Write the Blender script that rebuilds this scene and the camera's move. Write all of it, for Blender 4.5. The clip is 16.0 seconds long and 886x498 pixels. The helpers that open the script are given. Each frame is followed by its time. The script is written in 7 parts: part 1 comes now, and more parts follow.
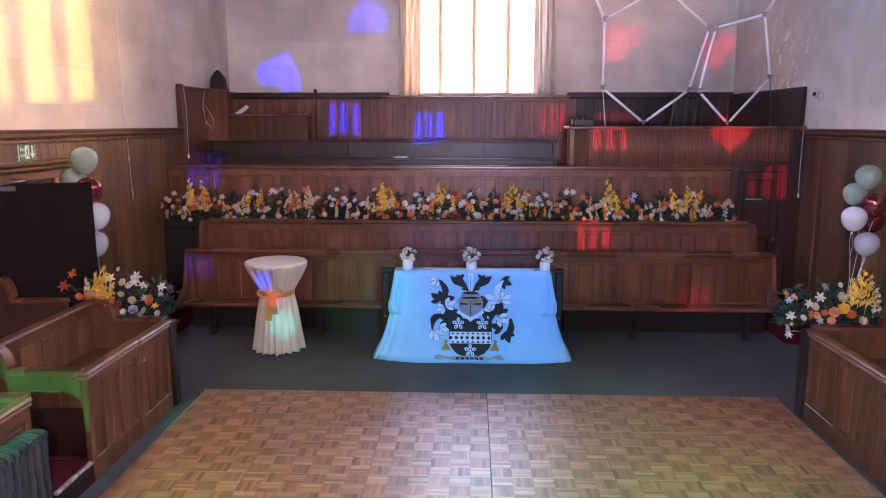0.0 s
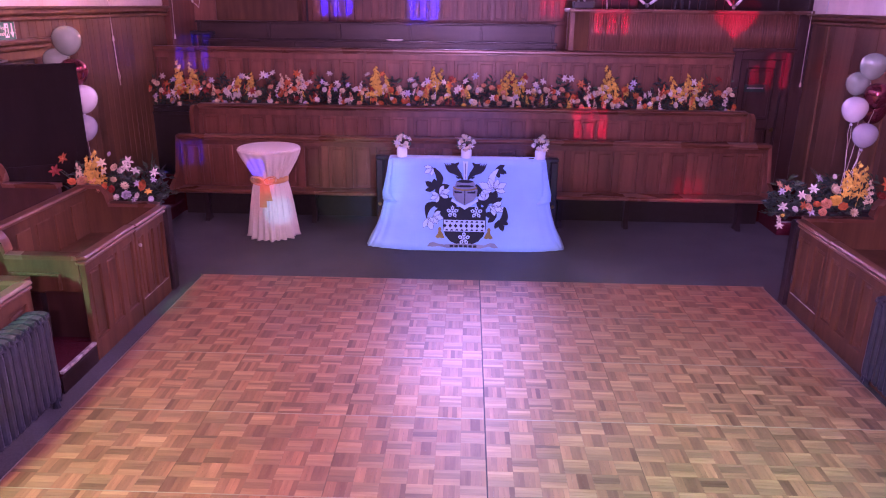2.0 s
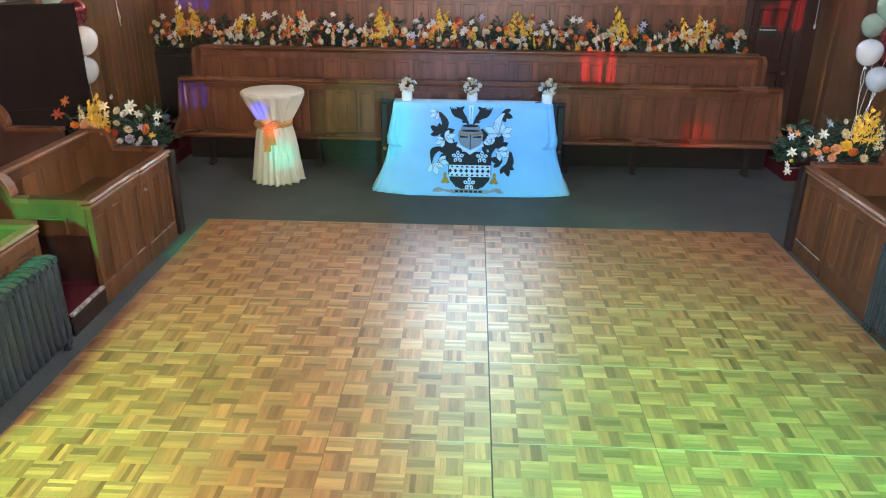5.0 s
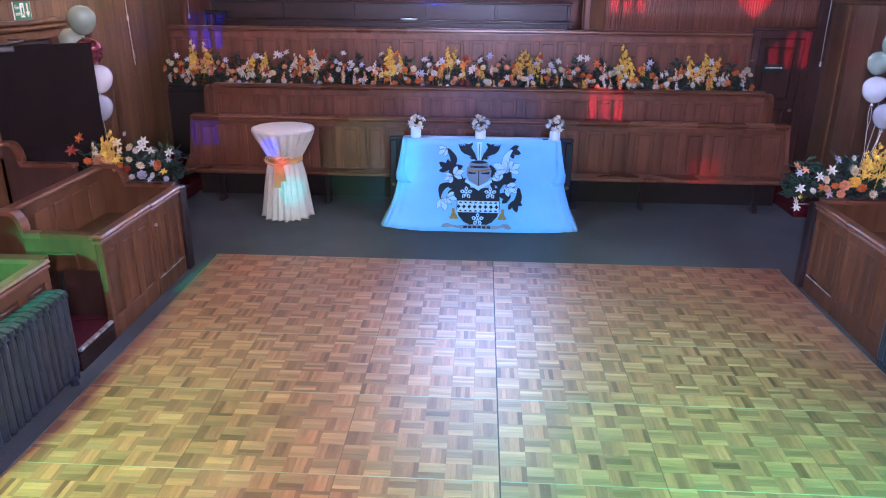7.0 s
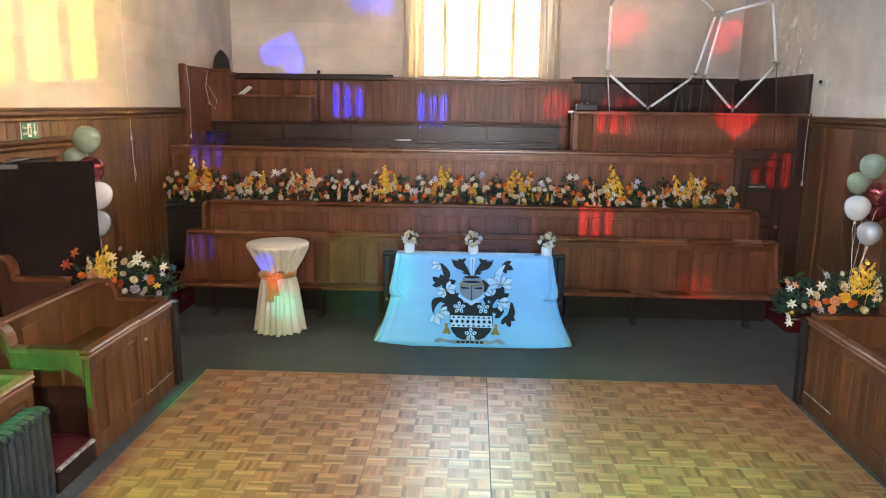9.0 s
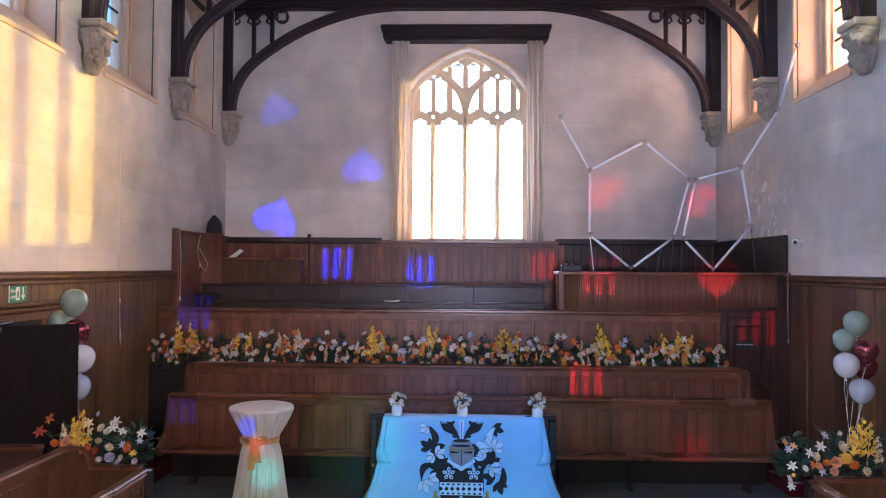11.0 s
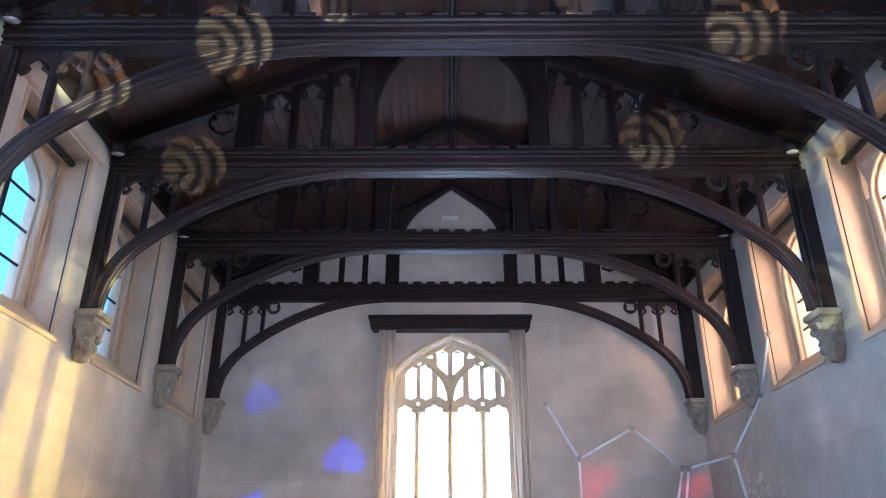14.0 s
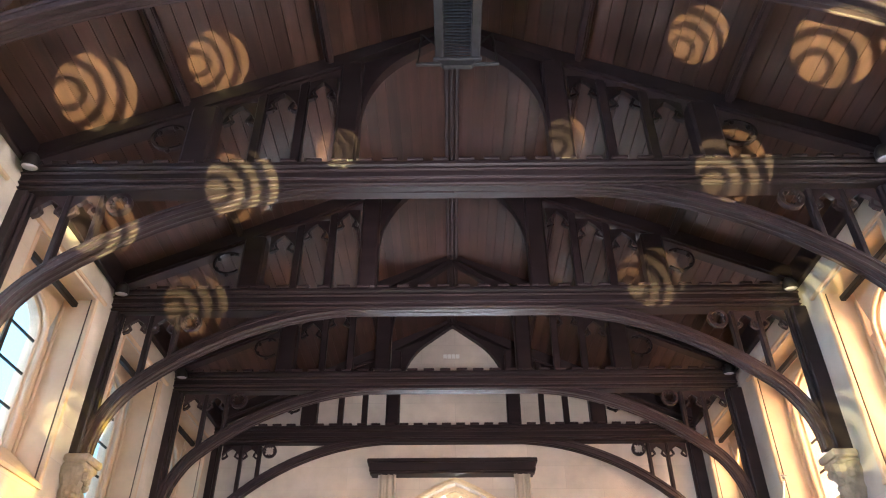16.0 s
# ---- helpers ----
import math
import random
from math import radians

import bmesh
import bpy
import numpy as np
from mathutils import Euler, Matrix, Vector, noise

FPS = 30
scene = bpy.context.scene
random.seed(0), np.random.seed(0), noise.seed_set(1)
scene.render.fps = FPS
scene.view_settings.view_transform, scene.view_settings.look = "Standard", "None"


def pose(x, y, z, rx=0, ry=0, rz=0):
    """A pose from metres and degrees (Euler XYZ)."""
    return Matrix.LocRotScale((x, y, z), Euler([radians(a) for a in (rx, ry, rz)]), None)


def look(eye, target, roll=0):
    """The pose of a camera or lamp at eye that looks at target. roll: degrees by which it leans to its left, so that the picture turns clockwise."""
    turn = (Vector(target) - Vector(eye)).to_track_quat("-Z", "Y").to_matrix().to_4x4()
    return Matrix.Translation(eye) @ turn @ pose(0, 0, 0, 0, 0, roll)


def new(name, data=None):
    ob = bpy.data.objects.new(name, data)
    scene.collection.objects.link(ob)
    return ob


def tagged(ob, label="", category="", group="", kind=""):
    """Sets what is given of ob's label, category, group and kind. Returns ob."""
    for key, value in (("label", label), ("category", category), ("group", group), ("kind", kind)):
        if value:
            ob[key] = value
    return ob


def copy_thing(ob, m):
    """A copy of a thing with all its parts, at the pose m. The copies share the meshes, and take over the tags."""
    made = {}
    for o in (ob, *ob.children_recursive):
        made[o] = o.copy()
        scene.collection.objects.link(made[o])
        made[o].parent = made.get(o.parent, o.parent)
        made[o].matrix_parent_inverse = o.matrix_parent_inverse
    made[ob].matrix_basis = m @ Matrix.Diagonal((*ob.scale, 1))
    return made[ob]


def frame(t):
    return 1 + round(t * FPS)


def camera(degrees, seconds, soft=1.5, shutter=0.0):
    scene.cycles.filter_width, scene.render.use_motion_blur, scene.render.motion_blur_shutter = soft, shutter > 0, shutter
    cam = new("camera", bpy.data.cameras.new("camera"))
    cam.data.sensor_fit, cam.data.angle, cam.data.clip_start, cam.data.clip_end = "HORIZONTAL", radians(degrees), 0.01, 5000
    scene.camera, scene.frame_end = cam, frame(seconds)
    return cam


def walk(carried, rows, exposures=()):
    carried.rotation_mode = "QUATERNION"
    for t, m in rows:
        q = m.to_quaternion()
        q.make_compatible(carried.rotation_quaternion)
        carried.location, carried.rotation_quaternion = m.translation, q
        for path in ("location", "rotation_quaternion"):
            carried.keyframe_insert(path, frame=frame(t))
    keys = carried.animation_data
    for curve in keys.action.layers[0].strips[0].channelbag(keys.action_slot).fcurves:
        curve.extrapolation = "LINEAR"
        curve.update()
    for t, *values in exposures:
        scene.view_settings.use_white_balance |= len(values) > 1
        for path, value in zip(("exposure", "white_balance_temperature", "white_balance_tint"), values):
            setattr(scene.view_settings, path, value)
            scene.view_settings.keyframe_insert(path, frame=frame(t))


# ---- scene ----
# ---------- camera ----------
cam = camera(63.0, 16.0, soft=1.1)
PATH = [
    (0.0, pose(0, 0, 2.75, 80.14, -0.05, 2.27)),
    (0.5, pose(0, 0, 2.75, 78.03, -0.12, 2.20)),
    (1.0, pose(0, 0, 2.75, 75.75, -0.36, 2.16)),
    (1.5, pose(0, 0, 2.75, 73.39, -0.55, 2.06)),
    (2.0, pose(0, 0, 2.75, 71.30, -0.65, 1.96)),
    (2.5, pose(0, 0, 2.75, 69.65, -0.73, 1.79)),
    (3.0, pose(0, 0, 2.75, 68.52, -0.79, 1.67)),
    (3.5, pose(0, 0, 2.75, 67.77, -0.81, 1.65)),
    (4.0, pose(0, 0, 2.75, 67.31, -0.76, 1.83)),
    (5.25, pose(0, 0, 2.75, 66.95, -0.62, 2.55)),
    (6.5, pose(0, 0, 2.75, 68.41, -0.46, 3.04)),
    (7.0, pose(0, 0, 2.75, 69.77, -0.52, 3.05)),
    (7.5, pose(0, 0, 2.75, 71.51, -0.57, 2.97)),
    (8.0, pose(0, 0, 2.75, 73.72, -0.68, 2.89)),
    (8.5, pose(0, 0, 2.75, 76.11, -0.73, 2.75)),
    (9.0, pose(0, 0, 2.75, 78.85, -0.77, 2.55)),
    (11.5, pose(0, 0, 2.75, 95.06, -0.33, 1.29)),
    (12.0, pose(0, 0, 2.75, 98.68, -0.30, 1.02)),
    (12.5, pose(0, 0, 2.75, 102.14, -0.28, 0.82)),
    (13.0, pose(0, 0, 2.75, 105.97, -0.18, 0.67)),
    (13.5, pose(0, 0, 2.75, 109.82, -0.09, 0.55)),
    (14.0, pose(0, 0, 2.75, 113.96, -0.07, 0.44)),
    (14.5, pose(0, 0, 2.75, 117.59, -0.01, 0.37)),
    (15.0, pose(0, 0, 2.75, 120.88, 0.13, 0.38)),
    (15.5, pose(0, 0, 2.75, 123.18, 0.18, 0.49)),
    (16.0, pose(0, 0, 2.75, 124.89, 0.15, 0.66)),
]
walk(cam, PATH, exposures=[(0.0, 0.88, 4950, 34), (0.9, 0.9, 5150, 75), (1.5, 0.9, 5600, 114), (1.9, 0.85, 5700, 152), (2.6, 1.22, 5150, -4), (3.0, 1.25, 5100, -18), (3.5, 1.3, 5200, 2), (4.2, 1.38, 5100, 6), (6.3, 1.42, 5100, -8), (7.0, 1.25, 4450, 34), (7.5, 1.25, 4650, 34),
                          (8.0, 1.3, 4900, 24), (8.5, 1.3, 5450, -6), (9.2, 1.25, 5500, 8), (11.3, 0.5, 4550, 22), (13.0, 0.27, 4300, 12), (14.5, 0.66, 4350, 8), (15.2, 0.97, 4850, 11), (16.0, 1.22, 5600, 11)])

# ---------- light ----------
world = bpy.data.worlds.new("world")
scene.world = world
world.use_nodes = True
wn = world.node_tree.nodes
sky = wn.new("ShaderNodeTexSky")
sky.sky_type = "NISHITA"
sky.sun_disc = False
sky.sun_elevation = radians(2.6)
sky.sun_rotation = radians(37.6)
wn["Background"].inputs[1].default_value = 0.15
world.node_tree.links.new(sky.outputs[0], wn["Background"].inputs[0])


def lamp(name, kind, m, energy, color=(1, 1, 1), **kw):
    data = bpy.data.lights.new(name, kind)
    data.energy, data.color = energy, color
    for k in kw:
        if k == "size":
            data.shape = "RECTANGLE"
            data.size, data.size_y = kw[k]
        elif k == "angle":
            data.angle = kw[k]
        elif k == "radius":
            data.shadow_soft_size = kw[k]
        elif k == "cone":
            data.spot_size, data.spot_blend = kw[k]
        elif k == "spread":
            data.spread = kw[k]
    ob = new(name, data)
    ob.matrix_world = m
    return ob


SUN_WAY = Vector((-0.77, -1, -0.057))       # low evening sun through the end window
lamp("sun", "SUN", look((20, 40, 12), Vector((20, 40, 12)) + SUN_WAY), 3.4, (1.0, 0.60, 0.02), angle=radians(0.7))

XL, XR, YB, YF = -4.45, 4.65, 13.4, -5.0      # inner faces of the hall
XC = 0.06                                     # its middle line
EAVES, RIDGE = 8.13, 10.15
BAYS = (-2.95, -0.45, 2.05, 4.55, 7.05, 9.52, 12.05)   # window centres along the side walls
TRUSSES = (3.32, 5.82, 8.32, 10.88, 13.24)
SILL, HEAD = 5.12, 7.46

# daylight in the window openings; the four nearest bays are unseen, added as fill
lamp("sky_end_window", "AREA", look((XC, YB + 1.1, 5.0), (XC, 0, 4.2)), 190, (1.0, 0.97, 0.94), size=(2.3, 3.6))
# added orange lamp imitating scattered sun round the left wall's sun patch
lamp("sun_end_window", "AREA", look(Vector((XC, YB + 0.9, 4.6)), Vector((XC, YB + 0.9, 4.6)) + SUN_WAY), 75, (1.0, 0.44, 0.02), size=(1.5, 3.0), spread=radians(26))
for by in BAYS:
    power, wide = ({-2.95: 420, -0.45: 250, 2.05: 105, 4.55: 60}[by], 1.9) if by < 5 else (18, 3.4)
    # the unseen bays' fill is turned ahead towards the end wall
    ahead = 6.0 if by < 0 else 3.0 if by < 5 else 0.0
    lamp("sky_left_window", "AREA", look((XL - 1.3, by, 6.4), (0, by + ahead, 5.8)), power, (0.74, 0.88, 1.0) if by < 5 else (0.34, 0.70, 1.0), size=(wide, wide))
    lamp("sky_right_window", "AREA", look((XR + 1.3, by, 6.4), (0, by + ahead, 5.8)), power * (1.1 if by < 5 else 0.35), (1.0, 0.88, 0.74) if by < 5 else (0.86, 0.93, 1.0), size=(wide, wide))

# coloured stage wash from the booth beside the camera
lamp("wash_amber", "SPOT", look((-3.3, -0.6, 2.6), (-1.9, 3.4, 0)), 860, (0.74, 1.0, 0.12), radius=0.08, cone=(radians(46), 0.9))
lamp("wash_green", "SPOT", look((1.5, -0.6, 2.9), (1.3, 2.8, 0)), 1750, (0.15, 1.0, 0.20), radius=0.08, cone=(radians(48), 0.9))
# the warm and pink spots are added fill for dim pews, carpet and panelling
lamp("wash_warm", "SPOT", look((-0.2, -0.6, 2.9), (2.7, 7.6, 0.3)), 360, (1.0, 0.78, 0.46), radius=0.08, cone=(radians(36), 1.0))
lamp("wash_warm", "SPOT", look((-0.2, -0.6, 2.9), (-2.2, 10.4, 1.5)), 420, (1.0, 0.72, 0.46), radius=0.08, cone=(radians(30), 1.0))
lamp("wash_green", "SPOT", look((-3.5, -0.6, 2.7), (-2.6, 2.7, 0)), 900, (0.10, 1.0, 0.14), radius=0.08, cone=(radians(34), 0.9))
# added in place of sun bounced onto the left panelling
lamp("wash_warm", "SPOT", look((-0.2, -0.6, 2.9), (-4.1, 7.6, 1.5)), 480, (1.0, 0.68, 0.38), radius=0.08, cone=(radians(34), 1.0))
lamp("wash_pink", "SPOT", look((-0.2, -0.6, 2.9), (4.3, 8.8, 1.4)), 400, (1.0, 0.74, 0.62), radius=0.08, cone=(radians(32), 1.0))
lamp("wash_green_side", "SPOT", look((-3.2, -0.6, 3.0), (-3.30, 4.2, 0.8)), 1600, (0.02, 1.0, 0.22), radius=0.03, cone=(radians(12), 0.5))
lamp("wash_green_pew", "SPOT", look((0.9, -0.6, 3.0), (-1.45, 9.3, 0.55)), 620, (0.16, 1.0, 0.34), radius=0.03, cone=(radians(7), 0.3))
lamp("wash_blue", "SPOT", look((0.9, -0.6, 3.0), (0.0, 8.3, 0.55)), 700, (0.10, 0.44, 1.0), radius=0.06, cone=(radians(17), 0.5))

# two wide fill spots added to brighten the end wall, gable and roof timbers
lamp("effect_wash", "SPOT", look((0.35, -0.50, 2.45), (0.4, 13.4, 6.0)), 1550, (1.0, 0.84, 0.76), radius=0.3, cone=(radians(56), 1.0))

lamp("effect_wash", "SPOT", look((0.35, -0.50, 2.45), (0.1, 8.0, 9.0)), 860, (1.0, 0.84, 0.78), radius=0.3, cone=(radians(34), 1.0))

# effect light behind the camera: narrow beams through slotted discs, thrown on the roof
EFFECT_EYE = Vector((0.35, -0.50, 2.45))
BEAMS = [(-3.87, 5.51, 8.73, 2.54), (-2.65, 5.58, 9.3, 2.08), (4.11, 5.11, 8.91, 2.83), (2.81, 5.37, 9.4, 1.96), (-2.49, 6.63, 8.31, 2.58), (3.23, 6.32, 8.28, 2.65),
         (-2.96, 7.31, 7.08, 2.2), (2.5, 7.29, 7.4, 2.23), (4.01, 6.88, 6.94, 2.39), (4.24, 7.44, 5.53, 2.67), (-4.40, 8.1, 5.99, 2.1), (-3.42, 5.7, 7.03, 2.2), (-1.12, 5.6, 7.95, 1.5), (1.30, 5.6, 8.08, 1.7)]
for bx, by, bz, half in BEAMS:
    lamp("effect_beam", "SPOT", look(EFFECT_EYE, (bx, by, bz)), 9000 if bz > 7.0 else 2600, (0.96, 0.82, 0.30), radius=0.0012, cone=(radians(2 * half), 0.12))

# its coloured beams on the choir and the end wall
BLUE, RED = (0.02, 0.04, 1.0), (1.0, 0.015, 0.03)
COLOUR_EYE = Vector((-0.35, -0.50, 2.45))
COLOURS = ((-2.33, 13.3, 2.82, 1.25, 30000, BLUE), (-0.78, 13.25, 2.68, 1.2, 14000, BLUE), (-3.89, 10.4, 2.06, 1.2, 9000, BLUE),
           (1.44, 13.2, 2.80, 1.0, 9000, RED), (4.17, 10.4, 1.94, 1.3, 8000, RED), (1.70, 10.0, 1.23, 1.3, 7000, RED), (2.94, 9.40, 0.46, 1.0, 3500, RED),
           (1.95, 10.4, 2.62, 1.3, 9000, RED), (-3.67, 9.42, 0.85, 1.0, 5000, BLUE))
HEARTS = ((-3.47, 13.4, 3.70, 1.8, 8000, BLUE), (-1.88, 13.4, 4.67, 1.7, 4500, BLUE), (-3.50, 13.4, 5.73, 1.5, 2600, BLUE),
          (2.58, 13.4, 4.24, 1.6, 3500, RED), (4.30, 13.4, 4.06, 1.3, 5000, RED), (3.62, 10.4, 2.58, 1.5, 9000, RED))
FACETS = ((-2.45, 8.22, 0.92, 0.55, 2600, BLUE), (-2.36, 8.28, 0.70, 0.5, 1800, (1.0, 0.12, 0.10)), (-2.24, 8.28, 0.38, 0.9, 900, (0.05, 1.0, 0.62)))
for bx, by, bz, half, power, colour in COLOURS + HEARTS + FACETS:
    lamp("effect_beam", "SPOT", look(COLOUR_EYE, (bx, by, bz)), power, colour, radius=0.0006, cone=(radians(2.6 * half), 0.3))
for by in BAYS:
    if by > 5:
        # unseen lamp added outside each right recess, imitating bounced sun on its far side
        lamp("sun_right_window", "AREA", look((XR + 2.3, by - 1.9, 6.5), (XR + 0.2, by + 0.72, 6.2)), 175, (1.0, 0.54, 0.24), size=(1.3, 2.4))


# ---------- materials ----------
def material(name, base, second=None, rough=0.5, scale=(6, 6, 6), detail=6, bump=0.15, metal=0.0, random=0.0, island=0.0,
             stains=0.25, stain_scale=1.3, coat=0.0, sheen=0.0, transmission=0.0, spec=0.5, fine=0.0):
    m = bpy.data.materials.new(name)
    m.use_nodes = True
    n, l = m.node_tree.nodes, m.node_tree.links
    b = n["Principled BSDF"]
    second = second or tuple(c * 0.7 for c in base)
    tc = n.new("ShaderNodeTexCoord")
    mp = n.new("ShaderNodeMapping")
    mp.inputs["Scale"].default_value = scale
    info = n.new("ShaderNodeObjectInfo")
    off = n.new("ShaderNodeVectorMath")
    off.operation = "SCALE"
    comb = n.new("ShaderNodeCombineXYZ")
    for i in range(3):
        l.new(info.outputs["Random"], comb.inputs[i])
    off.inputs["Scale"].default_value = 17.0
    l.new(comb.outputs[0], off.inputs[0])
    add = n.new("ShaderNodeVectorMath")
    l.new(tc.outputs["Object"], add.inputs[0])
    l.new(off.outputs[0], add.inputs[1])
    l.new(add.outputs[0], mp.inputs["Vector"])
    no = n.new("ShaderNodeTexNoise")
    no.inputs["Scale"].default_value = 1.0
    no.inputs["Detail"].default_value = detail
    no.inputs["Roughness"].default_value = 0.6
    l.new(mp.outputs[0], no.inputs["Vector"])
    ramp = n.new("ShaderNodeMapRange")
    ramp.inputs[1].default_value, ramp.inputs[2].default_value = 0.32, 0.68
    l.new(no.outputs["Fac"], ramp.inputs[0])
    mix = n.new("ShaderNodeMix")
    mix.data_type = "RGBA"
    mix.inputs["A"].default_value = (*second, 1)
    mix.inputs["B"].default_value = (*base, 1)
    l.new(ramp.outputs[0], mix.inputs["Factor"])
    # wear and stains at a larger scale
    st = n.new("ShaderNodeTexNoise")
    st.inputs["Scale"].default_value = stain_scale
    st.inputs["Detail"].default_value = 5
    l.new(add.outputs[0], st.inputs["Vector"])
    sr = n.new("ShaderNodeMapRange")
    sr.inputs[1].default_value, sr.inputs[2].default_value = 0.3, 0.7
    sr.inputs[3].default_value, sr.inputs[4].default_value = 1.0 - stains, 1.0 + stains * 0.5
    l.new(st.outputs["Fac"], sr.inputs[0])
    val = sr.outputs[0]
    for amount, source in ((random, info.outputs["Random"]), (island, None)):
        if amount:
            if source is None:
                source = n.new("ShaderNodeNewGeometry").outputs["Random Per Island"]
            r = n.new("ShaderNodeMapRange")
            r.inputs[3].default_value, r.inputs[4].default_value = 1 - amount, 1 + amount
            l.new(source, r.inputs[0])
            mu = n.new("ShaderNodeMath")
            mu.operation = "MULTIPLY"
            l.new(val, mu.inputs[0])
            l.new(r.outputs[0], mu.inputs[1])
            val = mu.outputs[0]
    sc = n.new("ShaderNodeVectorMath")
    sc.operation = "SCALE"
    l.new(mix.outputs["Result"], sc.inputs[0])
    l.new(val, sc.inputs["Scale"])
    l.new(sc.outputs[0], b.inputs["Base Color"])
    rr = n.new("ShaderNodeMapRange")
    rr.inputs[3].default_value, rr.inputs[4].default_value = max(rough - 0.1, 0.02), min(rough + 0.12, 1)
    l.new(st.outputs["Fac"], rr.inputs[0])
    l.new(rr.outputs[0], b.inputs["Roughness"])
    b.inputs["Metallic"].default_value = metal
    b.inputs["Coat Weight"].default_value = coat
    b.inputs["Coat Roughness"].default_value = 0.3
    b.inputs["Sheen Weight"].default_value = sheen
    b.inputs["Transmission Weight"].default_value = transmission
    b.inputs["Specular IOR Level"].default_value = spec
    if bump:
        bp = n.new("ShaderNodeBump")
        bp.inputs["Strength"].default_value = bump
        bp.inputs["Distance"].default_value = 0.01
        h = no.outputs["Fac"]
        if fine:
            f = n.new("ShaderNodeTexNoise")
            f.inputs["Scale"].default_value = fine
            l.new(add.outputs[0], f.inputs["Vector"])
            s2 = n.new("ShaderNodeMath")
            l.new(h, s2.inputs[0])
            l.new(f.outputs["Fac"], s2.inputs[1])
            h = s2.outputs[0]
        l.new(h, bp.inputs["Height"])
        l.new(bp.outputs[0], b.inputs["Normal"])
    return m


M_PLASTER = material("plaster", (0.72, 0.635, 0.56), (0.61, 0.54, 0.475), 0.85, (2.2, 2.2, 2.6), bump=0.3, stains=0.30, stain_scale=0.7, fine=60)
M_STONE = material("stone", (0.43, 0.36, 0.29), (0.30, 0.25, 0.20), 0.85, (9, 9, 9), bump=0.4, stains=0.2, fine=70)
# paler and yellower than the stone: the bright window's glare is in the colour
M_TRACERY = material("backlit_tracery_stone", (0.80, 0.66, 0.45), (0.68, 0.55, 0.36), 0.85, (9, 9, 9), bump=0.3, stains=0.15, fine=70)
M_REVEAL = material("painted_reveal", (0.70, 0.53, 0.37), (0.62, 0.46, 0.32), 0.7, (3, 3, 3), bump=0.12, stains=0.15)
M_PEW = material("pew_wood", (0.205, 0.080, 0.044), (0.115, 0.043, 0.023), 0.42, (9, 9, 1.1), bump=0.06, random=0.18, stains=0.3, coat=0.06, spec=0.35)
M_PEWX = material("pew_wood_rail", (0.21, 0.085, 0.042), (0.12, 0.044, 0.023), 0.28, (1.1, 9, 9), bump=0.05, random=0.12, stains=0.3, coat=0.35)
M_OAK = material("side_pew_wood", (0.150, 0.066, 0.026), (0.084, 0.035, 0.014), 0.5, (10, 10, 1.2), bump=0.07, random=0.16, stains=0.35, spec=0.3)
M_OAKY = material("side_pew_rail", (0.21, 0.095, 0.044), (0.13, 0.056, 0.025), 0.38, (9, 1.2, 9), bump=0.05, stains=0.3, coat=0.05, spec=0.35)
M_DADO = material("dado_wood", (0.150, 0.074, 0.032), (0.096, 0.045, 0.019), 0.40, (11, 11, 0.9), bump=0.08, random=0.22, stains=0.3, spec=0.3)
M_WALLWOOD = material("wide_wall_panels", (0.175, 0.090, 0.050), (0.112, 0.055, 0.030), 0.42, (7, 7, 0.7), bump=0.08, random=0.2, stains=0.35, spec=0.3)
M_DARKWOOD = material("dark_door_wood", (0.072, 0.032, 0.024), (0.042, 0.018, 0.014), 0.4, (9, 9, 1.1), bump=0.06, random=0.1, stains=0.3, coat=0.15)
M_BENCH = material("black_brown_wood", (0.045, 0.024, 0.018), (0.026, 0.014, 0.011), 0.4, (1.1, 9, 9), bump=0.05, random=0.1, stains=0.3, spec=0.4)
M_BEAM = material("roof_timber", (0.031, 0.019, 0.021), (0.018, 0.0115, 0.013), 0.45, (0.8, 7, 7), bump=0.04, random=0.1, stains=0.35, spec=0.35)
M_BRACE = material("worn_roof_timber", (0.047, 0.028, 0.031), (0.034, 0.020, 0.023), 0.42, (0.8, 5, 5), bump=0.04, random=0.1, stains=0.4, spec=0.4)
M_VENT = material("grey_vent_paint", (0.075, 0.075, 0.085), (0.05, 0.05, 0.058), 0.45, (9, 9, 9), bump=0.08, stains=0.3)
M_JOINTDARK = material("open_joint", (0.10, 0.065, 0.05), (0.07, 0.045, 0.035), 0.8, (20, 20, 20), bump=0.1, stains=0.3)
# lighter copy of the roof timber: light on moulded edges is in the colour
M_MOULD = material("lit_timber_edge", (0.050, 0.030, 0.032), (0.036, 0.021, 0.023), 0.5, (0.8, 7, 7), bump=0.04, random=0.1, stains=0.35, spec=0.3)
M_ROOF = material("roof_boards", (0.086, 0.041, 0.033), (0.048, 0.023, 0.019), 0.5, (10, 0.7, 10), bump=0.1, island=0.28, stains=0.35)
M_CARPET = material("carpet", (0.112, 0.118, 0.122), (0.074, 0.079, 0.083), 0.97, (70, 70, 70), bump=0.5, stains=0.2, sheen=0.03, spec=0.1)
M_RED = material("red_carpet", (0.085, 0.007, 0.013), (0.05, 0.004, 0.008), 0.97, (60, 60, 60), bump=0.5, stains=0.25, sheen=0.02, spec=0.1)
# crosswise paler, lengthwise redder: sheen by grain direction is put into the base colours
M_PARQA = material("parquet_crosswise", (0.385, 0.205, 0.106), (0.28, 0.140, 0.072), 0.34, (4, 34, 5), bump=0.05, random=0.16, stains=0.2, stain_scale=1.0, coat=0.16)
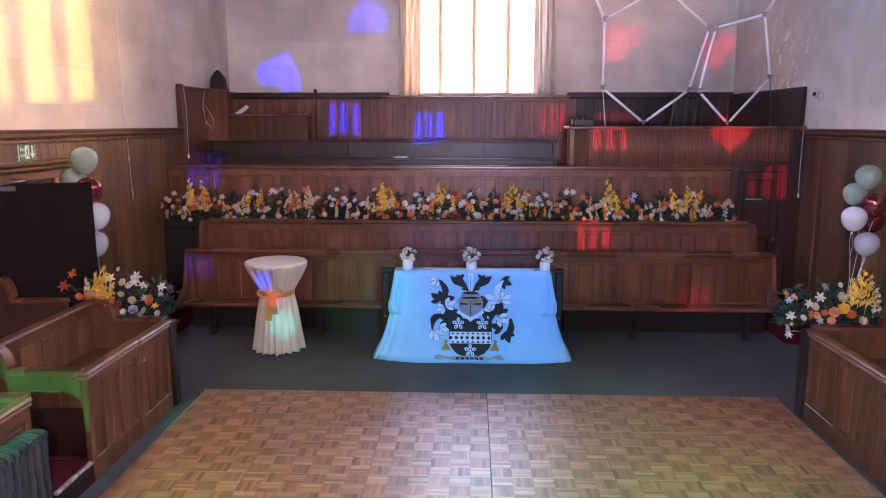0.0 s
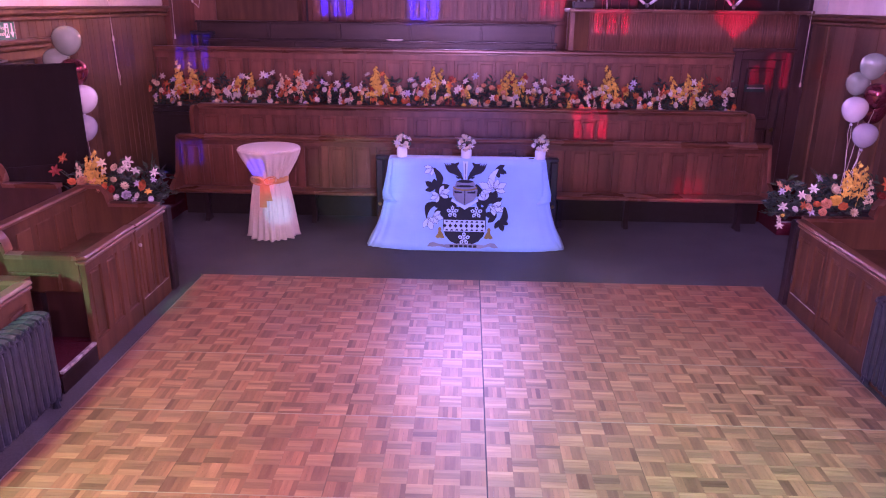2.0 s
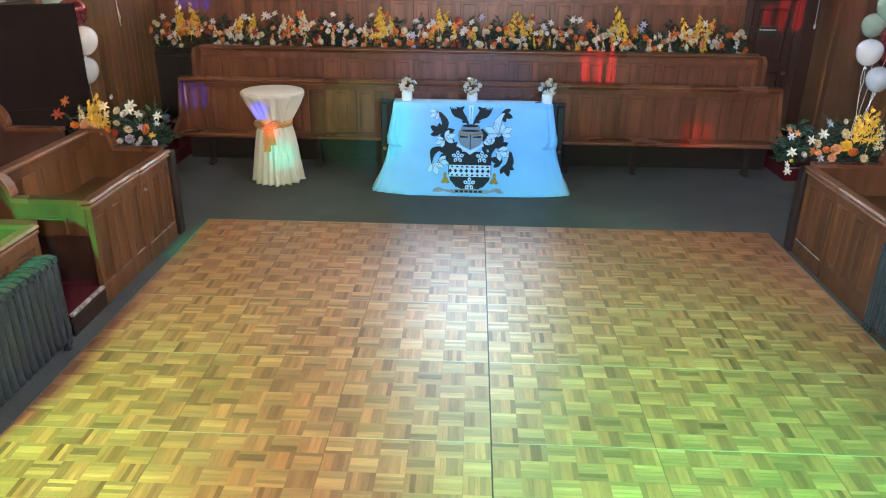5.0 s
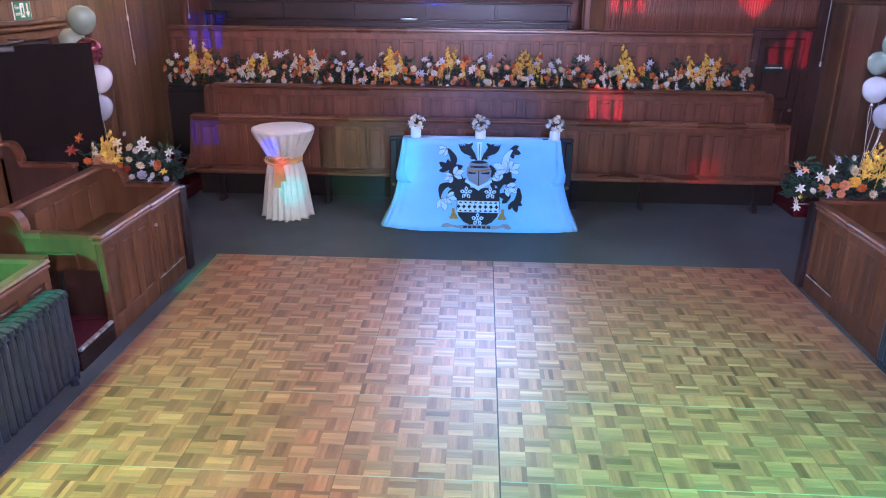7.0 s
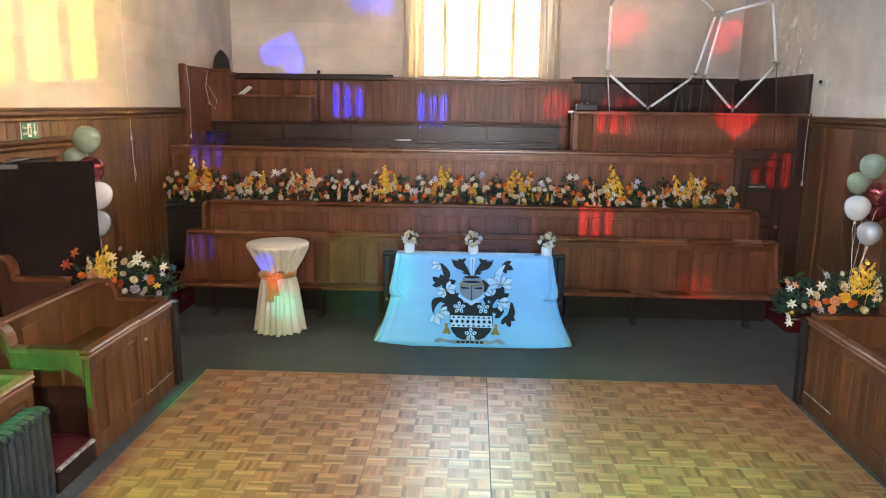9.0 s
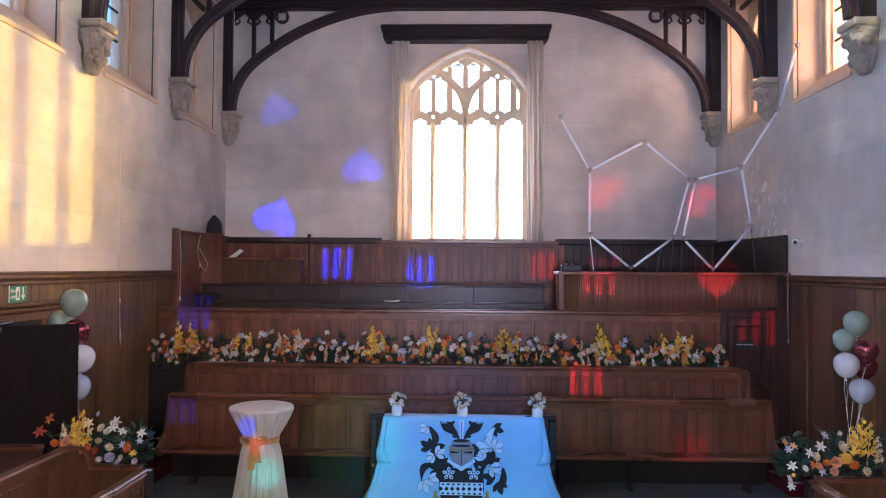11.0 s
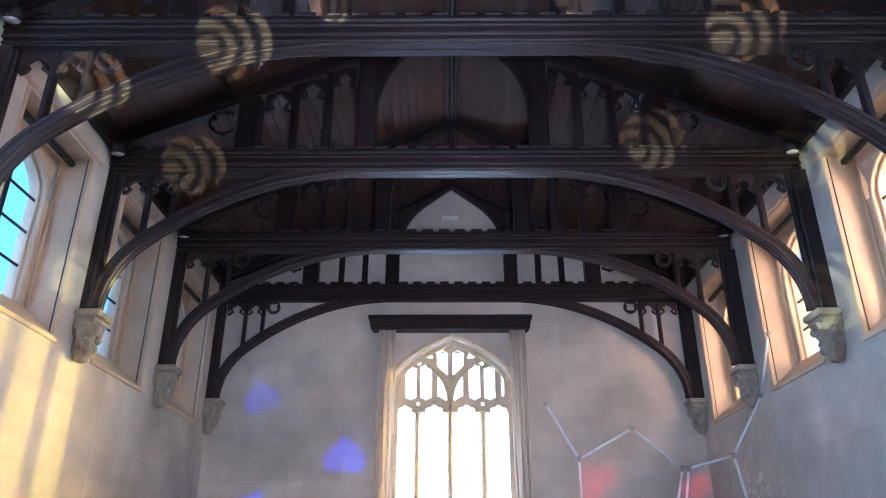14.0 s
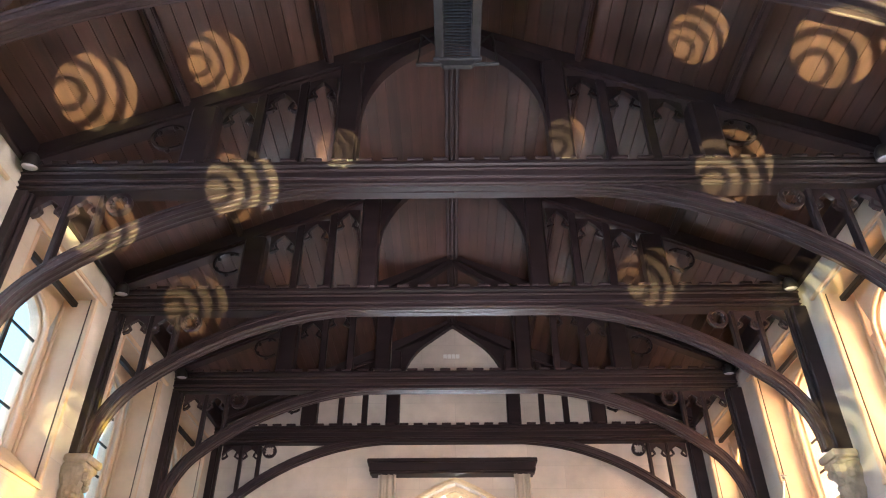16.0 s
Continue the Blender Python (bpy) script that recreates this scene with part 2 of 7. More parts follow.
M_PARQB = material("parquet_lengthwise", (0.35, 0.158, 0.080), (0.24, 0.100, 0.050), 0.38, (34, 4, 5), bump=0.05, random=0.16, stains=0.2, stain_scale=1.0, coat=0.14)
M_CLOTH = material("pale_blue_cloth", (0.30, 0.55, 0.82), (0.27, 0.51, 0.78), 0.85, (2.2, 2.2, 3.4), bump=0.55, detail=3, stains=0.08, sheen=0.3)
M_PALE = material("white_print", (0.60, 0.74, 0.90), (0.55, 0.69, 0.86), 0.85, bump=0, stains=0.05)
M_SATIN = material("ivory_satin", (0.74, 0.70, 0.64), (0.66, 0.62, 0.56), 0.24, (3, 3, 1), bump=0.05, stains=0.06, sheen=0.3)
M_SASH = material("gold_sash", (0.62, 0.36, 0.10), (0.50, 0.27, 0.07), 0.35, (6, 6, 6), bump=0.08, sheen=0.2)
M_INK = material("black_print", (0.018, 0.018, 0.022), (0.012, 0.012, 0.015), 0.8, bump=0)
M_GREYINK = material("grey_print", (0.30, 0.31, 0.36), (0.2, 0.2, 0.24), 0.8, bump=0)
M_GOLDINK = material("gold_print", (0.42, 0.27, 0.05), (0.3, 0.18, 0.03), 0.8, bump=0)
M_IRON = material("radiator_paint", (0.042, 0.050, 0.070), (0.026, 0.031, 0.045), 0.34, (14, 14, 14), bump=0.1, stains=0.3)
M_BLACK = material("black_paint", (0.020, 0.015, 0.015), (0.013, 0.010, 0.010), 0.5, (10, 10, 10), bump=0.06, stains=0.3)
M_DARKDOOR = material("dark_door_paint", (0.012, 0.006, 0.006), (0.008, 0.004, 0.004), 0.75, (8, 8, 1), bump=0.06, stains=0.3, spec=0.15)
M_WORN = material("worn_white_paint", (0.62, 0.60, 0.56), (0.14, 0.11, 0.10), 0.6, (14, 14, 14), bump=0.1, stains=0.5, stain_scale=6)
M_EDGE = material("seam_strip", (0.38, 0.26, 0.17), (0.26, 0.17, 0.11), 0.45, (12, 12, 12), bump=0.05, stains=0.3)
M_TRIM = material("glinting_seam_metal", (0.42, 0.36, 0.29), (0.32, 0.27, 0.21), 0.4, (12, 12, 12), bump=0.04, stains=0.3)
M_SEAM = material("dark_joint", (0.20, 0.105, 0.055), (0.15, 0.075, 0.04), 0.6, (12, 12, 12), bump=0.05, stains=0.3)
M_WHITE = material("white_plastic", (0.78, 0.78, 0.76), (0.72, 0.72, 0.70), 0.4, (8, 8, 8), bump=0.03, stains=0.08)
M_TUBE = material("white_tube", (0.80, 0.80, 0.84), (0.74, 0.74, 0.78), 0.35, (20, 20, 20), bump=0.02, stains=0.08)
M_METAL = material("steel", (0.55, 0.55, 0.57), (0.4, 0.4, 0.42), 0.3, (20, 20, 20), metal=1.0, bump=0.03)
M_BRASS = material("brass", (0.55, 0.38, 0.14), (0.4, 0.27, 0.1), 0.3, (20, 20, 20), metal=1.0, bump=0.03)
M_GREENSIGN = material("green_sign", (0.010, 0.17, 0.085), (0.008, 0.15, 0.075), 0.4, bump=0, stains=0.05)
M_SIGNDARK = material("dark_green_plate", (0.012, 0.045, 0.035), (0.010, 0.036, 0.028), 0.35, bump=0, stains=0.05)
M_CURTAIN = material("curtain_cloth", (0.80, 0.77, 0.72), (0.72, 0.68, 0.63), 0.9, (4, 4, 1), bump=0.1, stains=0.12, sheen=0.2)
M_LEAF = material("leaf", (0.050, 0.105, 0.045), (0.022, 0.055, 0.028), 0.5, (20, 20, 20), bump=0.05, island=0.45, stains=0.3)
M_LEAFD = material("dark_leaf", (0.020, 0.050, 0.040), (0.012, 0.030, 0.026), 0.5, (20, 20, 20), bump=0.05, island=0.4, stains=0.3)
PETAL = {
    "white": material("white_petals", (0.70, 0.67, 0.62), (0.58, 0.54, 0.49), 0.6, (30, 30, 30), bump=0.05, random=0.1, stains=0.1),
    "cream": material("cream_petals", (0.72, 0.62, 0.42), (0.60, 0.48, 0.28), 0.6, (30, 30, 30), bump=0.05, random=0.12, stains=0.1),
    "yellow": material("yellow_petals", (0.76, 0.52, 0.05), (0.62, 0.38, 0.03), 0.6, (30, 30, 30), bump=0.05, random=0.15, stains=0.1),
    "orange": material("orange_petals", (0.70, 0.22, 0.04), (0.56, 0.13, 0.02), 0.6, (30, 30, 30), bump=0.05, random=0.15, stains=0.1),
    "peach": material("peach_petals", (0.74, 0.38, 0.20), (0.62, 0.28, 0.13), 0.6, (30, 30, 30), bump=0.05, random=0.15, stains=0.1),
    "rust": material("rust_petals", (0.36, 0.055, 0.025), (0.24, 0.03, 0.015), 0.6, (30, 30, 30), bump=0.05, random=0.2, stains=0.1),
    "lilac": material("lilac_petals", (0.52, 0.50, 0.66), (0.42, 0.40, 0.56), 0.6, (30, 30, 30), bump=0.05, random=0.12, stains=0.1),
}
BALLOON = {
    "white": material("white_latex", (0.60, 0.59, 0.63), (0.56, 0.55, 0.60), 0.16, bump=0, stains=0.04, coat=0.4),
    "sage": material("sage_latex", (0.27, 0.33, 0.27), (0.23, 0.285, 0.235), 0.18, bump=0, stains=0.04, coat=0.4),
    "burgundy": material("chrome_burgundy_latex", (0.34, 0.085, 0.10), (0.30, 0.07, 0.085), 0.16, bump=0, stains=0.04, metal=0.8),
    "pearl": material("clear_pearl_latex", (0.40, 0.41, 0.47), (0.35, 0.36, 0.42), 0.14, bump=0, stains=0.04, coat=0.4),
}

for m in BALLOON.values():
    m.node_tree.nodes["Principled BSDF"].inputs["Coat Roughness"].default_value = 0.08


def block_joints(m, w, h, depth):
    """Faint courses of large blocks: thin darker joints drawn along the wall."""
    n, l = m.node_tree.nodes, m.node_tree.links
    b = n["Principled BSDF"]
    tc = n.new("ShaderNodeTexCoord")
    sp = n.new("ShaderNodeSeparateXYZ")
    l.new(tc.outputs["Object"], sp.inputs[0])
    su = n.new("ShaderNodeMath")
    l.new(sp.outputs["X"], su.inputs[0])
    l.new(sp.outputs["Y"], su.inputs[1])
    co = n.new("ShaderNodeCombineXYZ")
    l.new(su.outputs[0], co.inputs["X"])
    l.new(sp.outputs["Z"], co.inputs["Y"])
    br = n.new("ShaderNodeTexBrick")
    br.inputs["Color1"].default_value = (1, 1, 1, 1)
    br.inputs["Color2"].default_value = (0.90, 0.89, 0.88, 1)
    br.inputs["Mortar"].default_value = (1 - depth, 1 - depth, 1 - depth, 1)
    br.inputs["Scale"].default_value = 1.0
    br.inputs["Mortar Size"].default_value = 0.008
    br.inputs["Mortar Smooth"].default_value = 0.6
    br.inputs["Brick Width"].default_value = w
    br.inputs["Row Height"].default_value = h
    l.new(co.outputs[0], br.inputs["Vector"])
    mx = n.new("ShaderNodeMix")
    mx.data_type, mx.blend_type = "RGBA", "MULTIPLY"
    mx.inputs["Factor"].default_value = 1.0
    old = b.inputs["Base Color"].links[0].from_socket
    l.new(old, mx.inputs["A"])
    l.new(br.outputs["Color"], mx.inputs["B"])
    l.new(mx.outputs["Result"], b.inputs["Base Color"])


def finger_tones(m):
    """Each finger of the parquet takes a wood tone of its own, from dark brown over red to pale."""
    n, l = m.node_tree.nodes, m.node_tree.links
    b = n["Principled BSDF"]
    geo = n.new("ShaderNodeNewGeometry")
    info = n.new("ShaderNodeObjectInfo")
    su = n.new("ShaderNodeMath")
    mu = n.new("ShaderNodeMath")
    mu.operation, mu.inputs[1].default_value = "MULTIPLY", 7.31
    fr = n.new("ShaderNodeMath")
    fr.operation = "FRACT"
    l.new(info.outputs["Random"], mu.inputs[0])
    l.new(geo.outputs["Random Per Island"], su.inputs[0])
    l.new(mu.outputs[0], su.inputs[1])
    l.new(su.outputs[0], fr.inputs[0])
    ramp = n.new("ShaderNodeValToRGB")
    ramp.color_ramp.elements[0].color, ramp.color_ramp.elements[1].color = (0.50, 0.42, 0.38, 1), (1.42, 1.40, 1.30, 1)
    for at, colour in ((0.12, (0.76, 0.70, 0.66, 1)), (0.45, (1.0, 0.98, 0.96, 1)), (0.75, (1.14, 1.02, 0.90, 1))):
        ramp.color_ramp.elements.new(at).color = colour
    l.new(fr.outputs[0], ramp.inputs[0])
    mx = n.new("ShaderNodeMix")
    mx.data_type, mx.blend_type = "RGBA", "MULTIPLY"
    mx.inputs["Factor"].default_value = 1.0
    l.new(b.inputs["Base Color"].links[0].from_socket, mx.inputs["A"])
    l.new(ramp.outputs["Color"], mx.inputs["B"])
    l.new(mx.outputs["Result"], b.inputs["Base Color"])


finger_tones(M_PARQA)
finger_tones(M_PARQB)
block_joints(M_PLASTER, 1.35, 0.42, 0.14)


def flaking(m, centre, radius):
    """Patches of flaked pale paint round one spot of a wall."""
    n, l = m.node_tree.nodes, m.node_tree.links
    b = n["Principled BSDF"]
    tc = n.new("ShaderNodeTexCoord")
    d = n.new("ShaderNodeVectorMath")
    d.operation = "DISTANCE"
    d.inputs[1].default_value = centre
    l.new(tc.outputs["Object"], d.inputs[0])
    near = n.new("ShaderNodeMapRange")
    near.inputs[1].default_value, near.inputs[2].default_value = radius, radius * 0.3
    l.new(d.outputs["Value"], near.inputs[0])
    old = b.inputs["Base Color"].links[0].from_socket
    for scale, lo, hi, colour in ((2.6, 0.52, 0.60, (0.46, 0.42, 0.37, 1)), (4.2, 0.57, 0.60, (0.84, 0.80, 0.75, 1))):
        no = n.new("ShaderNodeTexNoise")
        no.inputs["Scale"].default_value = scale
        no.inputs["Detail"].default_value = 9
        no.inputs["Roughness"].default_value = 0.65
        l.new(tc.outputs["Object"], no.inputs["Vector"])
        cut = n.new("ShaderNodeMapRange")
        cut.inputs[1].default_value, cut.inputs[2].default_value = lo, hi
        l.new(no.outputs["Fac"], cut.inputs[0])
        mu = n.new("ShaderNodeMath")
        mu.operation = "MULTIPLY"
        l.new(cut.outputs[0], mu.inputs[0])
        l.new(near.outputs[0], mu.inputs[1])
        mx = n.new("ShaderNodeMix")
        mx.data_type = "RGBA"
        mx.inputs["B"].default_value = colour
        l.new(mu.outputs[0], mx.inputs["Factor"])
        l.new(old, mx.inputs["A"])
        old = mx.outputs["Result"]
    l.new(old, b.inputs["Base Color"])


M_FLAKED = material("flaking_plaster", (0.72, 0.635, 0.56), (0.61, 0.54, 0.475), 0.85, (2.2, 2.2, 2.6), bump=0.3, stains=0.30, stain_scale=0.7, fine=60)
block_joints(M_FLAKED, 1.35, 0.42, 0.09)
flaking(M_FLAKED, (4.65, 11.3, 3.6), 1.15)
_n, _l = M_CURTAIN.node_tree.nodes, M_CURTAIN.node_tree.links
_t = _n.new("ShaderNodeBsdfTranslucent")
_t.inputs["Color"].default_value = (0.80, 0.70, 0.56, 1)
_m = _n.new("ShaderNodeMixShader")
_m.inputs["Fac"].default_value = 0.55
_l.new(_n["Principled BSDF"].outputs[0], _m.inputs[1])
_l.new(_t.outputs[0], _m.inputs[2])
_l.new(_m.outputs[0], _n["Material Output"].inputs["Surface"])
M_GLASS = bpy.data.materials.new("window_glass")
M_GLASS.use_nodes = True
_g = M_GLASS.node_tree.nodes["Principled BSDF"]
_g.inputs["Base Color"].default_value = (0.93, 0.96, 0.97, 1)
_g.inputs["Roughness"].default_value = 0.05
_g.inputs["Transmission Weight"].default_value = 1.0
_g.inputs["IOR"].default_value = 1.1
M_LENS = material("lamp_lens", (0.86, 0.82, 0.90), (0.78, 0.74, 0.86), 0.2, bump=0, metal=0.1)


# ---------- mesh helpers ----------
class Build:
    """Collects faces for one mesh."""

    def __init__(self):
        self.v, self.f = [], []

    def add(self, verts, faces):
        k = len(self.v)
        self.v.extend(tuple(p) for p in verts)
        self.f.extend(tuple(k + i for i in f) for f in faces)
        return self

    def box(self, x0, x1, y0, y1, z0, z1, c=0.0, m=None):
        lo, hi = (min(x0, x1), min(y0, y1), min(z0, z1)), (max(x0, x1), max(y0, y1), max(z0, z1))
        c = min(c, 0.45 * min(hi[i] - lo[i] for i in range(3)))
        if c <= 0:
            vs = [(hi[0] if i & 1 else lo[0], hi[1] if i & 2 else lo[1], hi[2] if i & 4 else lo[2]) for i in range(8)]
            fs = [(0, 2, 3, 1), (4, 5, 7, 6), (0, 1, 5, 4), (2, 6, 7, 3), (0, 4, 6, 2), (1, 3, 7, 5)]
        else:
            vs = []
            for i in range(8):
                s = [(i >> a) & 1 for a in range(3)]
                for a in range(3):
                    vs.append(tuple((hi[b] if s[b] else lo[b]) + (0 if b == a else (-c if s[b] else c)) for b in range(3)))
            ix = lambda i, a: 3 * i + a
            fs = []
            for a in range(3):
                b, d = [q for q in range(3) if q != a]
                for s in (0, 1):
                    q = [s << a, s << a | 1 << b, s << a | 1 << b | 1 << d, s << a | 1 << d]
                    fs.append(tuple(ix(i, a) for i in q))
                for sb in (0, 1):
                    for sd in (0, 1):
                        i = sb << b | sd << d
                        j = i | 1 << a
                        fs.append((ix(i, b), ix(j, b), ix(j, d), ix(i, d)))
            for i in range(8):
                fs.append((ix(i, 0), ix(i, 1), ix(i, 2)))
        if m is not None:
            vs = [m @ Vector(p) for p in vs]
        return self.add(vs, fs)

    def prism(self, outline, axis, a, b, m=None):
        """A flat outline (pairs of the two other axes) drawn out along an axis from a to b."""
        def put(p, t):
            q = list(p)
            q.insert("xyz".index(axis), t)
            return m @ Vector(q) if m is not None else tuple(q)
        n = len(outline)
        vs = [put(p, a) for p in outline] + [put(p, b) for p in outline]
        fs = [tuple(range(n - 1, -1, -1)), tuple(range(n, 2 * n))] + [(i, (i + 1) % n, n + (i + 1) % n, n + i) for i in range(n)]
        return self.add(vs, fs)

    def strip(self, lower, upper, axis, a, b):
        """The area between two lines of equally many points, drawn out along an axis."""
        def put(p, t):
            q = list(p)
            q.insert("xyz".index(axis), t)
            return tuple(q)
        n = len(lower)
        vs = [put(p, t) for t in (a, b) for line in (lower, upper) for p in line]
        fs = []
        for i in range(n - 1):
            fs += [(i, i + 1, n + i + 1, n + i), (2 * n + i, 3 * n + i, 3 * n + i + 1, 2 * n + i + 1),
                   (i, 2 * n + i, 2 * n + i + 1, i + 1), (n + i, n + i + 1, 3 * n + i + 1, 3 * n + i)]
        fs += [(0, n, 3 * n, 2 * n), (n - 1, 3 * n - 1, 4 * n - 1, 2 * n - 1)]
        return self.add(vs, fs)

    def lathe(self, profile, seg=20, at=(0, 0, 0), m=None, shape=None):
        """profile: (radius, height) pairs; shape(angle, k) scales the radius."""
        vs, fs = [], []
        for k, (r, z) in enumerate(profile):
            for i in range(seg):
                a = 2 * math.pi * i / seg
                rr = r * (shape(a, k) if shape else 1)
                p = Vector((at[0] + rr * math.cos(a), at[1] + rr * math.sin(a), at[2] + z))
                vs.append(m @ p if m is not None else p)
        for k in range(len(profile) - 1):
            for i in range(seg):
                j = (i + 1) % seg
                fs.append((k * seg + i, k * seg + j, (k + 1) * seg + j, (k + 1) * seg + i))
        fs.append(tuple(range(seg - 1, -1, -1)))
        fs.append(tuple((len(profile) - 1) * seg + i for i in range(seg)))
        return self.add(vs, fs)

    def tube(self, pts, r, seg=8, closed=False, flat=None):
        """A round bar along points; flat=(w, h) gives a bar of that section instead."""
        pts = [Vector(p) for p in pts]
        n = len(pts)
        vs, fs = [], []
        up0 = Vector((0, 0, 1))
        for k, p in enumerate(pts):
            if closed:
                d = pts[(k + 1) % n] - pts[k - 1]
            else:
                d = pts[min(k + 1, n - 1)] - pts[max(k - 1, 0)]
            d.normalize()
            ref = up0 if abs(d.z) < 0.95 else Vector((0, 1, 0))
            if flat:
                ref = Vector((0, 1, 0)) if abs(d.y) < 0.95 else Vector((0, 0, 1))
            s = d.cross(ref).normalized()
            u = s.cross(d).normalized()
            rr = r[k] if isinstance(r, (list, tuple)) else r
            if flat:
                w, h = flat[0] / 2, flat[1] / 2
                for a, b in ((-w, -h), (w, -h), (w, h), (-w, h)):
                    vs.append(p + s * a + u * b)
            else:
                for i in range(seg):
                    a = 2 * math.pi * i / seg
                    vs.append(p + s * math.cos(a) * rr + u * math.sin(a) * rr)
        g = 4 if flat else seg
        for k in range(n if closed else n - 1):
            q = (k + 1) % n
            for i in range(g):
                j = (i + 1) % g
                fs.append((k * g + i, k * g + j, q * g + j, q * g + i))
        if not closed:
            fs.append(tuple(range(g - 1, -1, -1)))
            fs.append(tuple((n - 1) * g + i for i in range(g)))
        return self.add(vs, fs)

    def ball(self, c, r, seg=10, rings=6, squash=(1, 1, 1)):
        prof = [(max(math.sin(math.pi * k / rings), 0.02), -math.cos(math.pi * k / rings)) for k in range(rings + 1)]
        m = Matrix.Translation(c) @ Matrix.Diagonal((r * squash[0], r * squash[1], r * squash[2], 1))
        return self.lathe(prof, seg, m=m)

    def mesh(self, name, mat, smooth=False):
        me = bpy.data.meshes.new(name)
        me.from_pydata(self.v, [], self.f)
        bm = bmesh.new()
        bm.from_mesh(me)
        bmesh.ops.recalc_face_normals(bm, faces=bm.faces)
        bm.to_mesh(me)
        bm.free()
        for mm in (mat if isinstance(mat, (list, tuple)) else (mat,)):
            me.materials.append(mm)
        if smooth:
            me.shade_smooth()
        return me


def part(name, b, mat, parent=None, label="", smooth=False, kind="", at=None):
    me = b if isinstance(b, bpy.types.Mesh) else b.mesh(name, mat, smooth)
    ob = new(name, me)
    if parent is not None:
        ob.parent = parent
    if at is not None:
        ob.matrix_basis = at
    if label or kind:
        tagged(ob, label=label, kind=kind)
    return ob


def thing(name, label, category, at=None, group="", kind=""):
    ob = new(name)
    ob.empty_display_size = 0.1
    if at is not None:
        ob.matrix_basis = at
    return tagged(ob, label, category, group, kind)


def structure(name, b, mat, label, category="", smooth=False):
    return tagged(part(name, b, mat, smooth=smooth), label, category or name.split("_")[0], kind="structure")


def arch_line(hw, z0, rise, n=24, point=0.45, cx=0.0):
    """A pointed arch from one springing to the other."""
    out = []
    for i in range(n + 1):
        u = -math.cos(math.pi * i / n)
        out.append((cx + hw * u, z0 + rise * ((1 - point) * math.sqrt(max(1 - u * u, 0)) + point * (1 - abs(u)))))
    return out


# ---------- hall: floor, walls, roof ----------
b = Build().box(XL - 0.7, XR + 0.7, YF - 0.5, YB + 0.6, -0.3, 0.0)
structure("floor", b, M_CARPET, "worn dark blue-grey carpet laid over the hall floor", "floor")

WT = 0.7


def side_wall(name, x, s, mat=None):
    """A long wall with splayed window recesses; s = -1 for the left one, 1 for the right one."""
    b = Build()
    o = x + s * WT
    b.box(x, o, YF, YB, 0, SILL)
    b.box(x, o, YF, YB, HEAD, EAVES + 0.25)
    ends = [YF] + [v for c in BAYS for v in (c - 0.77, c + 0.77)] + [YB]
    outs = [YF] + [v for c in BAYS for v in (c - 0.75, c + 0.75)] + [YB]
    for i in range(0, len(ends), 2):
        plan = [(x, ends[i]), (x, ends[i + 1]), (o, outs[i + 1]), (o, outs[i])]
        b.prism(plan, "z", SILL, HEAD)
    return structure(name, b, mat or M_PLASTER, "tall plastered hall wall with stains and faint block joints", "wall")


wall_left = side_wall("wall_left", XL, -1)
wall_right = side_wall("wall_right", XR, 1, M_FLAKED)


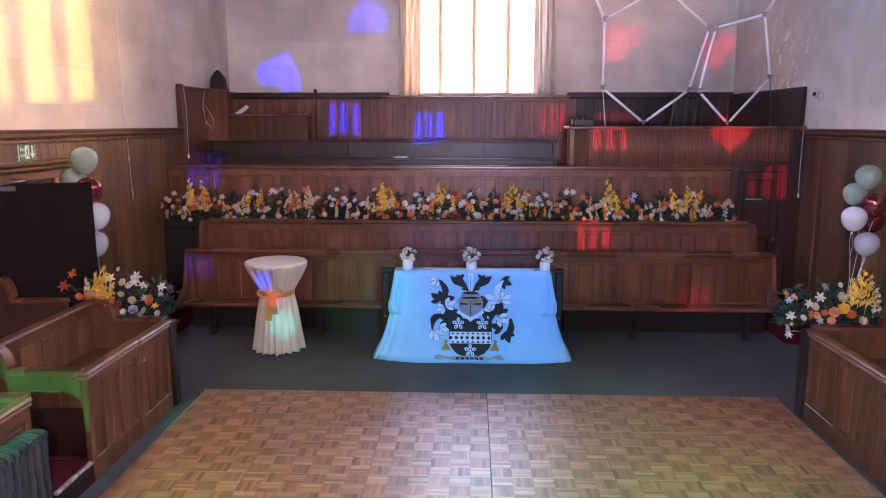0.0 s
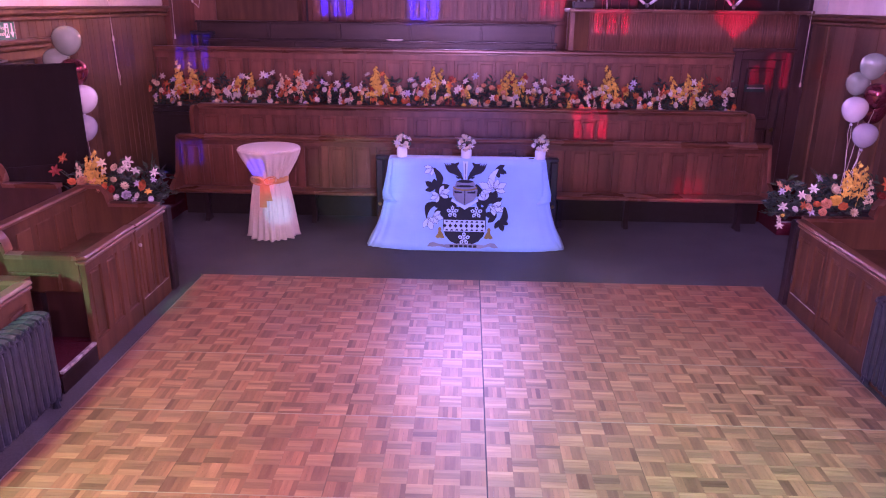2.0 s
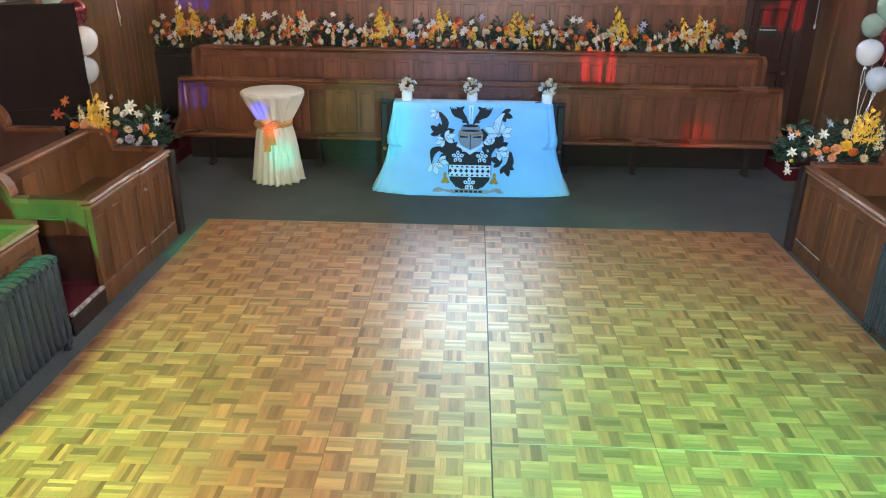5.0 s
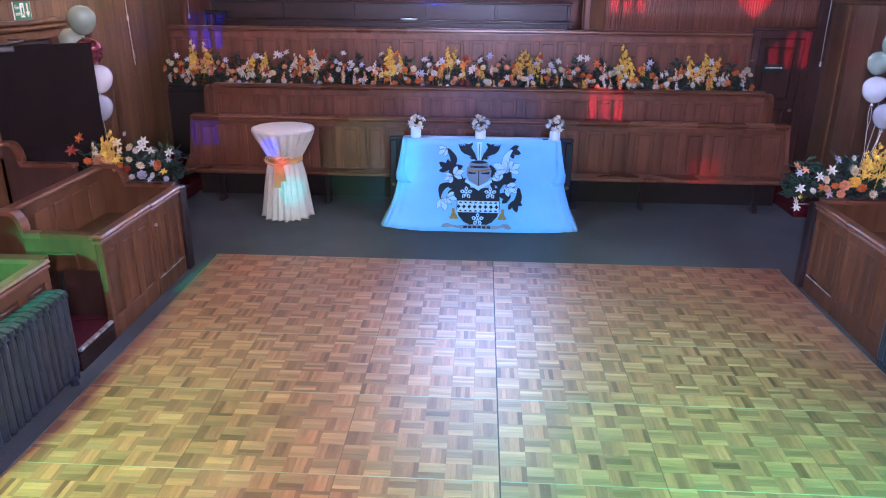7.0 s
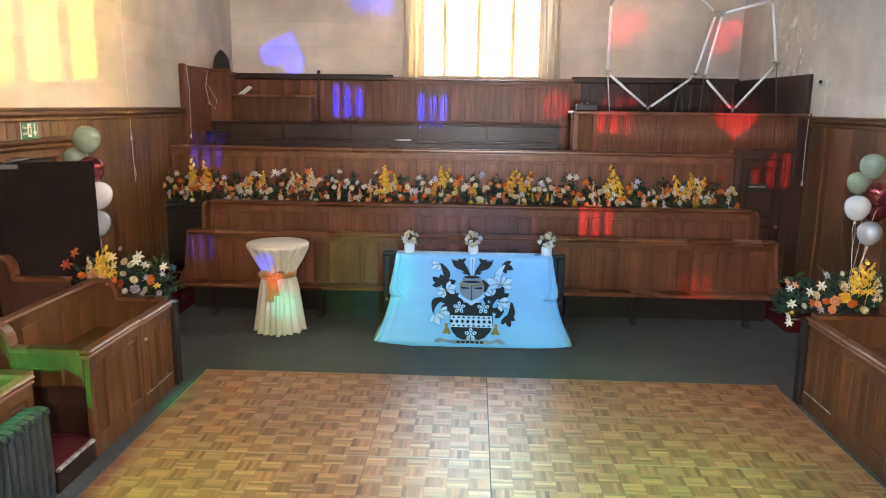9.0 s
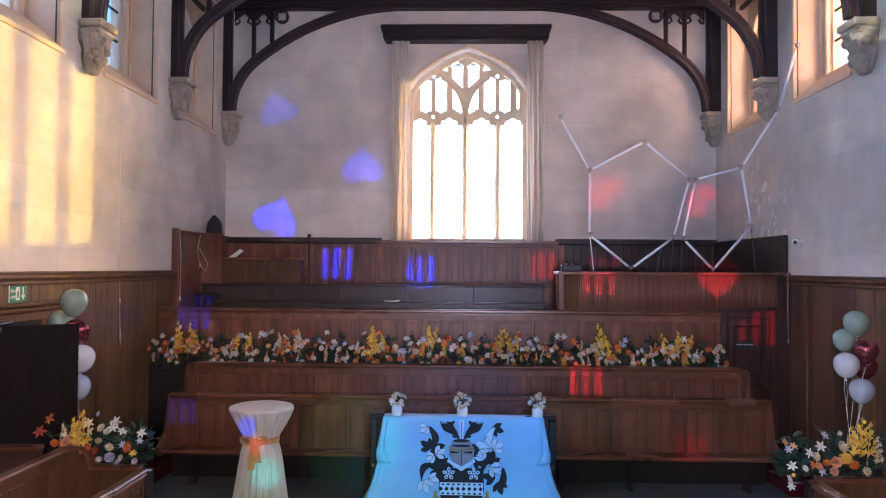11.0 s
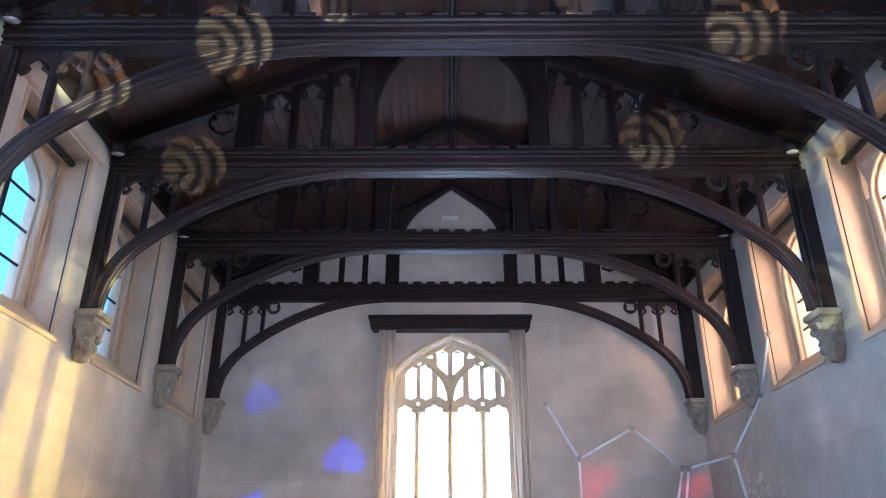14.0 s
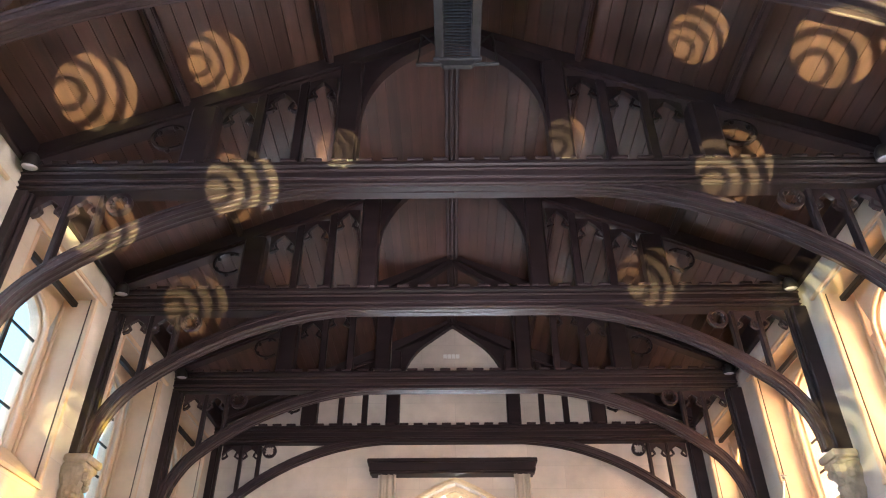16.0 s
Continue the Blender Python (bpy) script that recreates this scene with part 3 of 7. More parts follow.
def side_window(x, s, c):
    """Arched leaded window set deep in its recess."""
    w = thing("window_arched", "tall arched leaded window deep in a plastered recess", "window", kind="structure", group="side windows")
    face, out = x + s * 0.40, x + s * 0.60
    hw, zs, rise, sl, m = 0.59, 6.84, 0.43, SILL + 0.36, 0.755
    head = lambda y: zs + rise * (0.9 * math.sqrt(max(1 - ((y - c) / hw) ** 2, 0)) + 0.1 * (1 - abs(y - c) / hw))
    sur = Build()
    arch = arch_line(hw, zs, rise, 20, 0.1, c)
    sur.strip(arch, [(c - m + 2 * m * i / 20, HEAD + 0.01) for i in range(21)], "x", face, out)
    sur.box(face, out, c - m, c - hw, SILL, zs)
    sur.box(face, out, c + hw, c + m, SILL, zs)
    sur.box(face, out, c - hw, c + hw, SILL, sl)
    part("surround", sur, M_REVEAL, w)
    for d in (-1, 1):
        lining = Build().prism([(x, c + d * 0.772), (face, c + d * 0.762), (face, c + d * 0.742), (x, c + d * 0.752)], "z", SILL + 0.002, HEAD - 0.002)
        part("jamb_lining", lining, M_REVEAL, w)
        part("jamb_moulding", Build().tube([(face - s * 0.018, c + d * 0.735, SILL + 0.2), (face - s * 0.018, c + d * 0.735, HEAD - 0.12)], 0.024, 8), M_REVEAL, w, smooth=True)
        part("edge_bead", Build().box(x - s * 0.012, x + s * 0.05, c + d * 0.80, c + d * 0.735, SILL + 0.01, HEAD + 0.02, 0.012), M_REVEAL, w)
        part("bead_groove", Build().box(x + s * 0.052, x + s * 0.062, c + d * 0.756, c + d * 0.739, SILL + 0.02, HEAD - 0.01), M_JOINTDARK, w)
    line = [(face - s * 0.008, y, z) for y, z in [(c - hw, sl)] + arch + [(c + hw, sl)]]
    part("arch_moulding", Build().tube(line, 0.030, 8), M_REVEAL, w, smooth=True)
    inner = [(face + s * 0.07, y, z) for y, z in [(c - hw + 0.02, sl)] + arch_line(hw - 0.02, zs, rise - 0.02, 20, 0.1, c) + [(c + hw - 0.02, sl)]]
    part("casement", Build().tube(inner, 0.022, 6), M_REVEAL, w)
    part("soffit_lining", Build().box(x + s * 0.004, face, c - 0.75, c + 0.75, HEAD - 0.012, HEAD + 0.004), M_REVEAL, w)
    part("sill", Build().prism([(x - s * 0.03, SILL - 0.03), (x - s * 0.03, SILL + 0.015), (face, sl + 0.01), (face, SILL - 0.03)], "y", c - 0.79, c + 0.79), M_REVEAL, w)
    for z in (5.93, 6.35, 6.77):
        part("saddle_bar", Build().box(face + s * 0.075, face + s * 0.10, c - hw, c + hw, z - 0.012, z + 0.012), M_BLACK, w)
    part("mullion", Build().box(face + s * 0.07, face + s * 0.11, c - 0.03, c + 0.03, sl, 7.24), M_BLACK, w)
    for y0, y1 in ((c - hw, c - 0.03), (c + 0.03, c + hw)):
        half = [(y0 + (y1 - y0) * i / 10, head(y0 + (y1 - y0) * i / 10)) for i in range(11)]
        pane = part("pane", Build().strip([(p[0], sl) for p in half], half, "x", face + s * 0.085, face + s * 0.089), M_GLASS, w)
        pane.visible_shadow = False
    part("head_bead", Build().box(x - s * 0.035, x + s * 0.03, c - 0.98, c + 0.98, HEAD + 0.022, HEAD + 0.075, 0.014), M_REVEAL, w)
    part("blind_rail", Build().box(x + s * 0.20, x + s * 0.27, c - 0.73, c + 0.73, HEAD - 0.13, HEAD - 0.06, 0.01), M_BLACK, w)
    return w


# the first four bays are unseen, added only to let fill light in
for by in BAYS:
    side_window(XL, -1, by)
    side_window(XR, 1, by)

# end wall with the traceried window
WX0, WX1, WS, WSP, WAP = -1.03, 1.19, 3.27, 5.95, 6.84
WC, WH = (WX0 + WX1) / 2, (WX1 - WX0) / 2
b = Build()
b.box(XL - WT, WX0, YB, YB + 0.6, 0, EAVES + 0.25)
b.box(WX1, XR + WT, YB, YB + 0.6, 0, EAVES + 0.25)
b.box(WX0, WX1, YB, YB + 0.6, 0, WS)
arch = arch_line(WH, WSP, WAP - WSP, 28, 0.45, WC)
b.strip(arch, [(p[0], EAVES + 0.25) for p in arch], "y", YB, YB + 0.6)
b.prism([(XL - WT, EAVES + 0.25), (XR + WT, EAVES + 0.25), (XC + 0.3, RIDGE + 0.55), (XC - 0.3, RIDGE + 0.55)], "y", YB, YB + 0.6)
structure("wall_back", b, M_PLASTER, "plastered gable wall pierced by a traceried window", "wall")
b = Build().box(XL - WT, XR + WT, YF - 0.5, YF, 0, RIDGE + 0.6)
structure("wall_front", b, M_PLASTER, "plain plastered wall behind the camera", "wall")


def roof_slope(name, x, s):
    """Boarded slope in one sheet: long boards with open joints, on a backing."""
    b = Build()
    z_at = lambda xx: RIDGE - (RIDGE - EAVES) * abs(xx - XC) / abs(x - XC)
    n = 32
    dx = (XC - x) / n
    for i in range(n):
        xa, xb = x + dx * i, x + dx * (i + 1) - dx * 0.055
        b.prism([(xa, z_at(xa)), (xb, z_at(xb)), (xb, z_at(xb) + 0.03), (xa, z_at(xa) + 0.03)], "y", YF, YB)
    b.prism([(x + s * WT, z_at(x) - 0.30 + 0.05), (x, z_at(x) + 0.02), (XC, RIDGE + 0.02), (XC, RIDGE + 0.4), (x + s * WT, z_at(x) + 0.3)], "y", YF, YB + 0.6)
    return structure(name, b, M_ROOF, "boarded timber roof slope of long dark planks", "ceiling")


roof_slope("ceiling_left", XL, -1)
roof_slope("ceiling_right", XR, 1)
for k, (s, f) in enumerate([(-1, 0.316), (-1, 0.656), (1, 0.326), (1, 0.674)]):
    x = XC + s * f * (XR - XC)
    z = RIDGE - (RIDGE - EAVES) * f
    b = Build()
    tilt = Matrix.Translation((x, 0, z - 0.04)) @ Matrix.Rotation(s * math.atan((RIDGE - EAVES) / (XR - XC)), 4, "Y")
    b.box(-0.055, 0.055, YF, YB, -0.04, 0.05, 0.012, tilt)
    b.box(-0.035, 0.035, YF, YB, -0.08, -0.04, 0.01, tilt)
    tagged(part("purlin", b, M_MOULD), "moulded dark timber purlin along the roof slope", "beam", "roof timbers", "structure")
b = Build()
for dx in (-0.07, 0.0, 0.07):
    b.box(XC + dx - 0.028, XC + dx + 0.028, YF, YB, RIDGE - 0.11, RIDGE - 0.02, 0.01)
tagged(part("ridge_beam", b, M_MOULD), "triple-moulded dark timber ridge beam", "beam", "roof timbers", "structure")


for x, q in ((XL, 1), (XR, -1)):
    b = Build().box(x, x + q * 0.05, YF, YB, 7.86, EAVES + 0.1, 0.01).box(x, x + q * 0.09, YF, YB, 7.80, 7.88, 0.015)
    tagged(part("wall_plate", b, M_BEAM), "dark timber wall plate under the eaves", "beam", "roof timbers", "structure")

# ---------- roof trusses ----------
HAUNCH, FOOT, CROWN, THICK = 1.14, (4.31, 5.64), 7.54, 0.135


def brace_curve(offset=0.0, n=11):
    """Underside of the arched brace on one side: a tight haunch, a wide sweep and a level crown (distance from the middle, height).
    offset draws the same line further out."""
    out = []
    for i in range(n + 1):
        a = radians(50) * i / n
        out.append((FOOT[0] - HAUNCH + (HAUNCH + offset) * math.cos(a), FOOT[1] + (HAUNCH + offset) * math.sin(a)))
    hx, hz = FOOT[0] - HAUNCH + HAUNCH * math.cos(radians(50)), FOOT[1] + HAUNCH * math.sin(radians(50))
    sweep = (CROWN - hz) / (1 - math.cos(radians(40)))
    mx, mz = hx - sweep * math.sin(radians(40)), CROWN - sweep
    for i in range(1, n + 1):
        a = radians(40) * (1 - i / n)
        out.append((mx + (sweep + offset) * math.sin(a), mz + (sweep + offset) * math.cos(a)))
    out.append((0.0, CROWN + offset))
    return out


def brace_top(x):
    """Height of the brace's upper side at a distance from the middle."""
    line = brace_curve(THICK)
    for (xa, za), (xb, zb) in zip(line[:-1], line[1:]):
        if xb <= x <= xa:
            return za + (zb - za) * (xa - x) / max(xa - xb, 1e-6)
    return line[0][1]


def trefoil(b, cx, cz, r, y, bar=0.035, depth=0.06):
    """A pierced ring with cusps."""
    ring = [(cx + r * math.cos(2 * math.pi * i / 20), y, cz + r * math.sin(2 * math.pi * i / 20)) for i in range(20)]
    b.tube(ring, 0, closed=True, flat=(bar, depth))
    for k in range(4):
        a = math.pi / 4 + k * math.pi / 2
        arc = [(cx + r * 0.62 * math.cos(a) + r * 0.36 * math.cos(a + t), y, cz + r * 0.62 * math.sin(a) + r * 0.36 * math.sin(a + t))
               for t in [-1.9 + 3.8 * i / 8 for i in range(9)]]
        b.tube(arc, 0, flat=(bar * 0.6, depth * 0.8))


def small_head(b, x0, x1, z, y, rise=0.16):
    """A cusped little arch between two struts, with a knob on each cusp."""
    c, hw = (x0 + x1) / 2, (x1 - x0) / 2
    a = arch_line(hw, z, rise, 10, 0.5, c)
    b.strip(a, [(p[0], z + rise + 0.05) for p in a], "y", y - 0.03, y + 0.03)
    for s in (-1, 1):
        cusp = [(c + s * hw * 0.98, y, z - 0.02), (c + s * hw * 0.62, y, z + 0.005), (c + s * hw * 0.46, y, z + 0.045), (c + s * hw * 0.66, y, z + 0.11)]
        b.tube(cusp, 0, flat=(0.028, 0.05))
        b.ball((c + s * hw * 0.44, y, z + 0.035), 0.024, 6, 4)
        b.ball((c + s * hw * 0.60, y, z + 0.13), 0.018, 6, 4)


def truss(y):
    t = thing("roof_truss", "dark timber roof truss with arched braces and pierced tracery", "roof truss", pose(XC, y, 0), "roof trusses", "structure")
    span = 4.54
    # tie beam with mouldings and small battlements along its top
    b = Build().box(-span, span, -0.10, 0.10, 7.53, 7.63, 0.02)
    b.box(-span, span, -0.13, 0.13, 7.62, 7.78, 0.02)
    b.box(-span, span, -0.165, 0.165, 7.76, 7.835, 0.02)
    part("tie_beam", b, M_BEAM, t)
    b = Build().box(-span, span, -0.128, 0.128, 7.54, 7.565, 0.010).box(-span, span, -0.142, 0.142, 7.60, 7.63, 0.010)
    b.box(-span, span, -0.158, 0.158, 7.705, 7.735, 0.010)
    part("beam_moulding", b, M_MOULD, t)
    n = 34
    mer = Build()
    for i in range(n):
        x = -span + 0.13 + (2 * span - 0.26) * i / (n - 1)
        for s in (-1, 1):
            mer.box(x - 0.085, x + 0.085, s * 0.14 - 0.025, s * 0.14 + 0.025, 7.838, 7.875, 0.008)
    part("battlements", mer, M_MOULD, t, kind="stuff")
    low, high = brace_curve(), brace_curve(THICK)
    for s in (-1, 1):
        # arched brace: body, rolls along its soffit and its faces
        inner, outer = [(s * x, z) for x, z in low], [(s * x, z) for x, z in high]
        br = Build().strip(inner, outer, "y", -0.075, 0.075)
        part("arched_brace", br, M_BRACE, t)
        rolls = Build()
        for yy, q, r in ((-0.07, 0.01, 0.020), (0.07, 0.01, 0.020), (-0.077, 0.09, 0.014), (0.077, 0.09, 0.014)):
            rolls.tube([(s * x, yy, z) for x, z in brace_curve(q)], r, 6)
        rolls.tube([(s * x, 0, z) for x, z in brace_curve(0.012)], 0.026, 8)
        part("soffit_roll", rolls, M_MOULD, t, smooth=True)
        po = Build().box(s * 4.40, s * 4.62, -0.11, 0.11, 5.58, 7.54, 0.02)
        po.box(s * 4.36, s * 4.42, -0.05, 0.05, 5.58, 7.54, 0.02)
        part("wall_post", po, M_BEAM, t)
        # pierced spandrel under the beam
        for x in (3.97, 3.63):
            part("strut", Build().box(s * x - 0.032, s * x + 0.032, -0.05, 0.05, brace_top(x) - 0.05, 7.50, 0.012), M_BEAM, t)
        sp = Build()
        xs = [4.35, 3.97, 3.63]
        for a, c in zip(xs[1:], xs[:-1]):
            lo, hi = sorted((s * a, s * c))
            small_head(sp, lo + 0.025, hi - 0.025, 7.27, 0, 0.18)
        trefoil(sp, s * 3.45, 7.40, 0.115, 0)
        part("tracery", sp, M_BRACE, t)
        # principal rafter
        slope = (RIDGE - EAVES) / (XR - XC)
        z_at = lambda x: RIDGE - slope * x
        ra = Build().prism([(s * 4.56, z_at(4.56) - 0.21), (s * 1.2, z_at(1.2) - 0.21), (0, RIDGE - 0.08), (0, RIDGE - 0.01), (s * 4.56, z_at(4.56) - 0.01)], "y", -0.12, 0.12)
        part("principal_rafter", ra, M_BEAM, t)
        part("rafter_moulding", Build().prism([(s * 4.56, z_at(4.56) - 0.25), (s * 1.2, z_at(1.2) - 0.25), (s * 1.2, z_at(1.2) - 0.20), (s * 4.56, z_at(4.56) - 0.20)], "y", -0.085, 0.085), M_MOULD, t)
        for x, w in ((2.77, 0.30), (1.165, 0.26)):
            part("queen_post", Build().box(s * x - w / 2, s * x + w / 2, -0.12, 0.12, 7.86, z_at(x) - 0.2, 0.03), M_BEAM, t)
        for x in (2.17, 1.71):
            part("strut", Build().box(s * x - 0.055, s * x + 0.055, -0.05, 0.05, 7.86, z_at(x) - 0.2, 0.014), M_BEAM, t)
        up = Build()
        xs = [2.62, 2.17, 1.71, 1.295]
        for a, c in zip(xs[1:], xs[:-1]):
            lo, hi = sorted((s * a, s * c))
            small_head(up, lo + 0.045, hi - 0.045, z_at((a + c) / 2) - 0.56, 0, 0.26)
        # cusped ring in the outer corner, standing against the post
        ring = [(s * (3.12 + 0.20 * math.cos(v)), 0, z_at(3.12) - 0.44 + 0.17 * math.sin(v)) for v in [2.2 - 4.6 * i / 14 for i in range(15)]]
        up.tube(ring, 0, flat=(0.028, 0.05))
        for k in (2, 5, 8, 11):
            p = ring[k]
            up.ball((p[0] - s * 0.03, 0, p[2] - 0.02), 0.032, 6, 4)
        # curved brace from the inner post to the ridge
        quarter = [(s * (1.075 - 1.378 * (1 - math.cos(v))), 0, 8.56 + 1.378 * math.sin(v)) for v in [radians(53) * i / 12 for i in range(13)]]
        quarter.append((0.0, 0, 10.06))
        up.tube(quarter, 0, flat=(0.085, 0.13))
        below = [(x, z) for x, _, z in quarter[:-1]]
        above = [(x, max(z + 0.02, z_at(abs(x)) - 0.19)) for x, z in below]
        part("spandrel_board", Build().strip(below, above, "y", -0.03, 0.03), M_BEAM, t)
        part("upper_tracery", up, M_BEAM, t)
    return t


first = truss(TRUSSES[0])
for ty in TRUSSES[1:]:
    copy_thing(first, pose(XC, ty, 0))


def corbel():
    c = thing("corbel", "carved stone corbel carrying a roof truss", "corbel", group="carved corbels", kind="structure")
    b = Build()
    b.box(0, 0.30, -0.20, 0.20, 5.51, 5.60, 0.02)
    b.box(0, 0.27, -0.18, 0.18, 5.44, 5.51, 0.02)
    rng = random.Random(4)
    prof = [(0.02, 4.98), (0.07, 5.00), (0.10, 5.08), (0.14, 5.17), (0.135, 5.25), (0.175, 5.36), (0.19, 5.45)]
    b.lathe(prof, 18, at=(0.09, 0, 0), shape=lambda a, k: 1 + 0.12 * math.sin(5 * a + k))
    for i in range(9):
        a = -1.3 + 2.6 * i / 8
        z = 5.12 + 0.26 * rng.random()
        r = 0.09 + 0.26 * (z - 5.05)
        b.ball((0.09 + r * math.cos(a), r * math.sin(a), z), 0.045 + 0.02 * rng.random(), 8, 5)
    part("capital", b, M_STONE, c, smooth=False)
    return c


cb = corbel()
cb.matrix_basis = pose(XL, TRUSSES[0], 0)
for ty in TRUSSES:
    if ty != TRUSSES[0]:
        copy_thing(cb, pose(XL, ty, 0))
    copy_thing(cb, pose(XR, ty, 0, 0, 0, 180))


def truss_light():
    s = thing("spotlight", "small round spotlight bracketed on the end of a tie beam", "spotlight", group="roof spotlights")
    part("housing", Build().lathe([(0.05, 0.12), (0.082, 0.07), (0.092, -0.02), (0.088, -0.03)], 16), M_BLACK, s, smooth=True)
    part("lens", Build().lathe([(0.080, -0.031), (0.066, -0.044), (0.02, -0.05)], 16), M_LENS, s, smooth=True)
    part("bracket", Build().box(-0.02, 0.02, -0.02, 0.16, 0.08, 0.11), M_BLACK, s)
    return s


sl = truss_light()
spots = [(x, ty - 0.28) for ty in TRUSSES[1:4] for x in (-4.29, 4.44)]
sl.matrix_basis = pose(spots[0][0], spots[0][1], 7.72, 12)
for x, y in spots[1:]:
    copy_thing(sl, pose(x, y, 7.72, 12))

# ---------- end-wall window ----------
win = thing("window_traceried", "tall four-light stone window with pointed head and cusped tracery", "window", kind="structure")
MU = (-0.583, 0.03, 0.643)
Y0 = YB + 0.28
for x in MU:
    part("mullion", Build().prism([(x - 0.055, Y0), (x - 0.02, Y0 - 0.08), (x + 0.02, Y0 - 0.08), (x + 0.055, Y0), (x + 0.055, Y0 + 0.1), (x - 0.055, Y0 + 0.1)], "z", WS, 5.48), M_TRACERY, win)


def bar(build, pts, w=0.075, d=0.12, y=Y0):
    build.tube([(p[0], y, p[1]) for p in pts], 0, flat=(w, d))


def foils(pts, bulge):
    """Cusped outline: arcs bulging to the left of the way from point to point."""
    out = []
    for (x0, z0), (x1, z1) in zip(pts[:-1], pts[1:]):
        dx, dz = x1 - x0, z1 - z0
        for i in range(6):
            u = i / 6
            k = bulge * 4 * u * (1 - u)
            out.append((x0 + dx * u - dz * k, z0 + dz * u + dx * k))
    return out + [pts[-1]]


def small_light(x0, x1, z0, z1):
    """Outline of an upper light: trefoil head and a cusped foot."""
    c, w = (x0 + x1) / 2, (x1 - x0) / 2
    head = [(x0, z1 - 0.13), (c - 0.42 * w, z1 - 0.085), (c + 0.42 * w, z1 - 0.085), (x1, z1 - 0.13)]
    foot = [(x1, z0 + 0.10), (c + 0.5 * w, z0 + 0.07), (c - 0.5 * w, z0 + 0.07), (x0, z0 + 0.10)]
    return foils(head, 0.38) + foils(foot, 0.42)


def main_head(x0, x1, zs, top):
    """Five-foiled head of a tall light, from its left jamb to its right one."""
    c, w, h = (x0 + x1) / 2, (x1 - x0) / 2, top - zs
    half = [(-1.0, -0.1), (-0.60, 0.08), (-0.27, 0.55)]
    pts = [(c + w * u, zs + h * v) for u, v in half] + [(c - w * u, zs + h * v) for u, v in half[::-1]]
    return foils(pts, 0.36)


def diamond(cx, cz, r):
    return [(cx + r * math.cos(a) * (0.8 + 0.2 * math.cos(4 * a)), cz + r * math.sin(a) * (0.8 + 0.2 * math.cos(4 * a))) for a in [2 * math.pi * i / 16 for i in range(16)]]


def mirror(outline):
    return [(2 * MU[1] - x, z) for x, z in outline[::-1]]


edges = [WX0 + 0.01, *MU, WX1 - 0.01]
lower = []
for a, c in zip(edges[:-1], edges[1:]):
    a, c = (a if a < -1 else a + 0.05), (c if c > 1.1 else c - 0.05)
    lower += [(a, 5.36)] + main_head(a, c, 5.44, 5.66) + [(c, 5.36)]
plate = [(WX0, 5.36)] + lower + [(WX1, 5.36)] + [(p[0], p[1]) for p in arch_line(WH, WSP, WAP - WSP, 28, 0.45, WC)][::-1]
holes = []
for hole in (small_light(-0.825, -0.618, 5.67, 6.40), small_light(-0.540, -0.325, 5.67, 6.44),
             foils([(-0.213, 5.76), (-0.213, 6.17)], 0) + [(-0.13, 6.06), (-0.07, 5.92), (-0.035, 5.76)] + foils([(-0.03, 5.70), (-0.10, 5.73), (-0.16, 5.78)], 0.3),
             [(-0.995, 5.80), (-0.995, 6.08), (-0.97, 6.16), (-0.943, 6.17), (-0.943, 5.80), (-0.97, 5.76)],
             foils([(-0.225, 6.55), (-0.17, 6.64), (-0.075, 6.64), (-0.020, 6.55)], 0.36) + [(-0.020, 6.17), (-0.11, 6.25), (-0.225, 6.36)],
             [(-0.47, 6.52), (-0.335, 6.62), (-0.295, 6.50)], diamond(-0.578, 6.405, 0.05), diamond(-0.580, 5.625, 0.042)):
    holes += [hole, mirror(hole)]
cu = bpy.data.curves.new("tracery", "CURVE")
cu.dimensions, cu.fill_mode, cu.extrude, cu.bevel_depth, cu.bevel_resolution = "2D", "BOTH", 0.026, 0.004, 1
for outline in [plate] + holes:
    sp = cu.splines.new("POLY")
    sp.points.add(len(outline) - 1)
    for p, (x, z) in zip(sp.points, outline):
        p.co = (x, z, 0, 1)
    sp.use_cyclic_u = True
shape = bpy.data.objects.new("tracery_outline", cu)
part("tracery", bpy.data.meshes.new_from_object(shape), None, win, at=pose(0, Y0 + 0.02, 0, 90)).data.materials.append(M_TRACERY)
bpy.data.objects.remove(shape)
tr = Build()
for s in (-1, 1):
    # the two great ribs springing from the middle mullion
    bar(tr, [(0.03 + s * (0.60 * (1 - math.cos(math.pi / 2 * v))), 5.45 + 0.93 * math.sin(math.pi / 2 * v)) for v in [i / 14 for i in range(13)]], 0.05, 0.06, Y0 - 0.02)
part("rib", tr, M_TRACERY, win)
ho = arch_line(WH - 0.02, WSP, WAP - WSP - 0.03, 28, 0.45, WC)
fr = Build()
fr.tube([(WX0 + 0.02, Y0, WS)] + [(p[0], Y0, p[1]) for p in ho] + [(WX1 - 0.02, Y0, WS)], 0, flat=(0.11, 0.16))
fr.tube([(WX0 - 0.02, YB - 0.01, 5.9)] + [(p[0], YB - 0.012, p[1] + 0.05) for p in arch_line(WH + 0.03, WSP, WAP - WSP, 28, 0.45, WC)] + [(WX1 + 0.02, YB - 0.01, 5.9)], 0.045, 8)
part("window_frame", fr, M_TRACERY, win)
part("window_sill", Build().box(WX0 - 0.03, WX1 + 0.03, YB - 0.06, YB + 0.3, WS - 0.05, WS + 0.03, 0.012), M_REVEAL, win)
hl = arch_line(WH - 0.03, WSP, WAP - WSP - 0.04, 28, 0.45, WC)
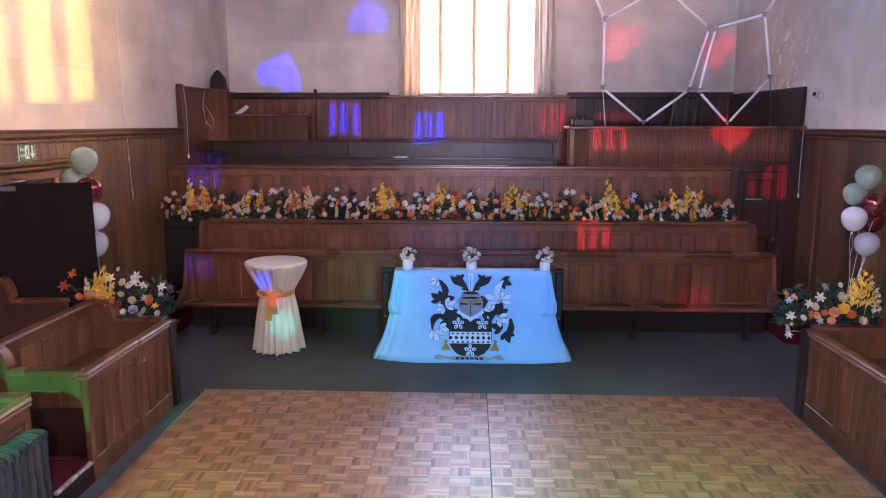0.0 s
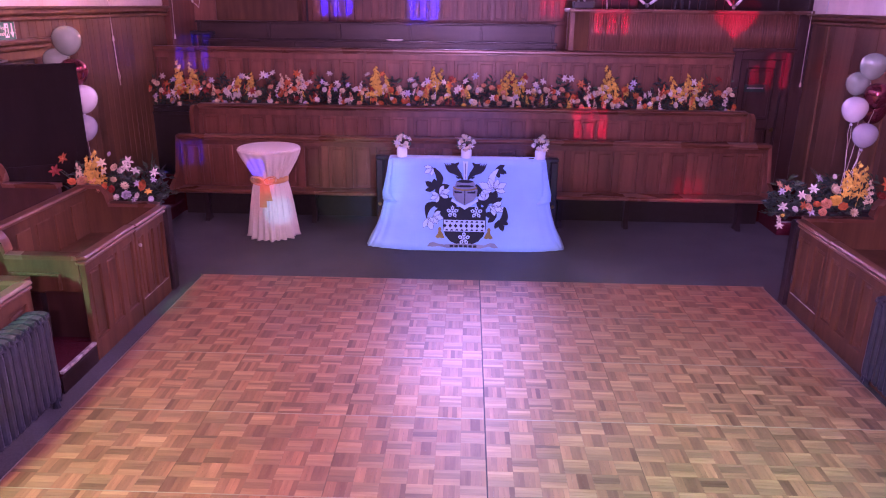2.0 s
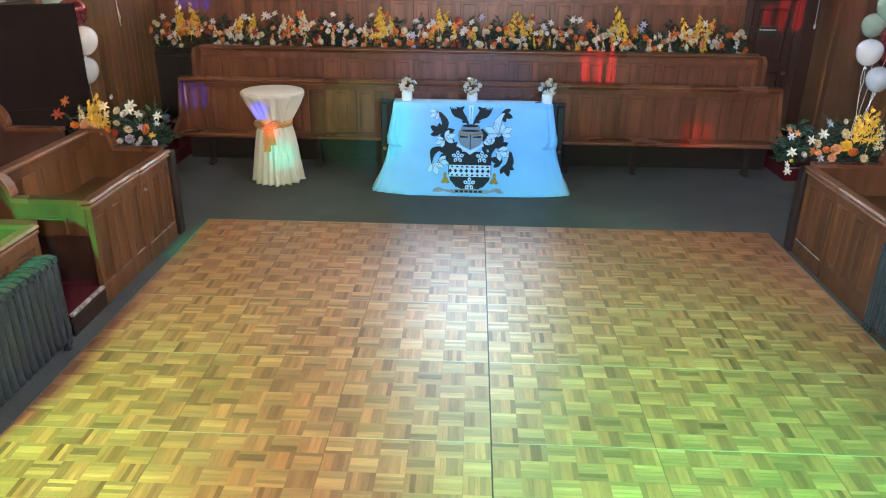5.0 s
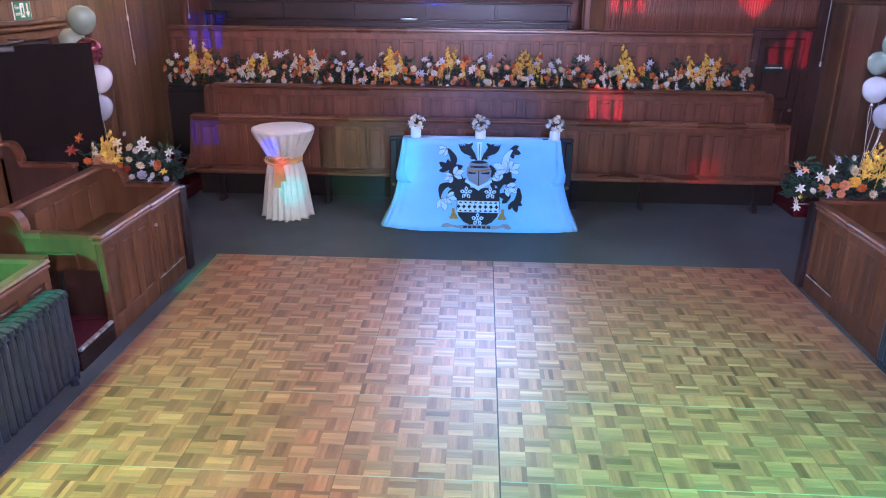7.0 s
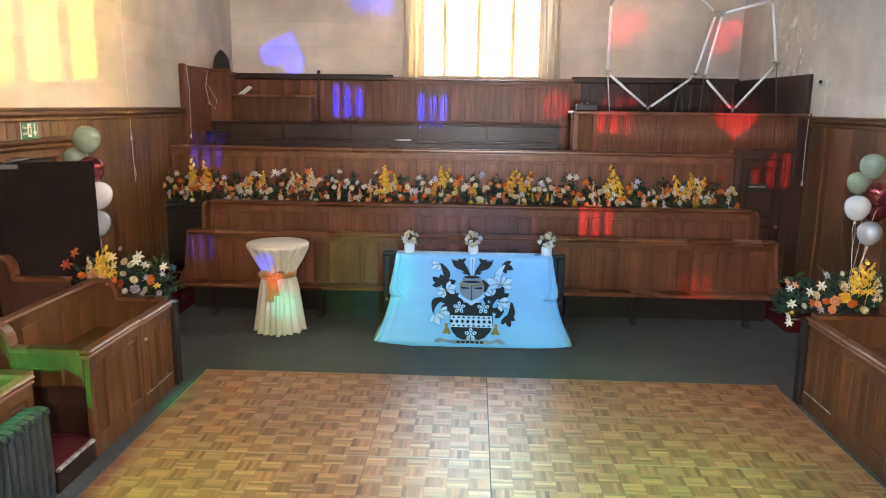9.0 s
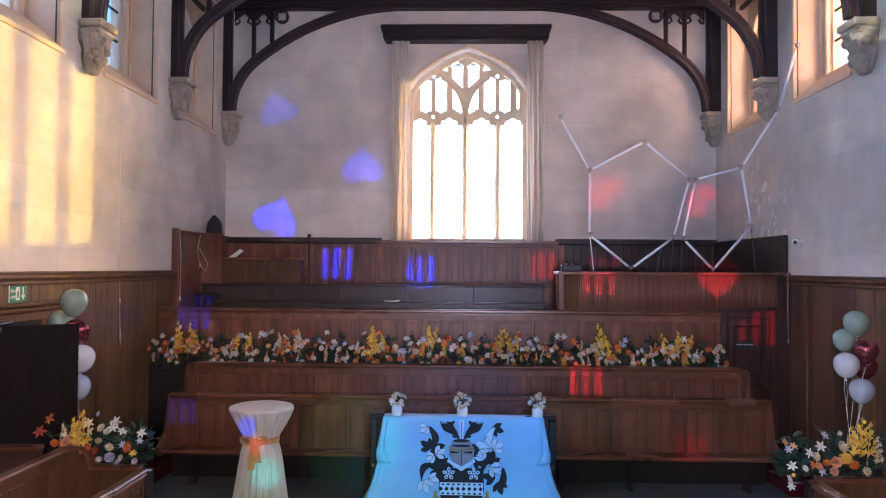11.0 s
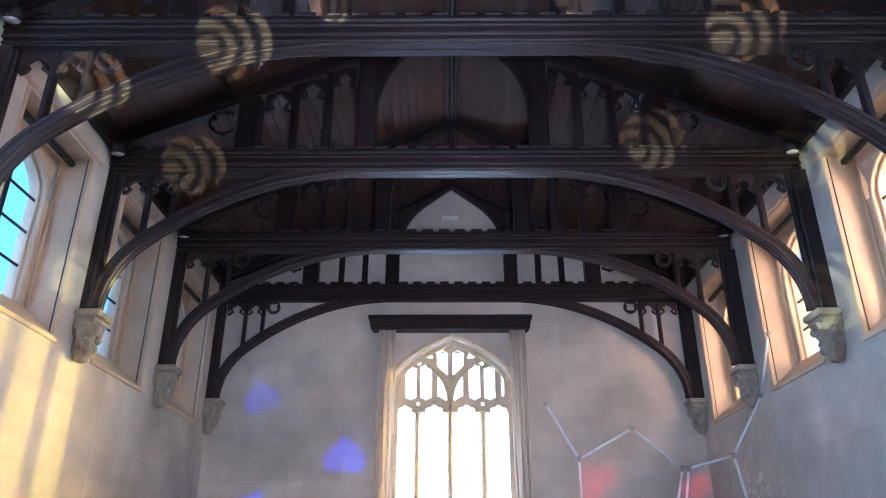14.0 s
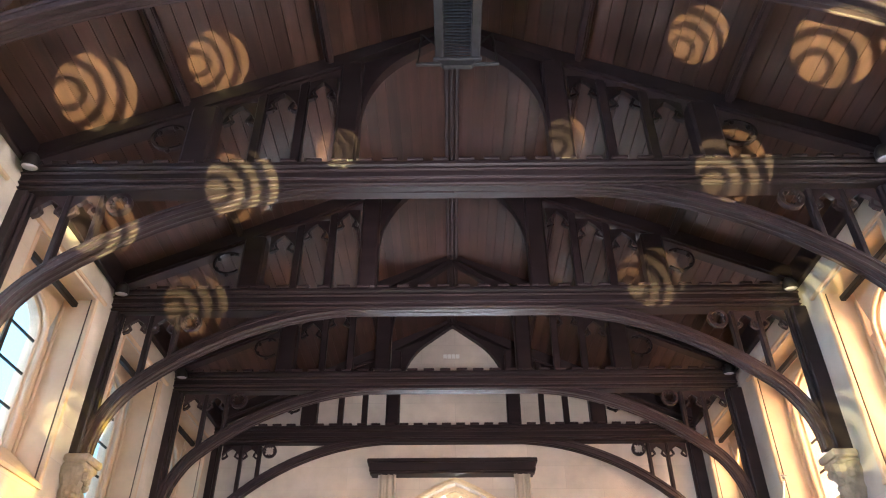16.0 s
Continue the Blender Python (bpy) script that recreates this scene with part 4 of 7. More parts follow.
for a, c in zip(edges[:-1], edges[1:]):
    pn = part("pane", Build().box(a, c, Y0 + 0.030, Y0 + 0.034, WS, 5.40), M_GLASS, win)
    pn.visible_shadow = False
pn = part("pane", Build().strip([(p[0], 5.41) for p in hl], [(p[0], max(p[1], 5.42)) for p in hl], "y", Y0 + 0.03, Y0 + 0.034), M_GLASS, win)
pn.visible_shadow = False
lead = Build()
for z in (3.85, 4.4, 4.95):
    lead.box(WX0, WX1, Y0 + 0.04, Y0 + 0.052, z - 0.008, z + 0.008)
part("saddle_bars", lead, M_BLACK, win)


def curtain(x0, x1, seed):
    c = thing("curtain", "long drawn-back beige curtain hanging in folds beside the window", "curtain", group="window curtains")
    n, h = 44, 10
    rng = random.Random(seed)
    vs, fs = [], []
    for k in range(h + 1):
        z = 3.24 + (6.96 - 3.24) * k / h
        for i in range(n + 1):
            u = i / n
            d = 0.022 * math.sin(u * 2 * math.pi * 3 + 0.5 * math.sin(k * 0.6 + seed)) * (0.7 + 0.3 * (1 - k / h)) + 0.012 * math.sin(u * 37 + k)
            vs.append((x0 + (x1 - x0) * u + 0.01 * math.sin(k * 0.9 + u * 9), YB - 0.20 + d, z))
    for k in range(h):
        for i in range(n):
            a = k * (n + 1) + i
            fs.append((a, a + 1, a + n + 2, a + n + 1))
    ob = part("cloth", Build().add(vs, fs), M_CURTAIN, c, smooth=True)
    so = ob.modifiers.new("thickness", "SOLIDIFY")
    so.thickness = 0.006
    return c


curtain(-1.33, -0.99, 1)
curtain(1.15, 1.46, 2)
pel = thing("pelmet", "dark timber pelmet box above the window", "pelmet")
b = Build().box(-1.49, 1.55, YB - 0.30, YB, 6.97, 7.17, 0.01)
b.box(-1.53, 1.59, YB - 0.33, YB, 7.12, 7.20, 0.015)
b.box(-1.46, 1.52, YB - 0.28, YB, 6.93, 6.97, 0.008)
part("box", b, M_BEAM, pel)
# vent plate high in the gable
vent = thing("gable_plate", "small white slotted plate on the gable", "vent")
b = Build()
for i in range(4):
    b.box(-0.13 + 0.085 * i, -0.055 + 0.085 * i, YB - 0.02, YB, 9.36, 9.45, 0.005)
part("plate", b, M_WHITE, vent)

# long grilled box hung under the ridge
hv = thing("ventilation_box", "long grey grilled box slung under the ridge", "ventilator")
XV, VY = 0.12, 5.62
b = Build()
for q in (-1, 1):
    b.box(XV + q * 0.262, XV + q * 0.155, 3.2, VY, 9.33, 9.63, 0.012)
b.box(XV - 0.28, XV + 0.28, VY - 0.05, VY, 9.30, 9.345, 0.008)
part("frame", b, M_VENT, hv)
b = Build()
for i in range(60):
    b.box(XV - 0.155, XV + 0.155, 3.2 + 0.0405 * i, 3.2 + 0.0405 * i + 0.014, 9.355, 9.37)
for i in range(7):
    b.box(XV - 0.14 + 0.045 * i, XV - 0.13 + 0.045 * i, 3.2, VY - 0.05, 9.365, 9.375)
part("grille", b, M_IRON, hv, kind="stuff")
part("lid", Build().box(XV - 0.20, XV + 0.20, 3.2, VY - 0.02, 9.55, 9.65), M_BLACK, hv)
b = Build().box(XV - 0.48, XV + 0.48, VY - 0.02, VY + 0.02, 9.245, 9.285, 0.006).prism([(XV - 0.22, 9.29), (XV - 0.16, 9.21), (XV + 0.16, 9.21), (XV + 0.22, 9.29)], "y", VY - 0.03, VY + 0.03)
part("hanger_bar", b, M_VENT, hv)
for q in (-1, 1):
    part("hanger", Build().tube([(XV + q * 0.46, VY, 9.26), (XV + q * 0.42, VY, 9.80)], 0.010, 6), M_BLACK, hv)
    part("hanger", Build().tube([(XV + q * 0.16, VY, 9.50), (XV + q * 0.42, VY, 9.80)], 0.010, 6), M_BLACK, hv)


# ---------- side wall panelling ----------
def dado(x, s, name, y0, y1, parent):
    """Vertical boards and a moulded rail; parent is the wall."""
    w = 0.145 if s > 0 else 0.52
    mat = M_DADO if s > 0 else M_WALLWOOD
    n = int((y1 - y0) / w)
    me = Build().box(0, 0.03, -w / 2 + 0.001, w / 2 - 0.001, 0.12, 2.56, 0.003).mesh("board", mat)
    for i in range(n):
        part("board", me, None, parent, at=Matrix.Translation((x if s > 0 else x, y0 + w * (i + 0.5), 0)) @ Matrix.Diagonal((s, 1, 1, 1)))


for x, s, y1 in ((XL, 1, 10.95), (XR, -1, 10.36)):
    b = Build().box(x, x + s * 0.09, YF, y1, 2.60, 2.67, 0.02)
    b.box(x, x + s * 0.06, YF, y1, 2.545, 2.60, 0.015)
    b.box(x, x + s * 0.115, YF, y1, 2.655, 2.685, 0.01)
    b.box(x, x + s * 0.05, YF, y1, 0.0, 0.14, 0.01)
    tagged(part("dado_rail", b, M_DADO), "moulded dark wooden rail capping the wall panelling", "rail", kind="structure")
    b = Build().box(x, x + s * 0.012, YF, y1, 0.1, 2.57)
    tagged(part("panel_backing", b, M_DADO if s > 0 else M_WALLWOOD), "dark wooden panelling along the hall wall", "panelling", kind="structure")


# ---------- choir end: partition, platform, pews ----------
def panelled(parent, x0, x1, z0, z1, y, n, stile=0.10, rail=0.10, base=0.10, thick=0.05, mat=None, lead=0.0):
    """A framed panel wall in the plane y: frame, and each sunk panel as a piece of its own. It faces -y."""
    mat = mat or M_PEW
    fr = Build()
    fr.box(x0, x1, y, y + thick, z1 - rail, z1, 0.006)
    fr.box(x0, x1, y, y + thick, z0, z0 + base, 0.006)
    w = (x1 - x0 - 2 * lead) / n
    part("frame", fr, mat, parent)
    upright = Build().box(-stile / 2, stile / 2, y + 0.001, y + thick, z0 + base - 0.004, z1 - rail + 0.004, 0.006).mesh("stile", mat)
    for i in range(n + 1):
        part("stile", upright, mat, parent, at=pose(x0 + lead + w * i, 0, 0))
    hw, hh = (w - stile) / 2, (z1 - rail - z0 - base) / 2
    pm = Build().box(-hw - 0.01, hw + 0.01, 0.022, 0.04, -hh - 0.01, hh + 0.01)
    pm.box(-hw + 0.035, hw - 0.035, 0.013, 0.03, -hh + 0.035, hh - 0.035, 0.008)
    me = pm.mesh("panel", mat)
    for i in range(n):
        part("panel", me, mat, parent, at=pose(x0 + lead + w * (i + 0.5), y, z0 + base + hh))


PY = 10.40
par = thing("choir_screen", "panelled dark red-brown wooden screen in front of the raised choir", "screen", kind="structure")
panelled(par, XL + 0.02, 3.66, 1.36, 2.10, PY, 25, 0.085, 0.10, 0.10)
part("lower_boarding", Build().box(XL + 0.02, 3.66, PY + 0.01, PY + 0.05, 0, 1.36), M_PEW, par)
b = Build().box(XL + 0.02, 3.66, PY - 0.045, PY + 0.09, 2.105, 2.155, 0.015)
b.box(XL + 0.02, 3.66, PY - 0.025, PY + 0.07, 2.08, 2.105, 0.008)
part("top_rail", b, M_PEWX, par)

# door in the screen
dr = thing("door_1", "closed dark panelled door with a small lettered plate", "door", kind="structure")
b = Build()
b.box(3.66, 3.76, PY - 0.03, PY + 0.09, 0.0, 2.20, 0.012)
b.box(4.36, 4.46, PY - 0.03, PY + 0.09, 0.0, 2.20, 0.012)
b.box(3.765, 4.355, PY - 0.026, PY + 0.09, 2.08, 2.195, 0.012)
b.box(3.63, 4.49, PY - 0.05, PY + 0.09, 2.18, 2.23, 0.01)
part("door_frame", b, M_DARKWOOD, dr)
b = Build()
b.box(3.76, 3.87, PY + 0.02, PY + 0.06, 0.34, 2.08, 0.005)
b.box(4.25, 4.36, PY + 0.02, PY + 0.06, 0.34, 2.08, 0.005)
for z0, z1 in ((0.34, 0.5), (1.12, 1.26), (1.96, 2.08)):
    b.box(3.87, 4.25, PY + 0.021, PY + 0.06, z0, z1, 0.005)
part("leaf_frame", b, M_DARKWOOD, dr)
for z0, z1 in ((0.5, 1.12), (1.26, 1.96)):
    part("panel", Build().box(3.86, 4.26, PY + 0.04, PY + 0.055, z0 - 0.01, z1 + 0.01).box(3.90, 4.22, PY + 0.031, PY + 0.05, z0 + 0.035, z1 - 0.035, 0.01), M_DARKWOOD, dr)
    m = Build()
    for x0, x1, za, zb in ((3.855, 3.88, z0, z1), (4.24, 4.265, z0, z1), (3.88, 4.24, z0 - 0.012, z0 + 0.013), (3.88, 4.24, z1 - 0.013, z1 + 0.012)):
        m.box(x0, x1, PY + 0.012, PY + 0.045, za, zb, 0.008)
    part("panel_moulding", m, M_BENCH, dr)
m = Build()
for x0, x1, za, zb in ((3.755, 3.775, 0.34, 2.07), (4.345, 4.365, 0.34, 2.07), (3.755, 4.365, 2.07, 2.09)):
    m.box(x0, x1, PY - 0.036, PY + 0.05, za, zb, 0.006)
part("frame_bead", m, M_BENCH, dr)
pl = part("plate", Build().box(3.86, 4.15, PY + 0.008, PY + 0.030, 1.64, 1.74, 0.003), M_SIGNDARK, dr, "dark green plate with a line of small pale lettering")
b = Build()
for i in range(11):
    b.box(3.895 + 0.021 * i, 3.895 + 0.021 * i + 0.014, PY + 0.004, PY + 0.009, 1.685, 1.70)
part("lettering", b, M_WHITE, pl)
part("knob", Build().ball((4.31, PY - 0.01, 1.12), 0.028), M_BRASS, dr, smooth=True)
part("side_post", Build().box(4.46, XR, PY - 0.02, PY + 0.08, 0, 2.72, 0.008), M_DARKWOOD, dr)

# reeded front of the raised desk
dk = thing("choir_desk", "raised wooden desk front of narrow upright reeds", "desk")
part("core", Build().box(1.64, 4.46, PY + 0.005, PY + 0.45, 2.16, 2.67).box(1.40, 1.64, PY + 0.12, PY + 0.45, 2.16, 2.67), M_PEW, dk)
reed = Build().lathe([(0.0165, 2.17), (0.0165, 2.66)], 8).mesh("reed", M_PEW, True)
for i in range(84):
    part("reed", reed, M_PEW, dk, at=pose(1.665 + 0.0334 * i, PY + 0.0165, 0))
part("return_panel", Build().prism([(1.38, PY + 0.18), (1.64, PY - 0.01), (1.66, PY + 0.02), (1.40, PY + 0.21)], "z", 2.16, 2.67), M_OAK, dk)
part("top", Build().box(1.36, XR - 0.01, PY - 0.05, PY + 0.55, 2.67, 2.715, 0.012), M_PEWX, dk)

plat = Build().box(XL, XR, 9.56, PY, 0.0, 0.34, 0.01).box(XL, XR, PY + 0.06, YB, 0.0, 1.62).box(XL, 1.4, 11.55, YB, 1.6, 1.85)
tagged(part("choir_platform", plat, M_RED), "raised choir floor covered in dark red carpet", "platform", kind="structure")
for s, x0, x1 in ((-1, XL, -3.86), (1, 3.98, XR)):
    st = thing("choir_steps", "carpeted dark red steps beside the choir pews", "steps", group="choir steps", kind="structure")
    for i in range(3 if s < 0 else 2):
        part("step", Build().box(x0, x1, 8.95 + 0.26 * i, 9.56, 0.17 * i, 0.17 * (i + 1), 0.012), M_RED, st)
        part("nosing", Build().box(x0, x1, 8.94 + 0.26 * i, 8.985 + 0.26 * i, 0.17 * (i + 1), 0.17 * (i + 1) + 0.012, 0.004), M_RED if s < 0 else M_WORN, st)


def bench_end(x, y, z0, z1, mirror=1):
    """Shaped bench end board: upright with a rounded shoulder and scroll."""
    pr = [(y + 0.08, z0), (y + 0.08, z1 - 0.02)]
    for i in range(9):
        a = math.pi / 2 * i / 8
        pr.append((y - 0.04 - 0.14 * math.sin(a), z1 - 0.14 + 0.14 * math.cos(a)))
    pr += [(y - 0.18, z1 - 0.45), (y - 0.22, z1 - 0.5), (y - 0.34, z1 - 0.56), (y - 0.36, z1 - 0.64), (y - 0.30, z0)]
    return Build().prism(pr, "x", x, x + 0.055 * mirror)


# front choir pew with its long bench
pw = thing("choir_pew", "long dark panelled pew with a bench along its front", "pew", group="choir pews")
panelled(pw, -3.80, 3.91, 0.30, 1.04, 9.44, 24, 0.095, 0.09, 0.09)
b = Build().box(-3.84, 3.95, 9.38, 9.54, 1.04, 1.085, 0.016)
b.box(-3.82, 3.93, 9.40, 9.52, 1.015, 1.04, 0.008)
part("top_rail", b, M_PEWX, pw)
# black board closing the pew foot, standing for the dark void under the bench
part("base_board", Build().box(-3.80, 3.91, 9.455, 9.50, 0.0, 0.31), M_BLACK, pw)
for x0, x1 in ((-3.80, -1.02), (1.16, 3.91)):
    part("seat", Build().prism([(9.06, 0.395), (9.45, 0.36), (9.45, 0.39), (9.06, 0.425)], "x", x0, x1).box(x0, x1, 9.045, 9.075, 0.385, 0.432, 0.012), M_PEWX, pw)
for x in (-3.40, -1.98, -1.10, 1.24, 2.10, 3.55):
    lg = Build().prism([(9.10, 0.39), (9.30, 0.38), (9.24, 0.30), (9.19, 0.20), (9.20, 0.08), (9.26, 0.0), (9.08, 0.0), (9.13, 0.08), (9.12, 0.22)], "x", x - 0.03, x + 0.03)
    part("leg", lg, M_BEAM, pw)
for x, m in ((-3.85, 1), (3.96, -1)):
    pr = [(9.52, 0.33), (9.52, 1.05), (9.42, 1.05), (9.30, 0.60), (9.06, 0.46), (9.05, 0.40), (9.12, 0.34)]
    part("end_board", Build().prism(pr, "x", x, x + 0.05 * m), M_PEW, pw)

# second choir pew, on the platform
pw = thing("choir_pew", "dark panelled pew with rounded ends on the choir platform", "pew", group="choir pews")
panelled(pw, -3.72, 3.80, 0.345, 1.37, 10.0, 23, 0.095, 0.10, 0.12)
b = Build().box(-3.72, 3.80, 9.94, 10.09, 1.375, 1.42, 0.016)
b.box(-3.72, 3.80, 9.965, 10.07, 1.35, 1.375, 0.008)
part("top_rail", b, M_PEWX, pw)
part("end_board", bench_end(-3.79, 10.0, 0.345, 1.40), M_PEW, pw, smooth=False)
part("end_board", bench_end(3.86, 10.0, 0.345, 1.40, -1), M_PEW, pw, smooth=False)
part("seat", Build().box(-3.70, 3.78, 9.72, 10.0, 0.74, 0.78, 0.01), M_PEWX, pw)

lg = thing("flower_ledge", "dark wooden ledge under the row of flowers", "ledge", kind="structure")
part("shelf", Build().box(XL + 0.03, 3.64, 10.10, PY, 1.24, 1.28, 0.008), M_BLACK, lg)
part("apron", Build().box(XL + 0.03, 3.64, 10.13, 10.16, 0.345, 1.24), M_BLACK, lg)

# raised choir behind the screen
wp = thing("wall_panelling", "boarded dark wainscot under the end window", "panelling", kind="structure")
me = Build().box(-0.07, 0.07, YB - 0.03, YB, 1.7, 3.2, 0.006).mesh("board", M_PEW)
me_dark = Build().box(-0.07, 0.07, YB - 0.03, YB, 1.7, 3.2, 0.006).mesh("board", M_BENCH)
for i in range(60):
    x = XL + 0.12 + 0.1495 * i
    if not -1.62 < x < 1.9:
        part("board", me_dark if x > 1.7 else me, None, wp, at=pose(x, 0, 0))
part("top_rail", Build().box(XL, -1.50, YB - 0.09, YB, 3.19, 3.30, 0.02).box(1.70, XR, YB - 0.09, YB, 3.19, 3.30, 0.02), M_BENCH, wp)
part("backing", Build().box(XL, XR, YB - 0.012, YB, 1.6, 3.2), M_PEW, wp)
panelled(wp, -1.60, 1.72, 2.42, 3.20, YB - 0.14, 15, 0.06, 0.07, 0.07)
part("centre_rail", Build().box(-1.62, 1.74, YB - 0.20, YB, 3.20, 3.25, 0.012), M_PEWX, wp)
side = Build().box(XL, XL + 0.06, 10.95, YB, 1.6, 3.28, 0.01).box(XL, XL + 0.10, 10.92, 11.0, 1.6, 3.33, 0.01)
side.box(XL, XL + 0.10, 11.0, YB, 3.26, 3.31, 0.01)
part("side_boarding", side, M_PEW, wp)
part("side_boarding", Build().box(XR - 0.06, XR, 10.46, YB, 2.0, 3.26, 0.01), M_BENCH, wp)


def choir_bench(x0, x1, y, z0, z1, name="choir_bench"):
    t = thing(name, "plain wooden choir bench, darkened by painted-in shade, with a narrow top rail", "bench", group="choir benches")
    # the near-black tone includes the shadow the benches stand in
    part("back", Build().box(x0, x1, y, y + 0.035, z0 + 0.05, z1 - 0.03, 0.006), M_BENCH, t)
    part("top_rail", Build().box(x0 - 0.02, x1 + 0.02, y - 0.05, y + 0.10, z1 - 0.035, z1, 0.01), M_BENCH, t)
    n = max(2, int((x1 - x0) / 1.1))
    for i in range(n + 1):
        x = x0 + 0.03 + (x1 - x0 - 0.06) * i / n
        part("upright", Build().box(x - 0.025, x + 0.025, y - 0.03, y + 0.30, z0, z1 - 0.03, 0.006), M_BENCH, t)
    part("seat", Build().box(x0, x1, y + 0.03, y + 0.33, z0 + 0.30, z0 + 0.335, 0.008), M_PEW, t)


choir_bench(-3.95, 1.30, 11.20, 1.62, 2.22)
choir_bench(-4.30, 1.35, 11.85, 1.85, 2.47)
cs = thing("organ_console", "low brown wooden console front with sheet music on it", "console")
part("front", Build().box(-4.32, -2.76, 12.20, 12.24, 1.85, 2.87, 0.008), M_OAK, cs)
part("top", Build().box(-4.36, -2.72, 12.15, 12.55, 2.87, 2.905, 0.01), M_PEWX, cs)
part("side", Build().box(-2.80, -2.76, 12.24, 12.50, 1.85, 2.87), M_OAK, cs)
sh = thing("sheet_music", "open white sheet music leaning on the console", "paper")
part("sheet", Build().prism([(-4.02, 2.905), (-3.90, 2.905), (-3.76, 3.02), (-3.82, 3.05)], "y", 12.3, 12.306), M_WHITE, sh)
gc = thing("gothic_chair", "dark chair back with a pointed top against the wall", "chair")
hd = [(-0.13, 2.0), (-0.13, 3.38), (-0.11, 3.49), (-0.045, 3.58), (0, 3.62), (0.045, 3.58), (0.11, 3.49), (0.13, 3.38), (0.13, 2.0)]
part("back", Build().prism([(p[0], p[1]) for p in hd], "y", -0.04, 0.04), M_BLACK, gc)
part("seat", Build().box(-0.20, 0.20, -0.40, -0.04, 2.25, 2.31, 0.01), M_BLACK, gc)
part("leg", Build().box(-0.18, -0.14, -0.38, -0.34, 1.85, 2.25, 0.008), M_BLACK, gc)
part("leg", Build().box(0.14, 0.18, -0.38, -0.34, 1.85, 2.25, 0.008), M_BLACK, gc)
gc.matrix_basis = pose(-4.22, 12.16, 0)
part("return_panel", Build().box(XL + 0.05, -4.04, 12.02, 12.06, 1.85, 3.27, 0.008).box(XL + 0.05, -4.03, 12.0, 12.08, 3.27, 3.31, 0.008), M_PEW, wp)
pole = thing("lamp_pole", "thin dark metal pole with a ball finial in the choir", "pole")
part("rod", Build().lathe([(0.09, 1.85), (0.09, 1.88), (0.018, 1.92), (0.016, 3.27)], 10), M_BLACK, pole)
part("finial", Build().ball((0, 0, 3.30), 0.035), M_BLACK, pole, smooth=True)
pole.matrix_basis = pose(-2.70, 12.62, 0)
wd = thing("paper_plate", "white paper plate lying on the choir bench", "plate")
part("disc", Build().lathe([(0.02, 0.0), (0.09, 0.0), (0.13, 0.016), (0.128, 0.02)], 24, at=(-1.10, 11.22, 2.222)), M_WHITE, wd, smooth=True)
bx = thing("equipment_box", "small black electronic box on the desk", "box")
part("case", Build().box(1.45, 1.74, 10.6, 10.8, 2.717, 2.81, 0.01), M_BLACK, bx)
part("knob", Build().lathe([(0.014, 0), (0.012, 0.02)], 10, at=(1.52, 10.68, 2.81)), M_METAL, bx)
part("knob", Build().lathe([(0.014, 0), (0.012, 0.02)], 10, at=(1.60, 10.68, 2.81)), M_METAL, bx)
for x in (3.1, ):
    ms = thing("instrument_stand", "dark A-shaped stand behind the desk", "stand")
    part("leg", Build().tube([(x - 0.18, 11.4, 1.62), (x, 11.4, 3.12)], 0.022), M_BLACK, ms)
    part("leg", Build().tube([(x + 0.22, 11.4, 1.62), (x, 11.4, 3.12)], 0.022), M_BLACK, ms)
    part("crossbar", Build().tube([(x - 0.09, 11.4, 2.5), (x + 0.10, 11.4, 2.5)], 0.015), M_BLACK, ms)

# honeycomb of white tubes standing on the desk
HEX = dict(A=(1.42, 4.99), B=(1.86, 4.20), C=(1.86, 3.25), D=(2.46, 2.76), E=(3.08, 3.22), F=(3.31, 4.07), G=(2.66, 4.63),
           P=(3.40, 4.07), H=(3.22, 3.20), I=(3.65, 2.75), J=(4.20, 3.39), K=(4.06, 4.25), L=(4.56, 5.08), M=(4.60, 5.86))
hx = thing("tube_honeycomb", "open honeycomb of slim white tubes with metal joints", "decoration")
hy = lambda k: {"L": 10.55, "M": 10.05}.get(k, 10.65)
for a, c in ("AB", "BC", "CD", "DE", "EF", "FG", "GB", "PH", "HI", "IJ", "JK", "KP", "KL", "LM"):
    p, q = Vector((HEX[a][0], hy(a), HEX[a][1])), Vector((HEX[c][0], hy(c), HEX[c][1]))
    d = (q - p).normalized() * 0.05
    part("tube", Build().tube([p + d, q - d], 0.018, 10), M_TUBE, hx, smooth=True)
for k in HEX:
    j = Vector((HEX[k][0], hy(k), HEX[k][1]))
    part("joint", Build().ball(j, 0.026, 8, 6).tube([j + Vector((-0.05, 0, 0.03)), j + Vector((0.05, 0, 0.03))], 0.01, 6), M_METAL, hx)
for k in "CEJH":
    j = Vector((HEX[k][0], 10.65, HEX[k][1]))
    part("cable", Build().tube([j, (j.x + (0.05 if k in "CJ" else -0.05), 10.62, 2.72)], 0.006, 5), M_TUBE if k == "C" else M_BLACK, hx)


